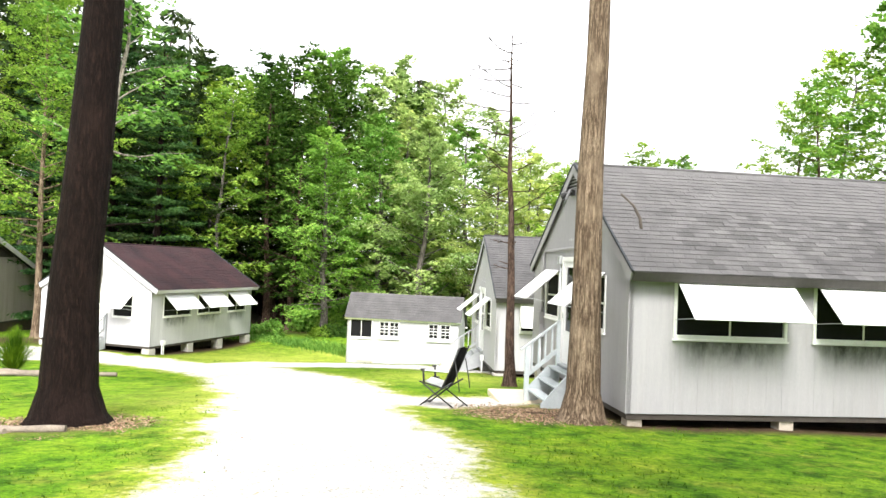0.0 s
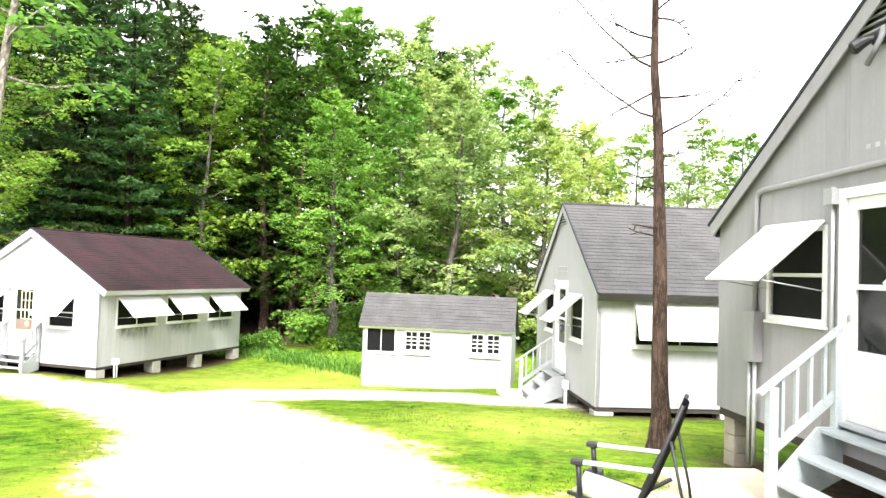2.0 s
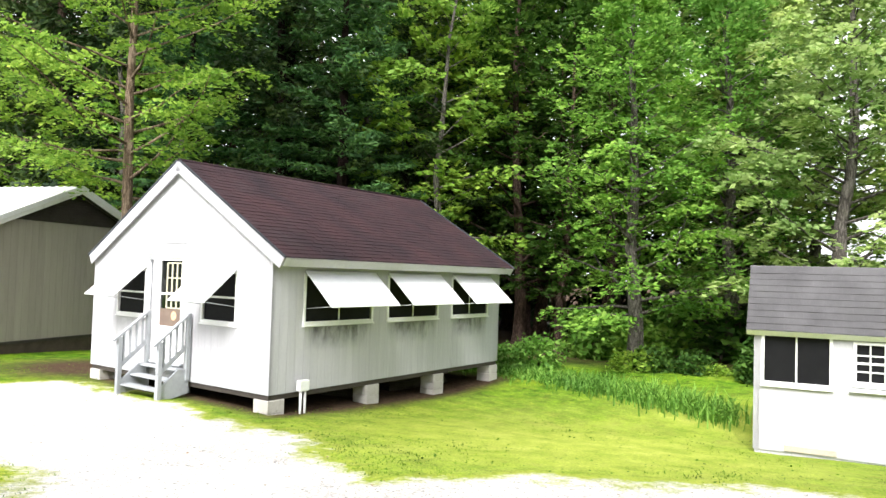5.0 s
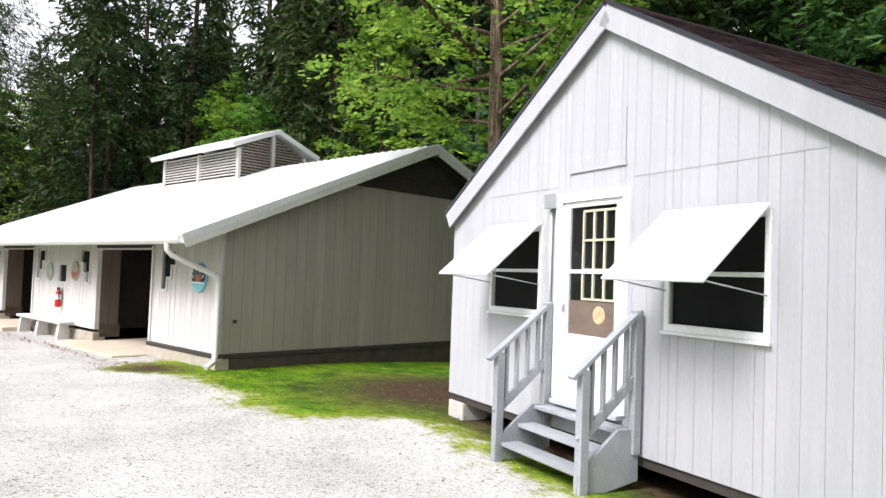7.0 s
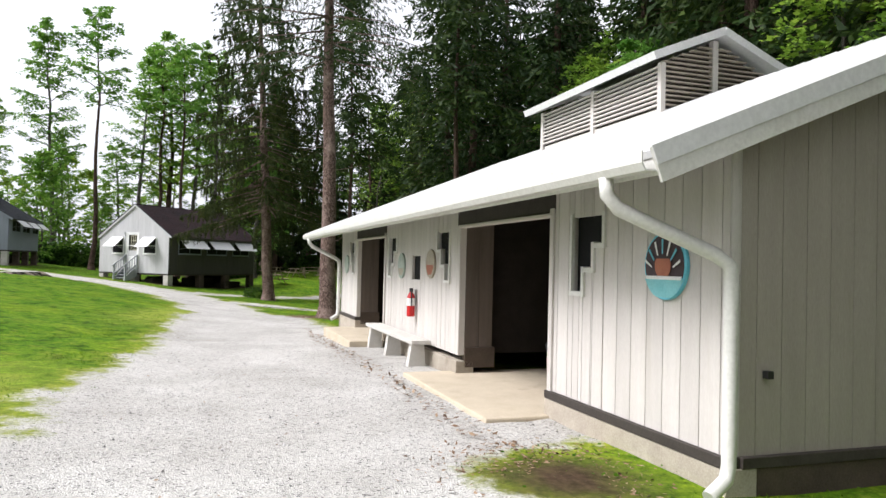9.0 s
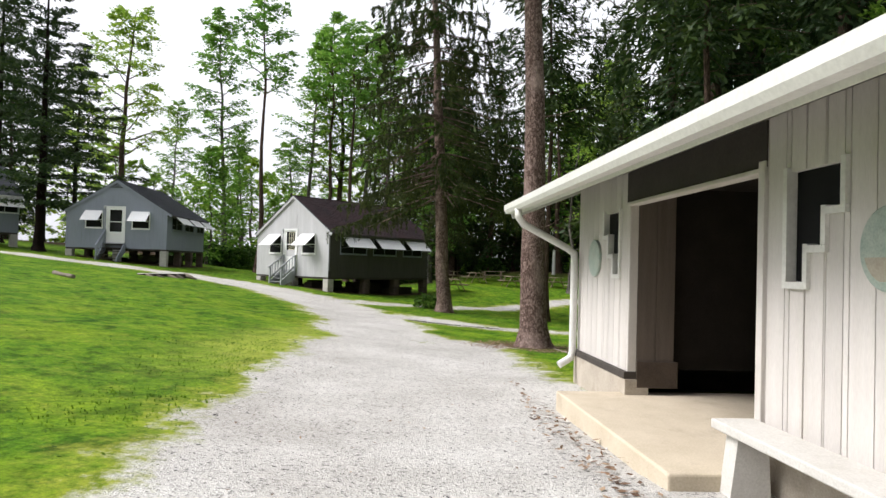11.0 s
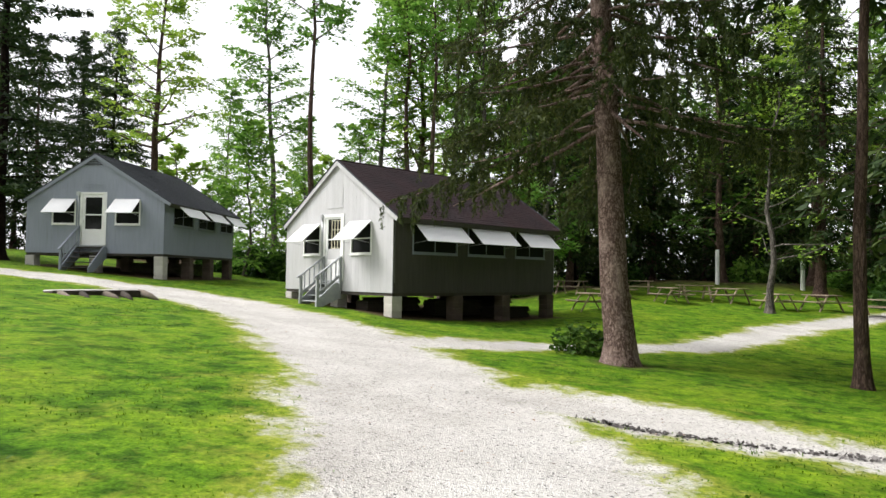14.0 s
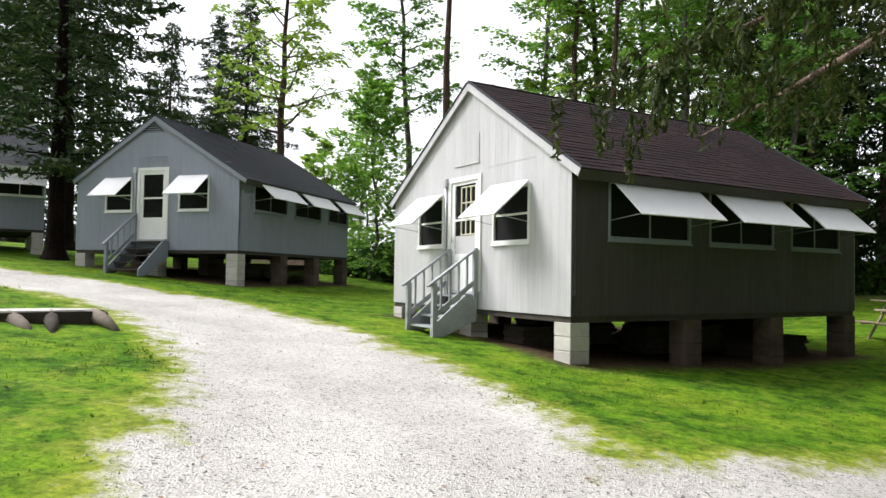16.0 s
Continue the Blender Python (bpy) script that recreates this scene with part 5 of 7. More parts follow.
def unit(v):
    return v / np.maximum(1e-6, np.linalg.norm(v, axis=-1, keepdims=True))


def leaves(centres, size, flat=0.6, narrow=0.55, droop=0.25, lean=None, four=True):
    """Leaf shapes round the centres: size (n,), flat 1 lies level, 0 any way."""
    n = len(centres)
    a = unit(RNG.normal(size=(n, 3)) * (1, 1, 1 - flat) + (0 if lean is None else lean))
    a[:, 2] -= droop
    a = unit(a)
    up = unit(RNG.normal(size=(n, 3)) * (1 - flat) + (0, 0, flat))
    b = unit(np.cross(a, up))
    s = np.asarray(size).reshape(-1, 1)
    if not four:
        return np.stack([centres - a * s, centres + b * s * narrow * 1.3 + a * s * 0.4, centres + a * s * 0.8 - b * s * narrow * 1.3], axis=1)
    return np.stack([centres - a * s, centres + b * s * narrow + a * s * 0.15, centres + a * s, centres - b * s * narrow + a * s * 0.15], axis=1)


def limb(bm, start, direction, length, r0, bend=0.15, steps=5, sides=3):
    p, d, pts, rad = Vector(start), Vector(direction).normalized(), [], []
    for k in range(steps + 1):
        pts.append(p.copy())
        rad.append(max(0.008, r0 * (1 - 0.85 * k / steps)))
        d = (d + Vector(RNG.normal(size=3) * bend * 0.5) + Vector((0, 0, bend * 0.25))).normalized()
        p = p + d * (length / steps)
    tube_rings(bm, pts, rad, sides, False)
    return pts


def trunk_points(height, wobble=0.1, steps=9, lean=(0, 0)):
    pts = [Vector((0, 0, -0.3)), Vector((0, 0, 0.03)), Vector((0, 0, 0.22)), Vector((0, 0, 0.6))]
    off = Vector((0, 0, 0))
    for k in range(1, steps + 1):
        off += Vector((*RNG.normal(size=2) * wobble, 0))
        f = k / steps
        pts.append(Vector((off.x + lean[0] * f * height, off.y + lean[1] * f * height, height * f)))
    return pts


def trunk_radii(pts, r, top=0.12, flare=0.95):
    h = pts[-1].z
    return [r * (1 + flare * math.exp(-max(0.0, p.z) / 0.28)) * (1 - (1 - top) * max(0.0, p.z) / h) for p in pts]


def finish(bm, name, mat):
    me = bpy.data.meshes.new(name)
    bm.to_mesh(me)
    bm.free()
    me.materials.append(mat)
    for f in me.polygons:
        f.use_smooth = True
    return me


def sprays(twigs, n_leaves, size, droop=0.55, narrow=0.62):
    """Leaves in flat drooping fans: each twig is (foot, direction, length), and its leaves lie nearly in one plane."""
    m = max(3, n_leaves // len(twigs))
    foot = np.repeat(np.array([tuple(q) for q, _, _ in twigs]), m, axis=0)
    along = np.repeat(unit(np.array([tuple(d) for _, d, _ in twigs])), m, axis=0)
    long = np.repeat(np.array([r for _, _, r in twigs]), m)[:, None]
    n = len(foot)
    side = unit(np.cross(along, (0, 0, 1.0)))
    tip = np.repeat(RNG.normal(size=(len(twigs), 3)) * (0.3, 0.3, 0.0), m, axis=0)
    up = unit(np.cross(side, along) + along * (0.35 + 0.4 * droop) + tip)
    up[up[:, 2] < 0] *= -1
    u = RNG.random((n, 1)) ** 0.75
    v = RNG.normal(size=(n, 1)) * 0.30 * (1.15 - 0.6 * u)
    c = foot + along * u * long + side * v * long - np.array((0, 0, 1)) * (droop * long * (u * u + 0.5 * v * v)) + up * RNG.normal(size=(n, 1)) * 0.05
    a = unit(along * (0.5 + u) + side * np.sign(v) * 0.8 + RNG.normal(size=(n, 3)) * 0.35 - np.array((0, 0, 0.35)))
    b = unit(np.cross(unit(up + RNG.normal(size=(n, 3)) * 0.38), a))
    s = size * RNG.uniform(0.6, 1.25, (n, 1))
    return np.stack([c - a * s, c + b * s * narrow - a * s * 0.1, c + a * s, c - b * s * narrow - a * s * 0.1], axis=1)


def broadleaf(height, radius, crown_from, trunk_r, n_leaves, bark_mat, leaf_mat, leaf_size=0.2, n_limbs=26, lean=(0, 0), wobble=0.12, cone=0.0, droop=0.55):
    """A trunk with limbs that carry side twigs; cone 1 narrows the crown evenly to its top."""
    bm = bmesh.new()
    pts = trunk_points(height * 0.95, wobble, 9, lean)
    tube_rings(bm, pts, trunk_radii(pts, trunk_r), 10)
    twigs = []
    for k in range(n_limbs):
        f = crown_from + (0.985 - crown_from) * (k + RNG.random()) / n_limbs
        i = min(len(pts) - 2, int(f * 9) + 3)
        p = pts[i].lerp(pts[i + 1], f * 9 + 3 - i)
        t = (f - crown_from) / (1 - crown_from)
        full = (0.55 + 0.45 * math.sin(math.pi * min(1, t * 0.85 + 0.2))) * (1.05 - 0.55 * t * t)
        reach = radius * (full * (1 - cone) + cone * (1.0 - t) ** 0.8 * (0.7 + 0.3 * min(1, t * 5))) * (0.65 + 0.5 * RNG.random()) + 0.25
        az = k * 2.4 + RNG.random()
        rise = 0.15 + 0.65 * t
        line = limb(bm, p, (math.cos(az), math.sin(az), rise), reach, max(0.02, trunk_r * 0.3 * (1.1 - t)), 0.22)
        for a, q in zip(line[1:], line[2:]):
            d = (q - a).normalized()
            side = d.cross(Vector((0, 0, 1))).normalized()
            for turn in (-1.0, 0.0, 1.0):
                w = (d * (1.0 - 0.35 * abs(turn)) + side * turn * RNG.uniform(0.6, 1.1) + Vector((0, 0, RNG.uniform(-0.25, 0.3)))).normalized()
                twigs.append((a.lerp(q, RNG.random()), w, min(reach * 0.6, 0.45 + 0.55 * RNG.random() + 0.05 * radius)))
    return finish(bm, "trunk", bark_mat), quads("crown", sprays(twigs, n_leaves, leaf_size, droop), leaf_mat)


def conifer(height, radius, crown_from, trunk_r, n_needles, bark_mat, needle_mat, droop=0.35, size=0.24, levels=26, hang=0.5, dead=0, narrow=0.16, lean=(0, 0)):
    bm = bmesh.new()
    pts = trunk_points(height, 0.03, 12, lean)
    tube_rings(bm, pts, trunk_radii(pts, trunk_r, 0.05), 12)
    cs, ls = [], []
    lines = []
    for k in range(levels):
        f = crown_from + (1 - crown_from) * (k + RNG.random() * 0.6) / levels
        z, t = f * height, (f - crown_from) / (1 - crown_from)
        for j in range(4):
            az = j * math.tau / 4 + RNG.random() * 1.2 + k
            reach = radius * (1 - t) ** 0.75 * (0.65 + 0.5 * RNG.random()) + 0.3
            p, line = Vector((lean[0] * z, lean[1] * z, z)), []
            d = Vector((math.cos(az), math.sin(az), 0.25 * t + 0.08))
            for s in range(6):
                line.append(p.copy())
                d = (d + Vector((0, 0, -droop * 0.28 if s < 4 else droop * 0.2))).normalized()
                p = p + d * (reach / 5)
            tube_rings(bm, line[::3] + line[5:], [max(0.008, trunk_r * 0.16 * (1 - 0.9 * s / 5) * (1.1 - t)) for s in (0, 3, 5)], 3, False)
            lines.append((line, reach))
    for k in range(dead):
        az, z = k * 2.4, height * (0.12 + (crown_from - 0.1) * k / max(1, dead))
        limb(bm, (lean[0] * z, lean[1] * z, z), (math.cos(az), math.sin(az), -0.05), 0.45 + RNG.random() * 0.85, 0.018, 0.25, 4, 4)
    total = sum(r for _, r in lines)
    for line, reach in lines:
        n = max(6, int(n_needles * reach / total))
        f = RNG.random(n) ** 0.75 * 4.99
        i = f.astype(int)
        arr = np.array([tuple(v) for v in line])
        base = arr[i] + (arr[i + 1] - arr[i]) * (f - i)[:, None]
        along = unit(arr[5] - arr[0])
        side = np.array((-along[1], along[0], 0))
        w = RNG.normal(size=n) * (0.12 + 0.09 * reach) * (1.1 - f / 6)
        drop = np.abs(RNG.normal(size=n)) * hang * 0.5
        base = base + side * w[:, None] - np.array((0, 0, 1)) * drop[:, None] + RNG.normal(size=(n, 3)) * 0.05
        cs.append(base)
        ls.append(along * 0.7 + side * np.sign(w)[:, None] * 0.7 - np.array((0, 0, 1)) * (hang * 1.2 * (0.3 + drop[:, None])))
    c, l = np.concatenate(cs), np.concatenate(ls)
    return finish(bm, "trunk", bark_mat), quads("crown", leaves(c, size * RNG.uniform(0.6, 1.3, len(c)), 0.3, narrow * 1.25, 0.1, l * 1.6, False), needle_mat)


def bare_tree(height, trunk_r, bark_mat, lean):
    """A dead trunk whose upper limbs fork into fine twigs, most of them on its open side."""
    bm = bmesh.new()
    pts = trunk_points(height, 0.02, 10, lean)
    tube_rings(bm, pts, trunk_radii(pts, trunk_r, 0.1), 12)
    for k in range(30):
        z = height * (0.3 + 0.68 * ((k + RNG.random()) / 30) ** 0.8)
        open_side = k % 3 != 2
        az = (math.pi if open_side else 0.0) + RNG.normal() * 0.75
        reach = (0.9 + 1.2 * RNG.random()) * (1.0 if open_side else 0.45) * (0.45 if z < height * 0.44 else 1.0)
        line = limb(bm, (lean[0] * z, lean[1] * z, z), (math.cos(az), math.sin(az), RNG.uniform(-0.2, 0.25)), reach, 0.02, 0.3, 6, 4)
        for q in line[2:]:
            for turn in (-1, 1):
                if RNG.random() < 0.75:
                    a = az + turn * RNG.uniform(0.5, 1.1)
                    limb(bm, q, (math.cos(a), math.sin(a), RNG.uniform(-0.35, 0.3)), RNG.uniform(0.2, 0.6) * reach * 0.6, 0.006, 0.4, 3, 3)
    return finish(bm, "trunk", bark_mat)


def weeping(height, radius, low, trunk_r, n, bark_mat, needle_mat, lean):
    """A spruce whose long limbs slope down and carry curtains of hanging twigs."""
    bm = bmesh.new()
    pts = trunk_points(height, 0.02, 12, lean)
    tube_rings(bm, pts, trunk_radii(pts, trunk_r, 0.08, 0.6), 14)
    strands, weight = [], []
    z, k = low, 0
    while z < height * 0.97:
        t = (z - low) / (height - low)
        for j in range(5):
            az = j * math.tau / 5 + k * 0.9 + RNG.normal() * 0.25
            if k == 0 and j == 0:
                az = math.atan2(-0.66, -0.75)
            reach = radius * (0.62 + 0.58 * max(0.0, math.cos(az - 3.35)) ** 1.5) * (1 - t) ** 0.7 * (0.8 + 0.3 * RNG.random()) + 0.3
            p = Vector((lean[0] * z, lean[1] * z, z + RNG.normal() * 0.15))
            d = Vector((math.cos(az), math.sin(az), 0.0))
            line = []
            for s in range(9):
                line.append(p.copy())
                d = (d + Vector((RNG.normal() * 0.05, RNG.normal() * 0.05, (-0.10, -0.12, -0.04, -0.02, 0.0, 0.03, 0.05, 0.05, 0.0)[s] * (1.25 - 0.8 * t)))).normalized()
                p = p + d * (reach / 8)
            tube_rings(bm, line, [max(0.006, 0.045 * (1 - 0.85 * s / 8) * (1.1 - 0.7 * t)) for s in range(9)], 4, False)
            side = Vector((-math.sin(az), math.cos(az), 0))
            for s in range(int(reach * (7.5 - 4 * t))):
                f = 1.6 + 6.3 * RNG.random() ** 0.8
                q = line[int(f)].lerp(line[min(8, int(f) + 1)], f - int(f))
                out = RNG.normal() * (0.15 + 0.06 * reach)
                strands.append((q, side * out + d * abs(out) * 0.5, (0.25 + 0.75 * RNG.random()) * (0.9 - 0.3 * t)))
                weight.append((abs(out) + strands[-1][2]) * (1.25 - 0.9 * t))
        z += 0.42 + 0.75 * t
        k += 1
    for az, h, out, fall in ((3.83, 5.15, 6.2, 1.2), (3.75, 6.25, 3.9, 0.55), (3.80, 6.42, 3.5, 0.55), (4.01, 7.1, 2.8, 1.35), (3.7, 8.0, 5.5, 1.0), (0.5, 5.6, 1.3, 1.0), (0.2, 6.4, 1.6, 1.1)):
        p0 = Vector((lean[0] * h, lean[1] * h, h))
        line = [p0 + Vector((math.cos(az) * out * f, math.sin(az) * out * f, -fall * f ** 0.9)) + Vector(RNG.normal(size=3) * 0.03 * f) for f in (0, 0.2, 0.4, 0.6, 0.8, 1.0)]
        tube_rings(bm, line, [0.055, 0.048, 0.041, 0.034, 0.026, 0.013], 6, False)
    per = np.array(weight) * n / sum(weight)
    cs, ls, sz = [], [], []
    for (q, out, drop), m in zip(strands, per):
        m = max(3, int(m))
        f = RNG.random(m)
        o = np.array(out)
        path = np.array(q) + o * np.minimum(1, f * 1.7)[:, None] - np.array((0, 0, drop)) * (f ** 1.8)[:, None]
        cs.append(path + RNG.normal(size=(m, 3)) * (0.028, 0.028, 0.02))
        ls.append(o * (1 - f)[:, None] * 1.5 - np.array((0, 0, 1.3)) * f[:, None] + RNG.normal(size=(m, 3)) * 0.35)
        sz.append(0.064 * RNG.uniform(0.6, 1.3, m) * (1 + max(0.0, q.z - 9) * 0.2))
    return finish(bm, "trunk", bark_mat), quads("crown", leaves(np.concatenate(cs), np.concatenate(sz), 0.2, 0.2, 0.1, np.concatenate(ls) * 1.5, False), needle_mat)


KINDS = {
    "maple_big": broadleaf(12.8, 3.7, 0.12, 0.24, 18500, BARK_GREY, LEAF, 0.088, 58, cone=0.65),
    "maple_light": broadleaf(11.0, 3.6, 0.05, 0.2, 21000, BARK_GREY, LEAF_PALE, 0.088, 52, cone=0.7),
    "maple": broadleaf(15, 4.0, 0.14, 0.24, 9000, BARK_GREY, LEAF, 0.125, 34, cone=0.4),
    "maple_full": broadleaf(13, 4.2, 0.06, 0.22, 9000, BARK_GREY, LEAF, 0.125, 36, cone=0.4),
    "ash_yellow": broadleaf(15, 3.4, 0.22, 0.17, 8500, BARK_GREY, LEAF_YELLOW, 0.115, 30, wobble=0.16),
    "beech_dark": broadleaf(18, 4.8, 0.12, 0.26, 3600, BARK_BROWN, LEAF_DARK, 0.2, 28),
    "poplar_slim": broadleaf(20, 2.3, 0.40, 0.2, 8500, BARK_GREY, LEAF, 0.12, 38),
    "poplar_bare": broadleaf(21, 2.6, 0.62, 0.2, 3600, BARK_BROWN, LEAF, 0.145, 22),
    "oak_open": broadleaf(18, 4.0, 0.38, 0.28, 9000, BARK_BROWN, LEAF_YELLOW, 0.12, 32),
    "spruce": conifer(20, 3.6, 0.12, 0.3, 8000, BARK_BROWN, NEEDLE, 0.45, 0.25, 28, 0.7),
    "pine": conifer(19, 4.4, 0.06, 0.3, 17000, BARK_DARK, NEEDLE_PINE, 0.12, 0.185, 24, 0.12),
    "pine_high": conifer(22, 3.8, 0.42, 0.3, 12000, BARK_DARK, NEEDLE, 0.25, 0.21, 22, 0.4, 14),
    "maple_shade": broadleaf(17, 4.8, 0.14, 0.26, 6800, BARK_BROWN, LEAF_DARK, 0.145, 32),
    "ash_pale": broadleaf(13, 4.0, 0.12, 0.2, 9000, BARK_GREY, LEAF_PALE, 0.115, 32, cone=0.3),
    "far_maple": broadleaf(14, 4.6, 0.05, 0.22, 1900, BARK_GREY, LEAF_YELLOW, 0.3, 18),
    "spruce_plain": conifer(20, 4.4, 0.02, 0.3, 2600, BARK_BROWN, NEEDLE, 0.45, 0.47, 20, 0.7),
    "sapling": broadleaf(6, 1.7, 0.05, 0.06, 6500, BARK_GREY, LEAF, 0.085, 36, cone=0.75),
    "spruce_unseen": conifer(20, 4.4, 0.02, 0.3, 1100, BARK_BROWN, NEEDLE, 0.45, 0.75, 12, 0.7),
}
WORDS = {"maple_big": "large bright green maple with drooping layered branches", "maple_light": "pale sunlit green maple at the edge of the woods", "ash_pale": "pale yellow-green ash in bright light", "far_maple": "distant yellow-green tree on the hillside", "maple_shade": "dark green shaded maple in the woods", "maple": "leafy green maple at the edge of the woods", "maple_full": "full green maple with leaves to the ground", "ash_yellow": "yellow-green leafy ash tree in the woods",
         "beech_dark": "tall dark green beech deep in the woods", "poplar_slim": "tall slim tree with a narrow leafy crown", "poplar_bare": "tall bare-trunked tree with a high crown",
         "oak_open": "open-crowned tree with yellow-green leaves", "spruce": "dark drooping spruce in the woods", "pine": "dark green pine with layered branches", "pine_high": "tall dark pine with a bare lower trunk",
         "spruce_plain": "dark drooping spruce in the woods", "sapling": "young leafy green tree", "spruce_unseen": "unseen dark spruce added to cut low skylight"}


def plant(kind, x, y, scale=1.0, spin=None, tall=1.0, sink=0.1, label="", tilt=0.02):
    t = thing("tree", Matrix.LocRotScale((x, y, ground_z(x, y) - sink), Euler((RNG.normal() * tilt, RNG.normal() * tilt, RNG.random() * 6.28 if spin is None else spin)), (scale, scale, scale * tall)),
              label or WORDS[kind], "tree", "woods" if not label else "")
    for name, data in zip(("trunk", "crown"), KINDS[kind]):
        share(name, data, t, Matrix())
    return t


def woods(kinds, n, box4, low=0.85, high=1.25, gap=2.4):
    x0, x1, y0, y1 = box4
    spots = []
    for _ in range(n * 12):
        if len(spots) == n:
            break
        p = (x0 + (x1 - x0) * RNG.random(), y0 + (y1 - y0) * RNG.random())
        if all((p[0] - q[0]) ** 2 + (p[1] - q[1]) ** 2 > gap * gap for q in spots):
            spots.append(p)
            plant(kinds[int(RNG.random() * len(kinds))], *p, low + (high - low) * RNG.random())


RNG = np.random.default_rng(21)
for x, y, k, s in ((-7.3, 42.2, "maple_big", 1.0), (-1.6, 42.6, "maple_light", 1.22), (2.6, 42.4, "maple_light", 1.05), (-4.6, 45.6, "maple_big", 1.12), (0.6, 46.0, "maple", 0.95),
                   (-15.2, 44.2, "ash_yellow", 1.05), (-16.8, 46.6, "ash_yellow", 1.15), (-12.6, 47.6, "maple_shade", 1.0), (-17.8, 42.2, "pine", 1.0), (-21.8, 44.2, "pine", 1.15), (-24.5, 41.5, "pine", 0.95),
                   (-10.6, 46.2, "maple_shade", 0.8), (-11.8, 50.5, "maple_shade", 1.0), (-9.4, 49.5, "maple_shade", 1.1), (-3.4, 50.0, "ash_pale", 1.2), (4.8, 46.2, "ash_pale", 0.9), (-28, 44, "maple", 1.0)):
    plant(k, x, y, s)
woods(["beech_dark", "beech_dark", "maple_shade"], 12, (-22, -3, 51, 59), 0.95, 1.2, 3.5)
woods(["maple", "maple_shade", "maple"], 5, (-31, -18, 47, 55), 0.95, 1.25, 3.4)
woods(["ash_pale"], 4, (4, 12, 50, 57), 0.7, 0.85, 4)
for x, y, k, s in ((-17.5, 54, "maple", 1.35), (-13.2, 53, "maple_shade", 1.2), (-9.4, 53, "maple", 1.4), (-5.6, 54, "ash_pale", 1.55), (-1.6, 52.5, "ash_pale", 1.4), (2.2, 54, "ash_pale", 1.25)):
    plant(k, x, y, s)
woods(["spruce_plain"], 13, (-32, -4, 58, 66), 0.9, 1.15, 2.6)
for x, y, k, s in ((15.5, 60, "ash_yellow", 1.0), (18.5, 63, "maple", 1.0), (23.5, 47, "ash_yellow", 1.3), (27, 45, "maple", 1.5), (21.5, 44, "poplar_bare", 0.8), (30, 48, "ash_yellow", 1.5)):
    plant(k, x, y, s)
# Unseen spruces south and east, added to cut low skylight.
woods(["spruce_unseen"], 18, (-66, -8, -46, -34), 1.1, 1.35, 3.6)
woods(["spruce_unseen"], 12, (-10, 28, -38, -26), 1.05, 1.3, 3.8)
woods(["spruce_plain"], 5, (21, 27, -8, 26), 1.0, 1.15, 5)
woods(["spruce", "pine_high", "spruce"], 10, (-50, -27, 45, 56), 1.2, 1.5, 3.2)
woods(["spruce", "pine", "beech_dark"], 9, (-82, -50, 46, 56), 1.2, 1.45, 3.4)
woods(["spruce_plain"], 20, (-96, -24, 50, 66), 1.2, 1.6, 3.2)
woods(["spruce_plain"], 12, (-108, -94, 34, 56), 0.65, 0.85, 2.8)
woods(["oak_open", "spruce", "poplar_slim", "pine_high"], 11, (-112, -89, 22, 48), 0.9, 1.15, 4.0)
woods(["spruce_plain"], 14, (-110, -94, 23, 44), 0.6, 0.8, 2.8)
woods(["spruce", "pine_high", "oak_open"], 5, (-104, -82, -24, -9.5), 0.9, 1.1, 4.5)
woods(["poplar_slim", "poplar_bare", "maple"], 5, (-118, -98, -6, 14), 0.7, 0.95, 5)


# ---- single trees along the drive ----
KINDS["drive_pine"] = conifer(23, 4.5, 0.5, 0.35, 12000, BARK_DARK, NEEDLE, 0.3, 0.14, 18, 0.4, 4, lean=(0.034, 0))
KINDS["cabin_oak"] = broadleaf(20, 4.0, 0.62, 0.27, 3000, BARK_TAN, LEAF_YELLOW, 0.14, 20, wobble=0.02)
KINDS["dead_spruce"] = (bare_tree(9.4, 0.135, BARK_BROWN, (-0.028, 0)),)
KINDS["big_spruce"] = conifer(25, 4.4, 0.39, 0.31, 17000, BARK_RED, NEEDLE, 0.5, 0.13, 26, 0.8, 8, 0.14)
KINDS["weeping_spruce"] = weeping(22, 5.7, 5.3, 0.315, 150000, BARK_RED, NEEDLE_OLIVE, (-0.01, -0.055))
KINDS["thin_spruce"] = conifer(19, 2.8, 0.42, 0.13, 7000, BARK_BROWN, NEEDLE, 0.4, 0.2, 20, 0.6, 16)
KINDS["shade_maple"] = broadleaf(19, 4.8, 0.27, 0.2, 24000, BARK_TAN, LEAF_YELLOW, 0.085, 56, wobble=0.03)
KINDS["hemlock"] = conifer(19, 5.8, 0.14, 0.3, 15500, BARK_DARK, NEEDLE, 0.12, 0.18, 22, 0.15, 6, 0.2)
KINDS["bare_ash"] = broadleaf(11, 3.4, 0.2, 0.16, 900, BARK_GREY, LEAF_YELLOW, 0.1, 18)
KINDS["pale_birch"] = broadleaf(15, 2.6, 0.5, 0.17, 3000, BARK_PALE, LEAF, 0.11, 20, (0.05, 0.02))

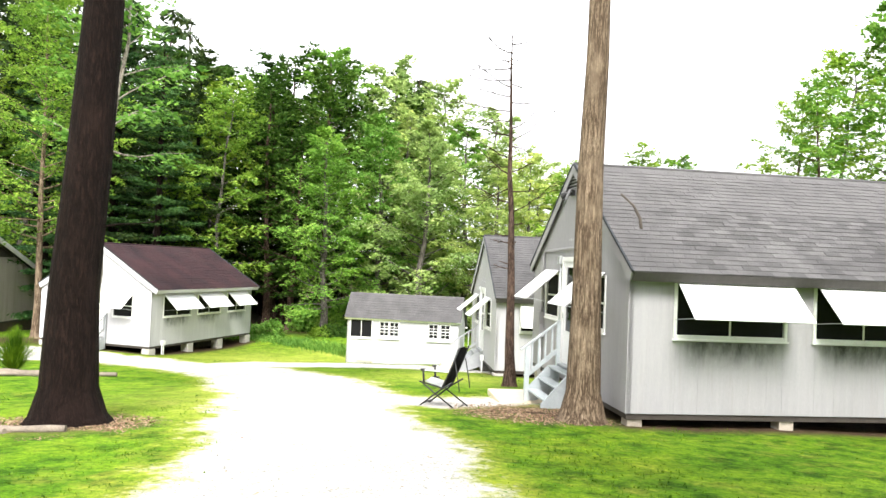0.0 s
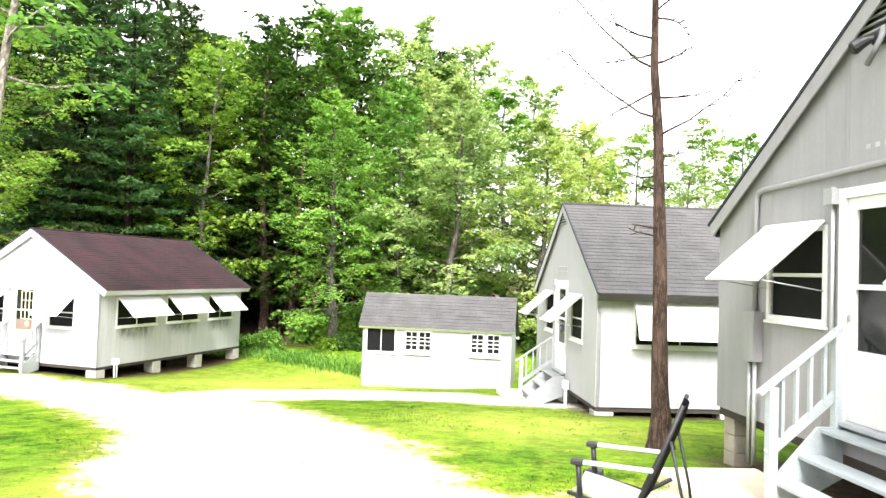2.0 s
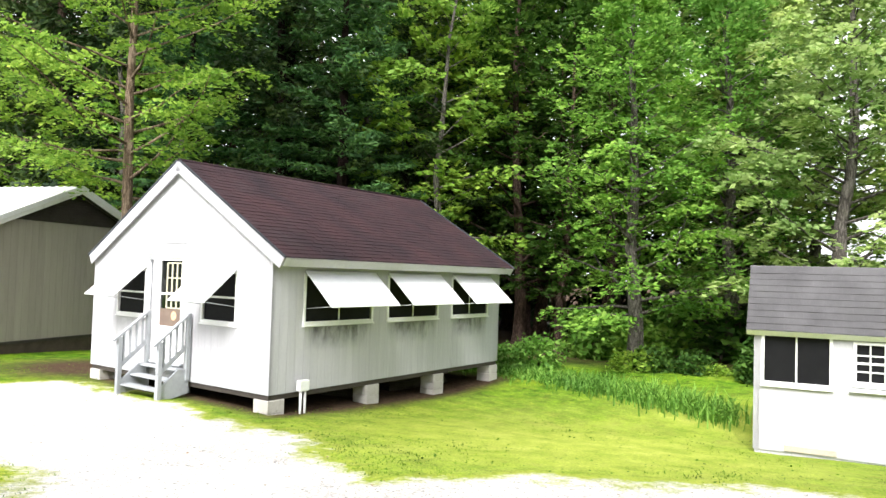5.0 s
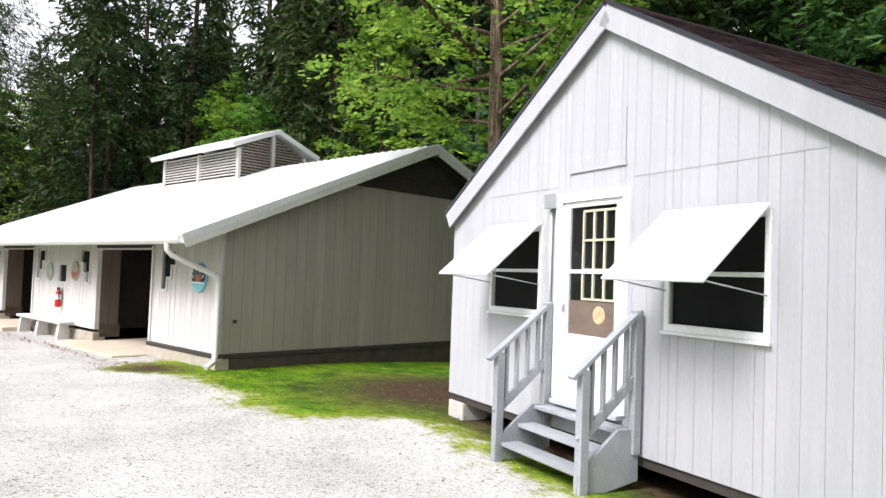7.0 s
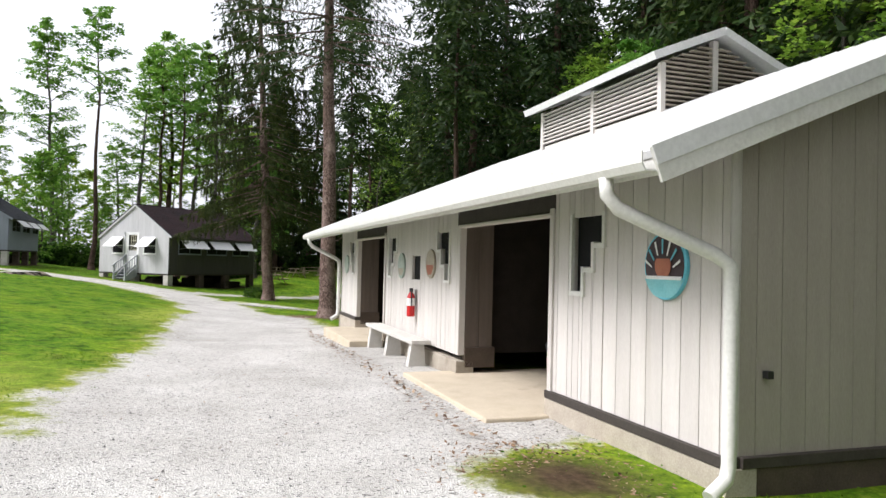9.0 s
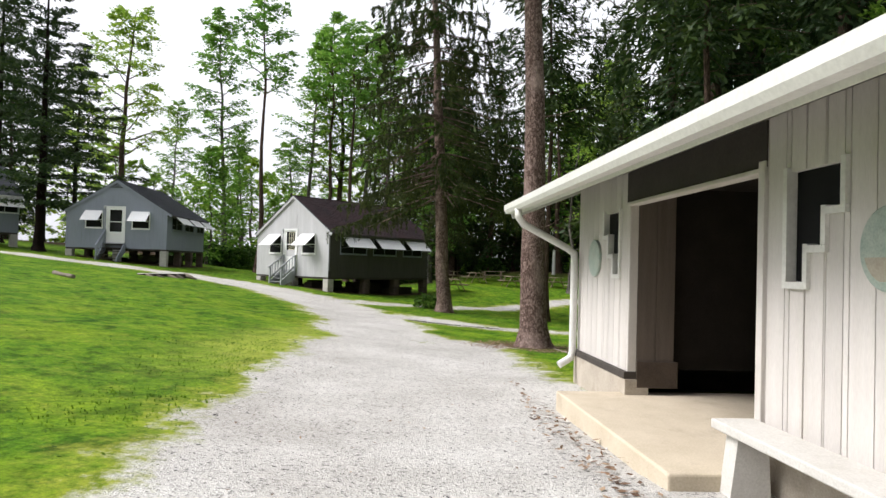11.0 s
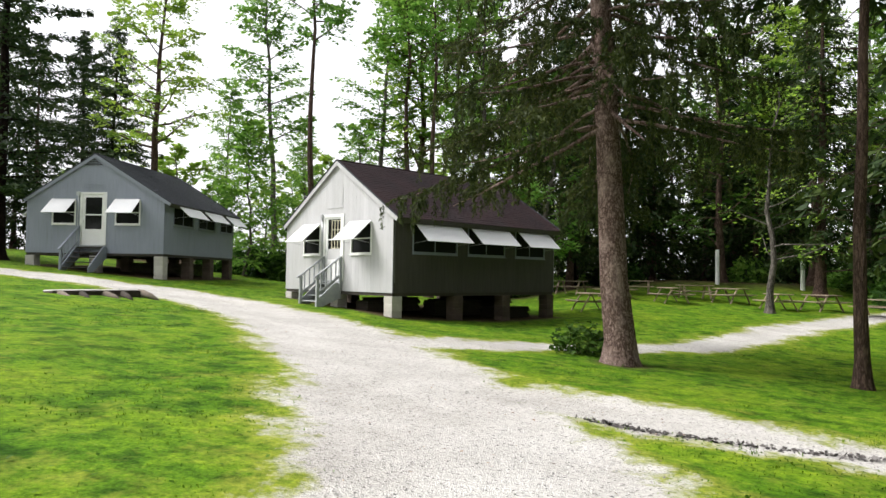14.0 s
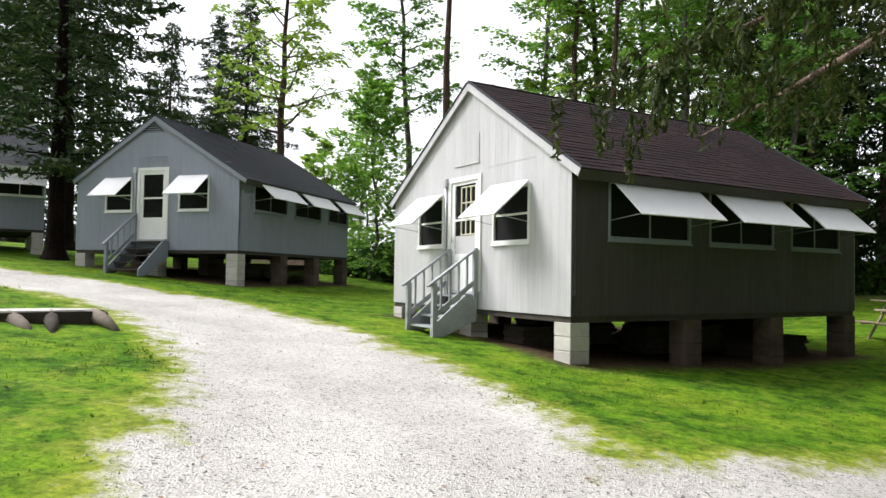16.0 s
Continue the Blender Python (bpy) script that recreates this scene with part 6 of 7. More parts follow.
RNG = np.random.default_rng(5)
WORDS["bare_ash"] = "half-bare ash with pale branches in the woods"
WORDS["big_spruce"] = "large dark spruce at the edge of the lawn"
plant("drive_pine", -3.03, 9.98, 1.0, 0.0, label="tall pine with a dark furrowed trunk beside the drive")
plant("cabin_oak", 4.32, 12.62, 1.0, 1.0, label="tan flaking tree trunk standing against the grey cabin")
plant("dead_spruce", 3.25, 19.3, 1.0, 0.0, tilt=0.0, label="thin dead spruce with bare broken twigs")
# Two oaks out of view, added to keep direct sun off the grey cabin.
plant("oak_open", 6.5, -2.5, 1.0, label="unseen oak added to shade the grey cabin's side wall")
plant("oak_open", 13.0, -1.0, 1.0, label="unseen oak added to shade the lawn beside the grey cabin")
plant("pale_birch", -10.8, 23.2, 1.0, 0.0, label="pale leaning birch trunk beside the drive")
plant("big_spruce", -45.85, 29.22, 1.0, 0.5, label="large spruce with a rough brown trunk beside the gravel")
plant("weeping_spruce", -59.45, 26.75, 1.0, 0.0, label="weeping spruce with long hanging branches beside the cabin")
plant("thin_spruce", -58.5, 31.05, 1.0, label="thin spruce trunk on the lawn")
plant("thin_spruce", -53.4, 36.0, 1.3, label="slender spruce near the footpath")
plant("spruce", -66.5, 38.0, 1.35)
plant("spruce", -60.5, 38.5, 1.25)
plant("bare_ash", -77.6, 34.95, 1.0, 0.7, label="half-bare ash with crooked pale branches")
plant("hemlock", -72.6, 0.9, 1.0, 1.3, label="dark spreading hemlock beside the grey cabin")
plant("pine_high", -79.0, -6.0, 1.0, 2.3, label="tall pine with a bare trunk behind the cabins")
plant("poplar_bare", -80.4, 12.5, 1.05, label="very tall bare-trunked poplar behind the cabins")
plant("poplar_slim", -90.1, 6.6, 1.15, label="tall slim poplar against the pale sky")
plant("oak_open", -93.8, -4.5, 1.3, label="tall open oak with yellow-green leaves against the sky")
plant("spruce", -98.0, 23.6, 1.05)
plant("pine_high", -94.5, 26.8, 1.0)
plant("sapling", -84.4, 7.3, 1.62, label="young green tree between the two cabins")
plant("shade_maple", -20.2, 34.75, 0.95, 0.4, label="leafy tree rising between the white cabin and the wash house")
plant("hemlock", -21.0, 43.5, 1.15, label="dark hemlock behind the wash house")
plant("hemlock", -17.0, 46.0, 1.0, label="dark hemlock behind the white cabin")
plant("poplar_bare", -84.0, 18.5, 1.0)
plant("poplar_slim", -86.5, 21.0, 1.1)
plant("poplar_bare", -88.0, 16.0, 1.1)
plant("maple", -84.5, 25.0, 0.9)
for x, y, k, s in ((-37, 46, "spruce", 1.45), (-43, 44.5, "spruce", 1.5), (-46, 47, "spruce", 1.4), (-52, 45, "spruce", 1.4), (-58, 42.5, "spruce", 1.45), (-64, 41.5, "spruce", 1.4),
                   (-69, 44, "beech_dark", 1.1), (-31, 45, "ash_yellow", 1.3),
                   (-35.5, 43.2, "ash_yellow", 0.95), (-44.6, 41.0, "maple", 0.8), (-49.5, 41.5, "ash_yellow", 0.85), (-53.5, 43.5, "ash_yellow", 1.0), (-80, 44, "spruce", 1.1), (-86, 40, "spruce", 1.0), (-91, 36, "beech_dark", 1.0), (-94, 30, "spruce", 1.1),
                   (5.6, 50, "ash_pale", 0.95), (23.5, 52, "oak_open", 1.0), (7.0, 42, "ash_yellow", 0.7)):
    plant(k, x, y, s)


for x, y, k, s in ((-90, 14.3, "poplar_slim", 1.1), (-91.2, 16.4, "oak_open", 1.2), (-91, 18.6, "poplar_slim", 1.2), (-92.5, 20.8, "ash_yellow", 1.15), (-96, 9.5, "maple_full", 0.55),
                   (-97, 5.0, "maple_full", 0.5), (-95, 0.5, "maple_full", 0.5)):
    plant(k, x, y, s)
for k in range(16):
    plant("far_maple", -128 - 8 * RNG.random(), -40 + 4.6 * k, 0.9 + 0.4 * RNG.random(), sink=2.0)
for x, y, s in ((-90, -17, 0.8), (-97, -23, 0.9), (-88, -22, 0.85), (-98, -19.5, 0.75), (-93, -27, 0.9)):
    plant("spruce_plain", x, y, s)


RNG = np.random.default_rng(9)


# ---- undergrowth, grass and loose stones ----
def bush_mesh(r, n, mat, size=0.09):
    c = unit(RNG.normal(size=(n, 3))) * (r * RNG.uniform(0.35, 1.0, n) ** 0.6)[:, None] * (1, 1, 0.8)
    c += RNG.normal(size=(n, 3)) * r * 0.12
    c[:, 2] = np.abs(c[:, 2] + r * 0.45)
    bm = bmesh.new()
    for k in range(7):
        limb(bm, (0.06 * math.cos(k * 0.9), 0.06 * math.sin(k * 0.9), -0.05), (math.cos(k * 0.9) * 0.6, math.sin(k * 0.9) * 0.6, 1), r * 1.1, 0.02, 0.3, 3, 3)
    return finish(bm, "stems", BARK_BROWN), quads("foliage", leaves(c, size * RNG.uniform(0.6, 1.4, n), 0.5, four=False), mat)


BUSHES = [bush_mesh(0.9, 1200, LEAF, 0.09), bush_mesh(1.2, 1500, LEAF, 0.11), bush_mesh(0.8, 1000, LEAF_YELLOW, 0.09), bush_mesh(1.1, 1000, LEAF_DARK, 0.12)]


def put_bush(i, x, y, s, label):
    b = thing("bush", Matrix.LocRotScale((x, y, ground_z(x, y) - 0.1), Euler((0, 0, RNG.random() * 6.28)), (s, s, s * RNG.uniform(0.7, 1.1))), label, "bush", "undergrowth")
    for name, data in zip(("stems", "foliage"), BUSHES[i]):
        share(name, data, b, Matrix())


for k in range(22):
    x = -13 + 22 * RNG.random()
    put_bush((0, 3, 2, 3)[k % 4], x, 40.4 + 1.2 * RNG.random() + 0.02 * x * x * (x > 0), 0.5 + 0.45 * RNG.random(), "leafy green bush at the edge of the woods")
for k in range(34):
    put_bush((3, 1, 3, 0)[k % 4], -98 + 46 * RNG.random(), 42 + 3 * RNG.random(), 0.8 + 0.7 * RNG.random(), "dark leafy bush under the trees")
for k in range(20):
    put_bush((3, 0)[k % 2], -92 - 6 * RNG.random(), 14 + 26 * RNG.random(), 0.8 + 0.7 * RNG.random(), "dark leafy bush beyond the picnic lawn")
for k in range(26):
    put_bush((3, 0, 1)[k % 3], -30 + 40 * RNG.random(), 43.5 + 4 * RNG.random(), 1.2 + 0.8 * RNG.random(), "leafy undergrowth in the shade of the woods")
for x, y, s in ((-86, 8.2, 1.6), (-85, 9.8, 1.3), (-87, 6.5, 1.5), (-88, 10.5, 1.7), (-86.5, 4.5, 1.4), (-90, 12.5, 1.8), (-91, 15.0, 1.7)):
    put_bush(3, x, y, s, "dark leafy shrub between the two cabins")
put_bush(3, -61.0, 26.1, 0.7, "dark broad-leaved bush at the foot of the spruce")
put_bush(0, 2.4, 34.2, 0.8, "green bush beside the white shed")
put_bush(1, 3.2, 35.4, 1.0, "green bush behind the white shed")
put_bush(0, 2.2, 32.0, 0.6, "low green bush between shed and cabin")


def tuft_grass():
    """A clump of tall ornamental grass."""
    n = 900
    az = RNG.random(n) * 6.283
    out = np.abs(RNG.normal(size=n)) * 0.5 + 0.05
    segs = []
    for k in range(3):
        f0, f1 = k / 3, (k + 1) / 3
        a = np.stack([np.cos(az) * out * f0, np.sin(az) * out * f0, 1.25 * f0 - 0.9 * out * f0 * f0], 1)
        b = np.stack([np.cos(az) * out * f1, np.sin(az) * out * f1, 1.25 * f1 - 0.9 * out * f1 * f1], 1)
        s = np.stack([-np.sin(az), np.cos(az), np.zeros(n)], 1) * 0.008
        segs.append(np.stack([a - s * (1 - f0), a + s * (1 - f0), b + s * (1.02 - f1), b - s * (1.02 - f1)], 1))
    ob = new("ornamental_grass", quads("ornamental_grass", np.concatenate(segs), GRASS))
    ob.matrix_basis = Matrix.Translation((-10.4, 19.3, ground_z(-10.4, 19.3))) @ Matrix.Diagonal((1.3, 1.3, 1.15, 1))
    tagged(ob, "large clump of tall green ornamental grass", "grass clump")


tuft_grass()


def tall_weeds():
    """A strip of knee-high weeds between the lawn and the woods, thicker beside the shed."""
    n = 4200
    f = RNG.random(n)
    x = -13.5 + 9.0 * f + RNG.normal(size=n) * 0.25
    y = 40.2 - 3.9 * f ** 1.6 + RNG.normal(size=n) * 0.45
    thick = RNG.random(n) < 0.35 + 0.65 * f
    x, y, f = x[thick], y[thick], f[thick]
    n = len(x)
    z = np.array([ground_z(a, b) for a, b in zip(x, y)]) - 0.03
    az, h = RNG.random(n) * 6.283, (0.12 + 0.32 * f) * RNG.uniform(0.6, 1.3, n)
    foot = np.stack([x, y, z], 1)
    mid = foot + np.stack([np.cos(az) * h * 0.12, np.sin(az) * h * 0.12, h * 0.6], 1)
    tip = foot + np.stack([np.cos(az) * h * 0.45, np.sin(az) * h * 0.45, h], 1)
    w = np.stack([-np.sin(az), np.cos(az), np.zeros(n)], 1) * 0.016
    blades = np.stack([foot - w, foot + w, mid + w, mid - w], 1)
    points = np.stack([mid - w, mid + w, tip + w * 0.1, tip - w * 0.1], 1)
    ob = new("tall_weeds", quads("tall_weeds", np.concatenate([blades, points, leaves(mid, 0.045 * RNG.uniform(0.6, 1.4, n), 0.6, 0.6)]), LEAF))
    tagged(ob, "knee-high green weeds along the edge of the woods", "weeds", kind="stuff")


tall_weeds()
HOUSES = [(a_m, 6.1, 8.0), (b_m, 6.1, 8.0), (c_m, 6.1, 8.0), (e_m, 6.1, 8.0), (f_m, 6.1, 7.4), (D_M, 16.9, 10.8), (S_M, SW, SD)]


def outside(x, y):
    ok = np.ones(len(x), bool)
    for m, w, d in HOUSES:
        i = m.inverted()
        lx, ly = i[0][0] * x + i[0][1] * y + i[0][3], i[1][0] * x + i[1][1] * y + i[1][3]
        ok &= ~((lx > 0.1) & (lx < w - 0.1) & (ly > 0.1) & (ly < d - 0.1))
    return ok


def scatter(n, reach, edge):
    x, y = RNG.uniform(-82, 12, n), RNG.uniform(-2, 44, n)
    d = gravel_depth(x, y)
    keep = (d < edge) & (d > -reach) & outside(x, y) & (RNG.random(n) < np.exp((d + 0.6) / (reach * 0.55))) & (RNG.random(n) < np.clip((0.35 - d) / 0.7, 0.0, 1.0) ** 1.5)
    return x[keep], y[keep]


def grass_blades():
    x, y = scatter(300000, 6.5, 0.3)
    n = len(x)
    z = np.array([ground_z(a, b) for a, b in zip(x, y)])
    rough = np.array([0.75 + 0.7 * noise.noise(Vector((a * 0.6, b * 0.6, 5))) for a, b in zip(x, y)])
    base = np.stack([x, y, z - 0.01], 1)
    out = []
    for k in range(2):
        az = RNG.random(n) * 6.283
        h = RNG.uniform(0.02, 0.042, n) * np.clip(rough, 0.4, 1.6)
        tip = np.stack([np.cos(az) * h * 0.55, np.sin(az) * h * 0.55, h], 1)
        s = np.stack([-np.sin(az), np.cos(az), np.zeros(n)], 1) * 0.007
        p = base + RNG.normal(size=(n, 3)) * (0.035, 0.035, 0)
        out.append(np.stack([p - s * 1.2, p + s * 1.2, p + tip], 1))
    ob = new("grass", quads("grass", np.concatenate(out), GRASS))
    tagged(ob, "short bright green lawn grass", "grass", kind="stuff")
    x, y = scatter(48000, 6.0, -0.05)
    z = np.array([ground_z(a, b) for a, b in zip(x, y)])
    c = np.stack([x, y, z + 0.025 + 0.02 * RNG.random(len(x))], 1)
    ob = new("clover", quads("clover", leaves(c, 0.02 * RNG.uniform(0.6, 1.4, len(x)), 0.8, 0.8, 0.0), GRASS))
    tagged(ob, "low clover and plantain leaves in the lawn", "weeds", kind="stuff")


grass_blades()


def flakes(name, x, y, size, mat, label, category, lift=0.012, flat=0.85, narrow=0.5):
    z = np.array([ground_z(a, b) for a, b in zip(x, y)])
    c = np.stack([x, y, z + lift], 1)
    ob = new(name, quads(name, leaves(c, size * RNG.uniform(0.5, 1.5, len(x)), flat, narrow, 0.0), mat))
    return tagged(ob, label, category, kind="stuff")


def pebbles():
    x, y = RNG.uniform(-70, 5, 90000), RNG.uniform(-2, 31, 90000)
    d = gravel_depth(x, y)
    keep = (d > -0.25) & outside(x, y) & (RNG.random(len(x)) < np.where(d < 0.5, 0.8, 0.35))
    x, y = x[keep][:12000], y[keep][:12000]
    verts, faces = [], []
    for a, b in zip(x, y):
        r, z, k = 0.009 + 0.014 * RNG.random() ** 3, ground_z(a, b) - 0.03, len(verts)
        t = RNG.random() * 6
        for i in range(4):
            verts.append((a + r * math.cos(t + i * 1.57) * RNG.uniform(0.7, 1.2), b + r * math.sin(t + i * 1.57) * RNG.uniform(0.7, 1.2), z - r * 0.2))
        verts += [(a + r * RNG.uniform(-0.3, 0.3), b + r * RNG.uniform(-0.3, 0.3), z + r * RNG.uniform(0.5, 0.9))]
        faces += [(k, k + 1, k + 4), (k + 1, k + 2, k + 4), (k + 2, k + 3, k + 4), (k + 3, k, k + 4)]
    tagged(link_mesh("pebbles", verts, faces, PEBBLE), "loose pale and dark gravel stones on the drive", "gravel", kind="stuff")


def island_colours(name, stops, rough=0.9):
    m, t, b = material(name, rough)
    geo = t.nodes.new("ShaderNodeNewGeometry")
    t.links.new(ramp(t, geo.outputs["Random Per Island"], stops), b.inputs["Base Color"])
    return m


PEBBLE = island_colours("loose_gravel", [(0.0, (0.10, 0.09, 0.085)), (0.3, (0.30, 0.29, 0.28)), (1.0, (0.6, 0.59, 0.57))])
LITTER = island_colours("dead_leaves", [(0.0, (0.07, 0.04, 0.025)), (0.5, (0.19, 0.11, 0.06)), (1.0, (0.36, 0.26, 0.17))])
pebbles()


def stone_line(points, n, label):
    """Dark stones and leaves that rain has washed into a line."""
    at = np.linspace(0, 1, n) * (len(points) - 1)
    k = np.minimum(at.astype(int), len(points) - 2)
    p = np.array(points)
    xy = p[k] + (p[k + 1] - p[k]) * (at - k)[:, None] + RNG.normal(size=(n, 2)) * 0.07
    flakes("leaf_litter", xy[:, 0], xy[:, 1], 0.03, WET_STONE, label, "litter", -0.012, 0.6, 0.7)


STONES = ((-52.75, 25.7), (-52.4, 26.5), (-52.2, 27.4), (-52.1, 28.8))
WET_STONE = island_colours("wet_dark_stones", [(0.0, (0.03, 0.027, 0.025)), (0.6, (0.09, 0.08, 0.075)), (1.0, (0.22, 0.21, 0.20))])


def litter_ring(cx, cy, r, n, label):
    a, d = RNG.random(n) * 6.283, r * np.sqrt(RNG.uniform(0.02, 1, n)) * RNG.uniform(0.7, 1.15, n)
    x, y = cx + np.cos(a) * d, cy + np.sin(a) * d
    keep = outside(x, y)
    flakes("leaf_litter", x[keep], y[keep], 0.022, LITTER, label, "litter", 0.01, 0.8, 0.45)


stone_line(STONES, 420, "dark stones and leaves washed into a line on the gravel")
litter_ring(-3.0, 9.75, 1.25, 4500, "reddish bark mulch and dead leaves round the pine")
litter_ring(3.6, 13.4, 1.5, 5500, "dead leaves and bark chips round the tan tree")
litter_ring(-45.9, 29.1, 1.5, 4500, "brown needles and bark round the spruce")
litter_ring(-24.3, 29.7, 1.0, 900, "dead leaves below the wash house corner")
x, y = RNG.uniform(-40, -25, 5000), RNG.uniform(28.2, 30.6, 5000)
edge = (np.abs((y - (29.1 + (x + 40) * 0.1027)) + 1.1) < 0.28 * RNG.random(5000)) & outside(x, y)
flakes("leaf_litter", x[edge], y[edge], 0.035, LITTER, "dry leaves blown along the concrete slab", "litter", 0.0)
x, y = RNG.uniform(-66, 4, 16000), RNG.uniform(0, 31, 16000)
on = (gravel_depth(x, y) > -0.3) & (RNG.random(16000) < 0.6)
flakes("leaf_litter", x[on], y[on], 0.02, LITTER, "scattered dead leaves on the gravel drive", "litter", -0.01)


# ---- loose things ----
def folding_chair(m):
    c = thing("folding_chair", m, "black folding camp chair standing on the gravel", "chair")

    def sling(name, prof, half, mat, label=""):
        bm = bmesh.new()
        rows = [[bm.verts.new((x, y - 0.05 * (1 - (x / half) ** 2) * (name == "backrest"), z - 0.03 * (1 - (x / half) ** 2) * (name == "seat"))) for x in (-half, -half / 2, 0, half / 2, half)] for y, z in prof]
        for p, q in zip(rows, rows[1:]):
            for k in range(4):
                bm.faces.new((p[k], p[k + 1], q[k + 1], q[k]))
        bmesh.ops.solidify(bm, geom=bm.faces, thickness=0.03)
        return part(name, bm, mat, c, label)

    # x across, y forward
    sling("backrest", [(-0.08, 0.40), (-0.15, 0.52), (-0.23, 0.72), (-0.32, 0.95), (-0.38, 1.14)], 0.25, BLACK_CLOTH)
    sling("headrest", [(-0.30, 0.98), (-0.36, 1.15)], 0.22, BLACK_CLOTH)
    sling("seat", [(0.34, 0.50), (0.2, 0.475), (0.05, 0.445), (-0.1, 0.41)], 0.26, GREY_CLOTH, "pale grey padded seat")
    for x in (-0.29, 0.29):
        rod("seat_rail", [(x, 0.36, 0.485), (x, -0.12, 0.40)], 0.016, BLACK, c)
        rod("back_rail", [(x * 0.92, -0.08, 0.38), (x * 0.92, -0.24, 0.74), (x * 0.9, -0.40, 1.16)], 0.016, BLACK, c)
        rod("front_leg", [(x, 0.38, 0.0), (x, -0.06, 0.36), (x, -0.3, 0.52)], 0.016, BLACK, c)
        rod("back_leg", [(x, -0.42, 0.0), (x, 0.1, 0.33), (x, 0.3, 0.47)], 0.016, BLACK, c)
        rod("back_stay", [(x, -0.33, 0.92), (x, -0.42, 0.5), (x, -0.44, 0.36)], 0.011, BLACK, c)
        rod("arm_post", [(x, 0.27, 0.47), (x, 0.29, 0.70)], 0.02, BLACK, c)
        box("armrest", (x - 0.03, -0.22, 0.695), (x + 0.03, 0.26, 0.718), GREY_CLOTH, c, "pale padded armrest", 0.008)
        box("arm_cap", (x - 0.035, 0.25, 0.685), (x + 0.035, 0.34, 0.725), BLACK, c, "", 0.01)
        box("foot", (x - 0.028, 0.34, 0.0), (x + 0.028, 0.42, 0.03), BLACK, c, "", 0.006)
    rod("cross_bar", [(-0.29, -0.36, 0.04), (0.29, -0.36, 0.04)], 0.012, BLACK, c)
    rod("cross_bar", [(-0.29, 0.3, 0.07), (0.29, 0.3, 0.07)], 0.012, BLACK, c)
    box("cup_holder", (0.30, 0.22, 0.42), (0.40, 0.34, 0.50), BLACK, c, "", 0.01)


folding_chair(pose(1.87, 13.97, ground_z(1.87, 13.97) - 0.03, 0, 0, 73))


def slab(name, m, w, d, label):
    box_ob = box(name, (0, 0, -0.1), (w, d, 0.045), PAVING, None, label, 0.015, m)
    return tagged(box_ob, label, "paving slab")


slab("concrete_slab", pose(2.7, 17.0, ground_z(3.2, 16.2), 0, 0, -80), 1.7, 1.2, "pale concrete slab at the foot of the steps")
slab("stone_slab", pose(0.75, 28.2, ground_z(1.3, 27.2), 0, 0, -81), 1.9, 1.1, "flat pale stone slab before the cabin steps")
slab("splash_block", D_M @ pose(16.75, -0.75, -0.36, 0, 0, 20), 0.3, 0.6, "tan concrete splash block below the downspout")


def log(a, b, r, label, mat=LOG):
    a, b = Vector(a), Vector(b)
    bm = bmesh.new()
    pts, n = [], 6
    for k in range(n + 1):
        pts.append(a.lerp(b, k / n) + Vector(RNG.normal(size=3) * r * 0.12))
    tube_rings(bm, pts, [r * RNG.uniform(0.85, 1.1) for _ in pts], 10)
    ob = part("log", bm, mat, None, label)
    for f in ob.data.polygons:
        f.use_smooth = len(f.vertices) == 4
    return tagged(ob, label, "log", "logs on the lawn")


def on_ground(x, y, h):
    return (x, y, ground_z(x, y) + h)


def old_stump(m):
    """A low, wide stump cut level, its roots running down into the grass."""
    t = thing("tree_stump", m, "low old stump with a pale flat top and dark spreading roots", "stump")
    outline = [(-1.35, 0.0), (-1.1, 0.32), (-0.5, 0.42), (0.15, 0.36), (0.7, 0.45), (1.15, 0.25), (1.25, -0.05), (0.8, -0.35), (0.0, -0.42), (-0.8, -0.36)]
    bm = bmesh.new()
    top = [bm.verts.new((x + RNG.normal() * 0.03, y + RNG.normal() * 0.03, 0.15 + RNG.normal() * 0.012)) for x, y in outline]
    low = [bm.verts.new((x * 1.08, y * 1.12, -0.12)) for x, y in outline]
    bm.faces.new(top)
    for i in range(len(top)):
        j = (i + 1) % len(top)
        bm.faces.new((low[i], low[j], top[j], top[i]))
    bmesh.ops.bevel(bm, geom=[e for e in bm.edges if all(v in top for v in e.verts)], offset=0.03, segments=2, affect="EDGES")
    part("body", bm, LOG_DARK, t)
    bm = bmesh.new()
    inner = [bm.verts.new((x * 0.93, y * 0.9, 0.172)) for x, y in outline]
    rim = [bm.verts.new((x * 0.96, y * 0.93, 0.14)) for x, y in outline]
    bm.faces.new(inner)
    for i in range(len(inner)):
        j = (i + 1) % len(inner)
        bm.faces.new((rim[i], rim[j], inner[j], inner[i]))
    part("cut_face", bm, LOG_PALE, t, "pale weathered cut wood")
    for k, (x, out) in enumerate(((-1.15, 0.5), (-0.62, 0.75), (-0.1, 0.62), (0.42, 0.8), (0.95, 0.55))):
        bm = bmesh.new()
        w = RNG.normal() * 0.12
        tube_rings(bm, [(x, 0.15, 0.06), (x + w * 0.4, 0.35, 0.06), (x + w, 0.4 + out * 0.5, 0.0), (x + 1.6 * w, 0.4 + out, -0.1)], [0.12, 0.11, 0.08, 0.04], 8)
        ob = part("root", bm, LOG_DARK if k % 2 else LOG, t, "grey bark-covered root")
        for f in ob.data.polygons:
            f.use_smooth = True


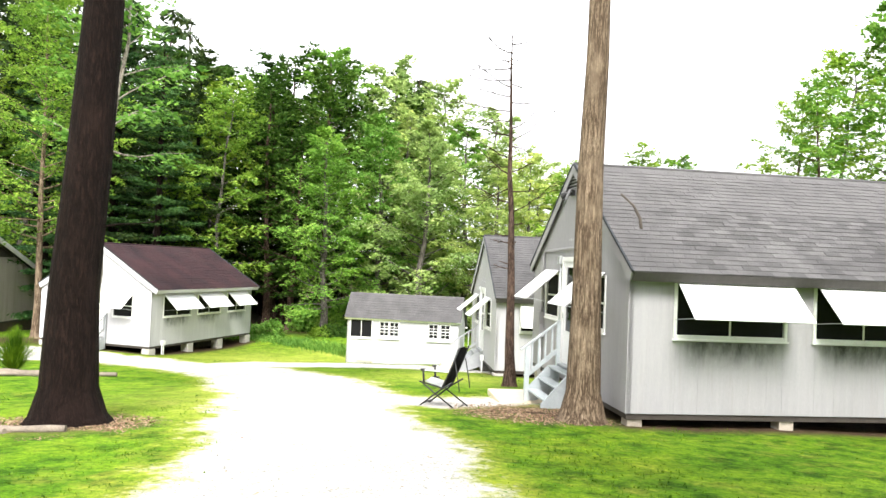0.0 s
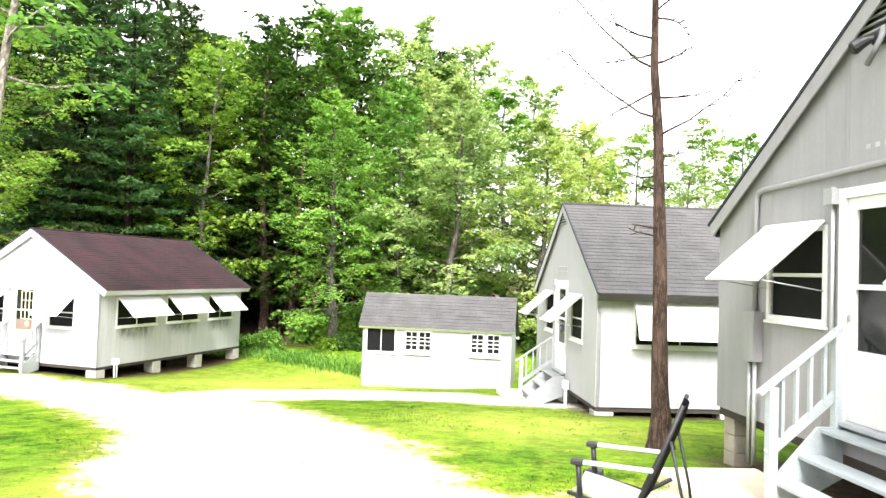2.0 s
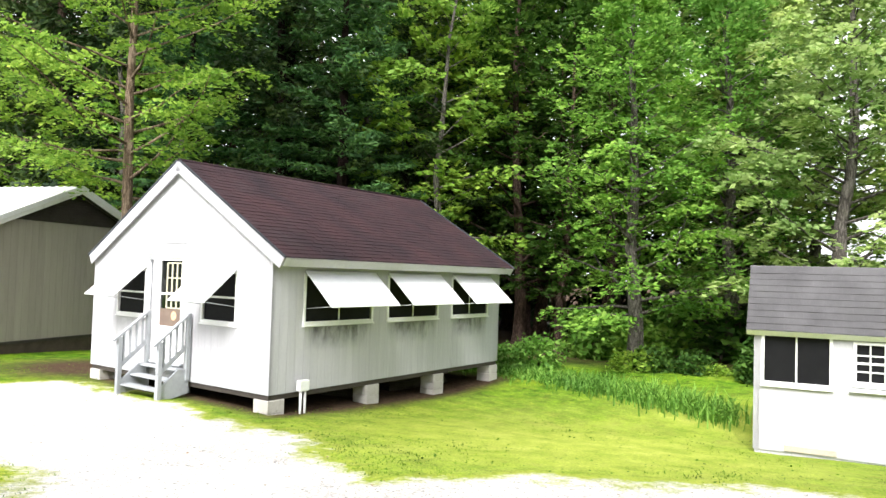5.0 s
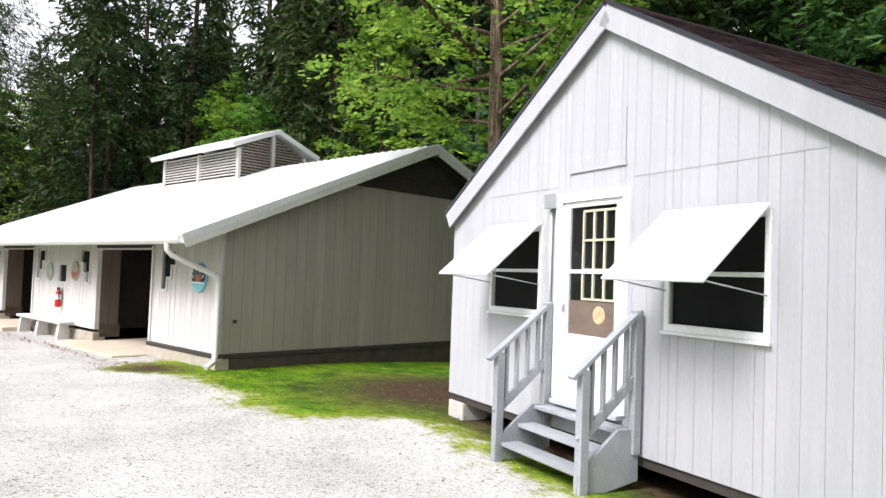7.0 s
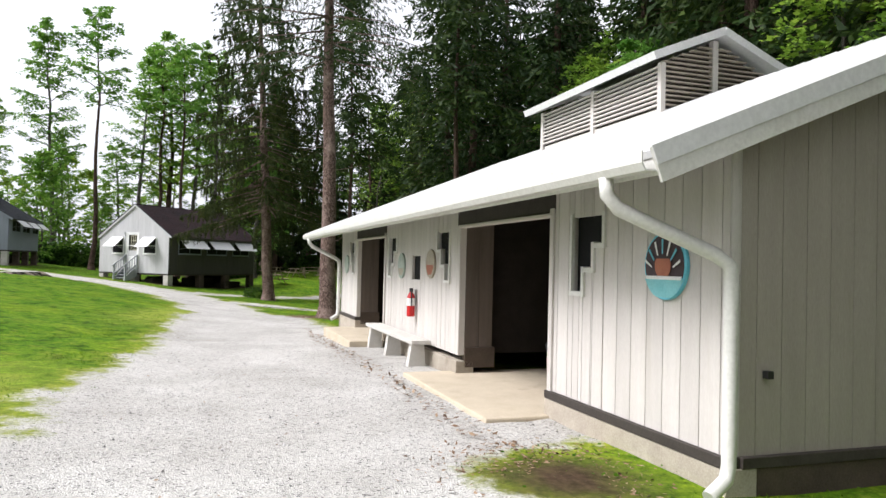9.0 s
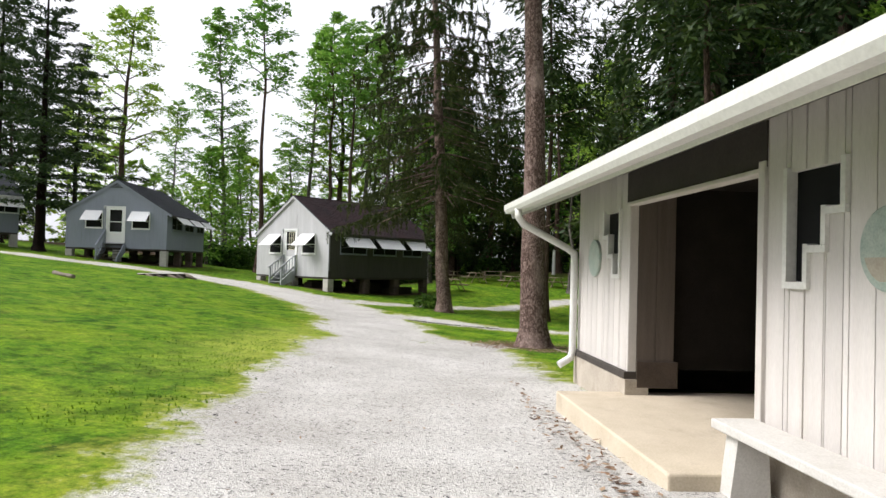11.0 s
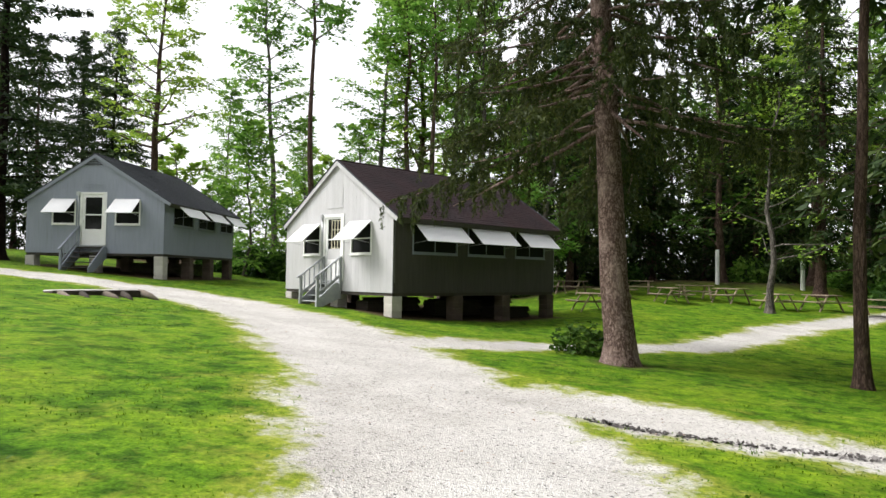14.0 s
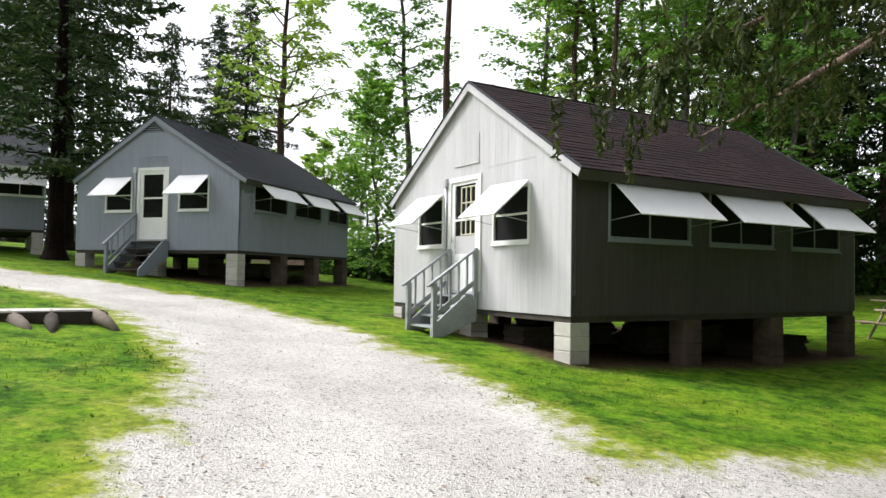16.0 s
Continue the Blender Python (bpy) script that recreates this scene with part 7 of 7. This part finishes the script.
LOG_DARK = rough_surface("dark_old_planks", (0.03, 0.025, 0.02), (0.07, 0.058, 0.046), 5.0, 0.9, stain=(0.015, 0.012, 0.01))
LOG_PALE = rough_surface("pale_cut_wood", (0.36, 0.34, 0.31), (0.50, 0.48, 0.44), 5.0, 0.9, (1, 1, 1), 50, 0.5, (0.2, 0.18, 0.15))
old_stump(pose(*on_ground(-61.1, 13.6, -0.03), 0, 0, -30))
log(on_ground(-54.2, 12.6, 0.05), on_ground(-53.4, 13.8, 0.05), 0.07, "fallen pale branch on the lawn")
log(on_ground(-53.0, 36.4, 0.1), on_ground(-50.5, 36.1, 0.1), 0.14, "old log lying beside the footpath")
log(on_ground(-45.9, 29.6, 0.0), on_ground(-44.6, 29.9, -0.02), 0.045, "bark-covered root beside the spruce")
log(on_ground(-11.0, 18.6, 0.08), on_ground(-8.2, 18.4, 0.06), 0.1, "weathered log under the ornamental grass")
log(on_ground(-10.6, 18.3, 0.06), on_ground(-7.2, 18.9, 0.05), 0.06, "thin fallen branch on the grass")
log(on_ground(-3.7, 8.95, 0.05), on_ground(-2.5, 9.1, 0.05), 0.05, "pale peeled branch on the bark mulch")
log(on_ground(-4.0, 9.1, 0.04), on_ground(-3.1, 8.8, 0.04), 0.035, "thin pale branch on the bark mulch")


def picnic_table(m):
    t = thing("picnic_table", m, "weathered wooden picnic table on the lawn", "table", "picnic tables")
    for k in range(5):
        box("top_plank", (-0.9, -0.36 + k * 0.146, 0.72), (0.9, -0.225 + k * 0.146, 0.76), TABLE_WOOD, t)
    for s in (-1, 1):
        for k in range(2):
            box("bench_plank", (-0.9, s * 0.72 - 0.13 + k * 0.135, 0.42), (0.9, s * 0.72 - 0.005 + k * 0.135, 0.46), TABLE_WOOD, t)
        for x in (-0.65, 0.65):
            bar("leg", (x, s * 0.22, 0.72), (x, s * 0.62, 0.0), (0.09, 0.04), TABLE_WOOD, t)
    for x in (-0.65, 0.65):
        bar("cross_beam", (x, -0.8, 0.40), (x, 0.8, 0.40), (0.09, 0.04), TABLE_WOOD, t)
    return t


first = picnic_table(pose(*on_ground(-81.6, 28.6, 0), 0, 0, 20))
for x, y, a in ((-85.7, 26.5, 60), (-80.5, 31.2, 15), (-83.0, 32.8, 100), (-81.8, 34.3, 30), (-79.3, 35.8, 5), (-79.6, 37.8, 20), (-84.5, 30.0, 80), (-77.8, 39.5, 45), (-74.6, 27.0, 15)):
    copy_thing(first, pose(*on_ground(x, y, 0), 0, 0, a))


def marker_post(x, y, band, h=1.6):
    p = thing("marker_post", pose(*on_ground(x, y, -0.1)), "white painted post with a coloured band on the lawn", "post", "marker posts")
    bm = bmesh.new()
    tube_rings(bm, [(0, 0, 0), (0, 0, h - 0.05), (0, 0, h)], [0.13, 0.12, 0.07], 12)
    part("pole", bm, TRIM, p)
    bm = bmesh.new()
    tube_rings(bm, [(0, 0, h * 0.68), (0, 0, h * 0.85)], [0.132, 0.132], 12)
    part("band", bm, band, p)


marker_post(-89.6, 35.4, TRIM, 2.2)
marker_post(-88.1, 39.8, FADED_GREEN, 1.85)
marker_post(-66.5, 41.0, TRIM)


def lumber_stack(m, n, w, label):
    t = thing("lumber_stack", m, label, "lumber", "stacks under the cabins")
    for k in range(n):
        box("plank", (0.02 * (k % 3), -w / 2 + 0.01 * (k % 2), 0.06 * k), (2.2 - 0.05 * (k % 4), w / 2, 0.055 + 0.06 * k), LOG_DARK, t)


# Added stacks stand in for dark clutter and shade under the floors.
for m, x, y, n, a in ((e_m, 3.9, 0.5, 6, 85), (e_m, 3.0, 1.5, 7, 92), (e_m, 4.5, 3.0, 9, 85), (e_m, 3.4, 4.2, 9, 88), (e_m, 2.9, 6.3, 13, 4), (e_m, 5.2, 5.3, 7, 95), (c_m, 3.4, 2.5, 4, 20), (c_m, 4.8, 4.6, 5, 85), (f_m, 3.0, 3.0, 8, 8), (f_m, 4.4, 4.2, 10, 80)):
    lumber_stack(m @ pose(x, y, front_ground(m, x, y) - 0.03, 0, 0, a), n, 0.7, "plank stack standing in for dark clutter and shade under the cabin")


def utility_stub(m, label):
    u = thing("utility_pipes", m, label, "pipes")
    for x in (-0.05, 0.06):
        rod("pipe", [(x, 0, -0.6), (x, 0, 0.02)], 0.025, TRIM, u)
    box("junction_box", (-0.12, -0.06, 0.0), (0.12, 0.05, 0.2), TRIM, u, "white junction box", 0.012)


utility_stub(c_m @ pose(6.2, 0.75, 0.02, 0, 0, 90), "white utility pipes and box on the cabin's corner")
utility_stub(b_m @ pose(4.0, -0.1, 0.02), "white utility pipes under the cabin wall")

# a fallen branch on the grey roof
roof_branch = rod("fallen_branch", [a_m @ Vector(p) for p in ((4.2, 0.54, 3.78), (4.6, 0.64, 3.52), (5.0, 0.6, 3.27), (5.3, 0.5, 3.06))], 0.03, LOG_DARK, None, "bare fallen branch lying on the grey roof")
tagged(roof_branch, "", "branch")
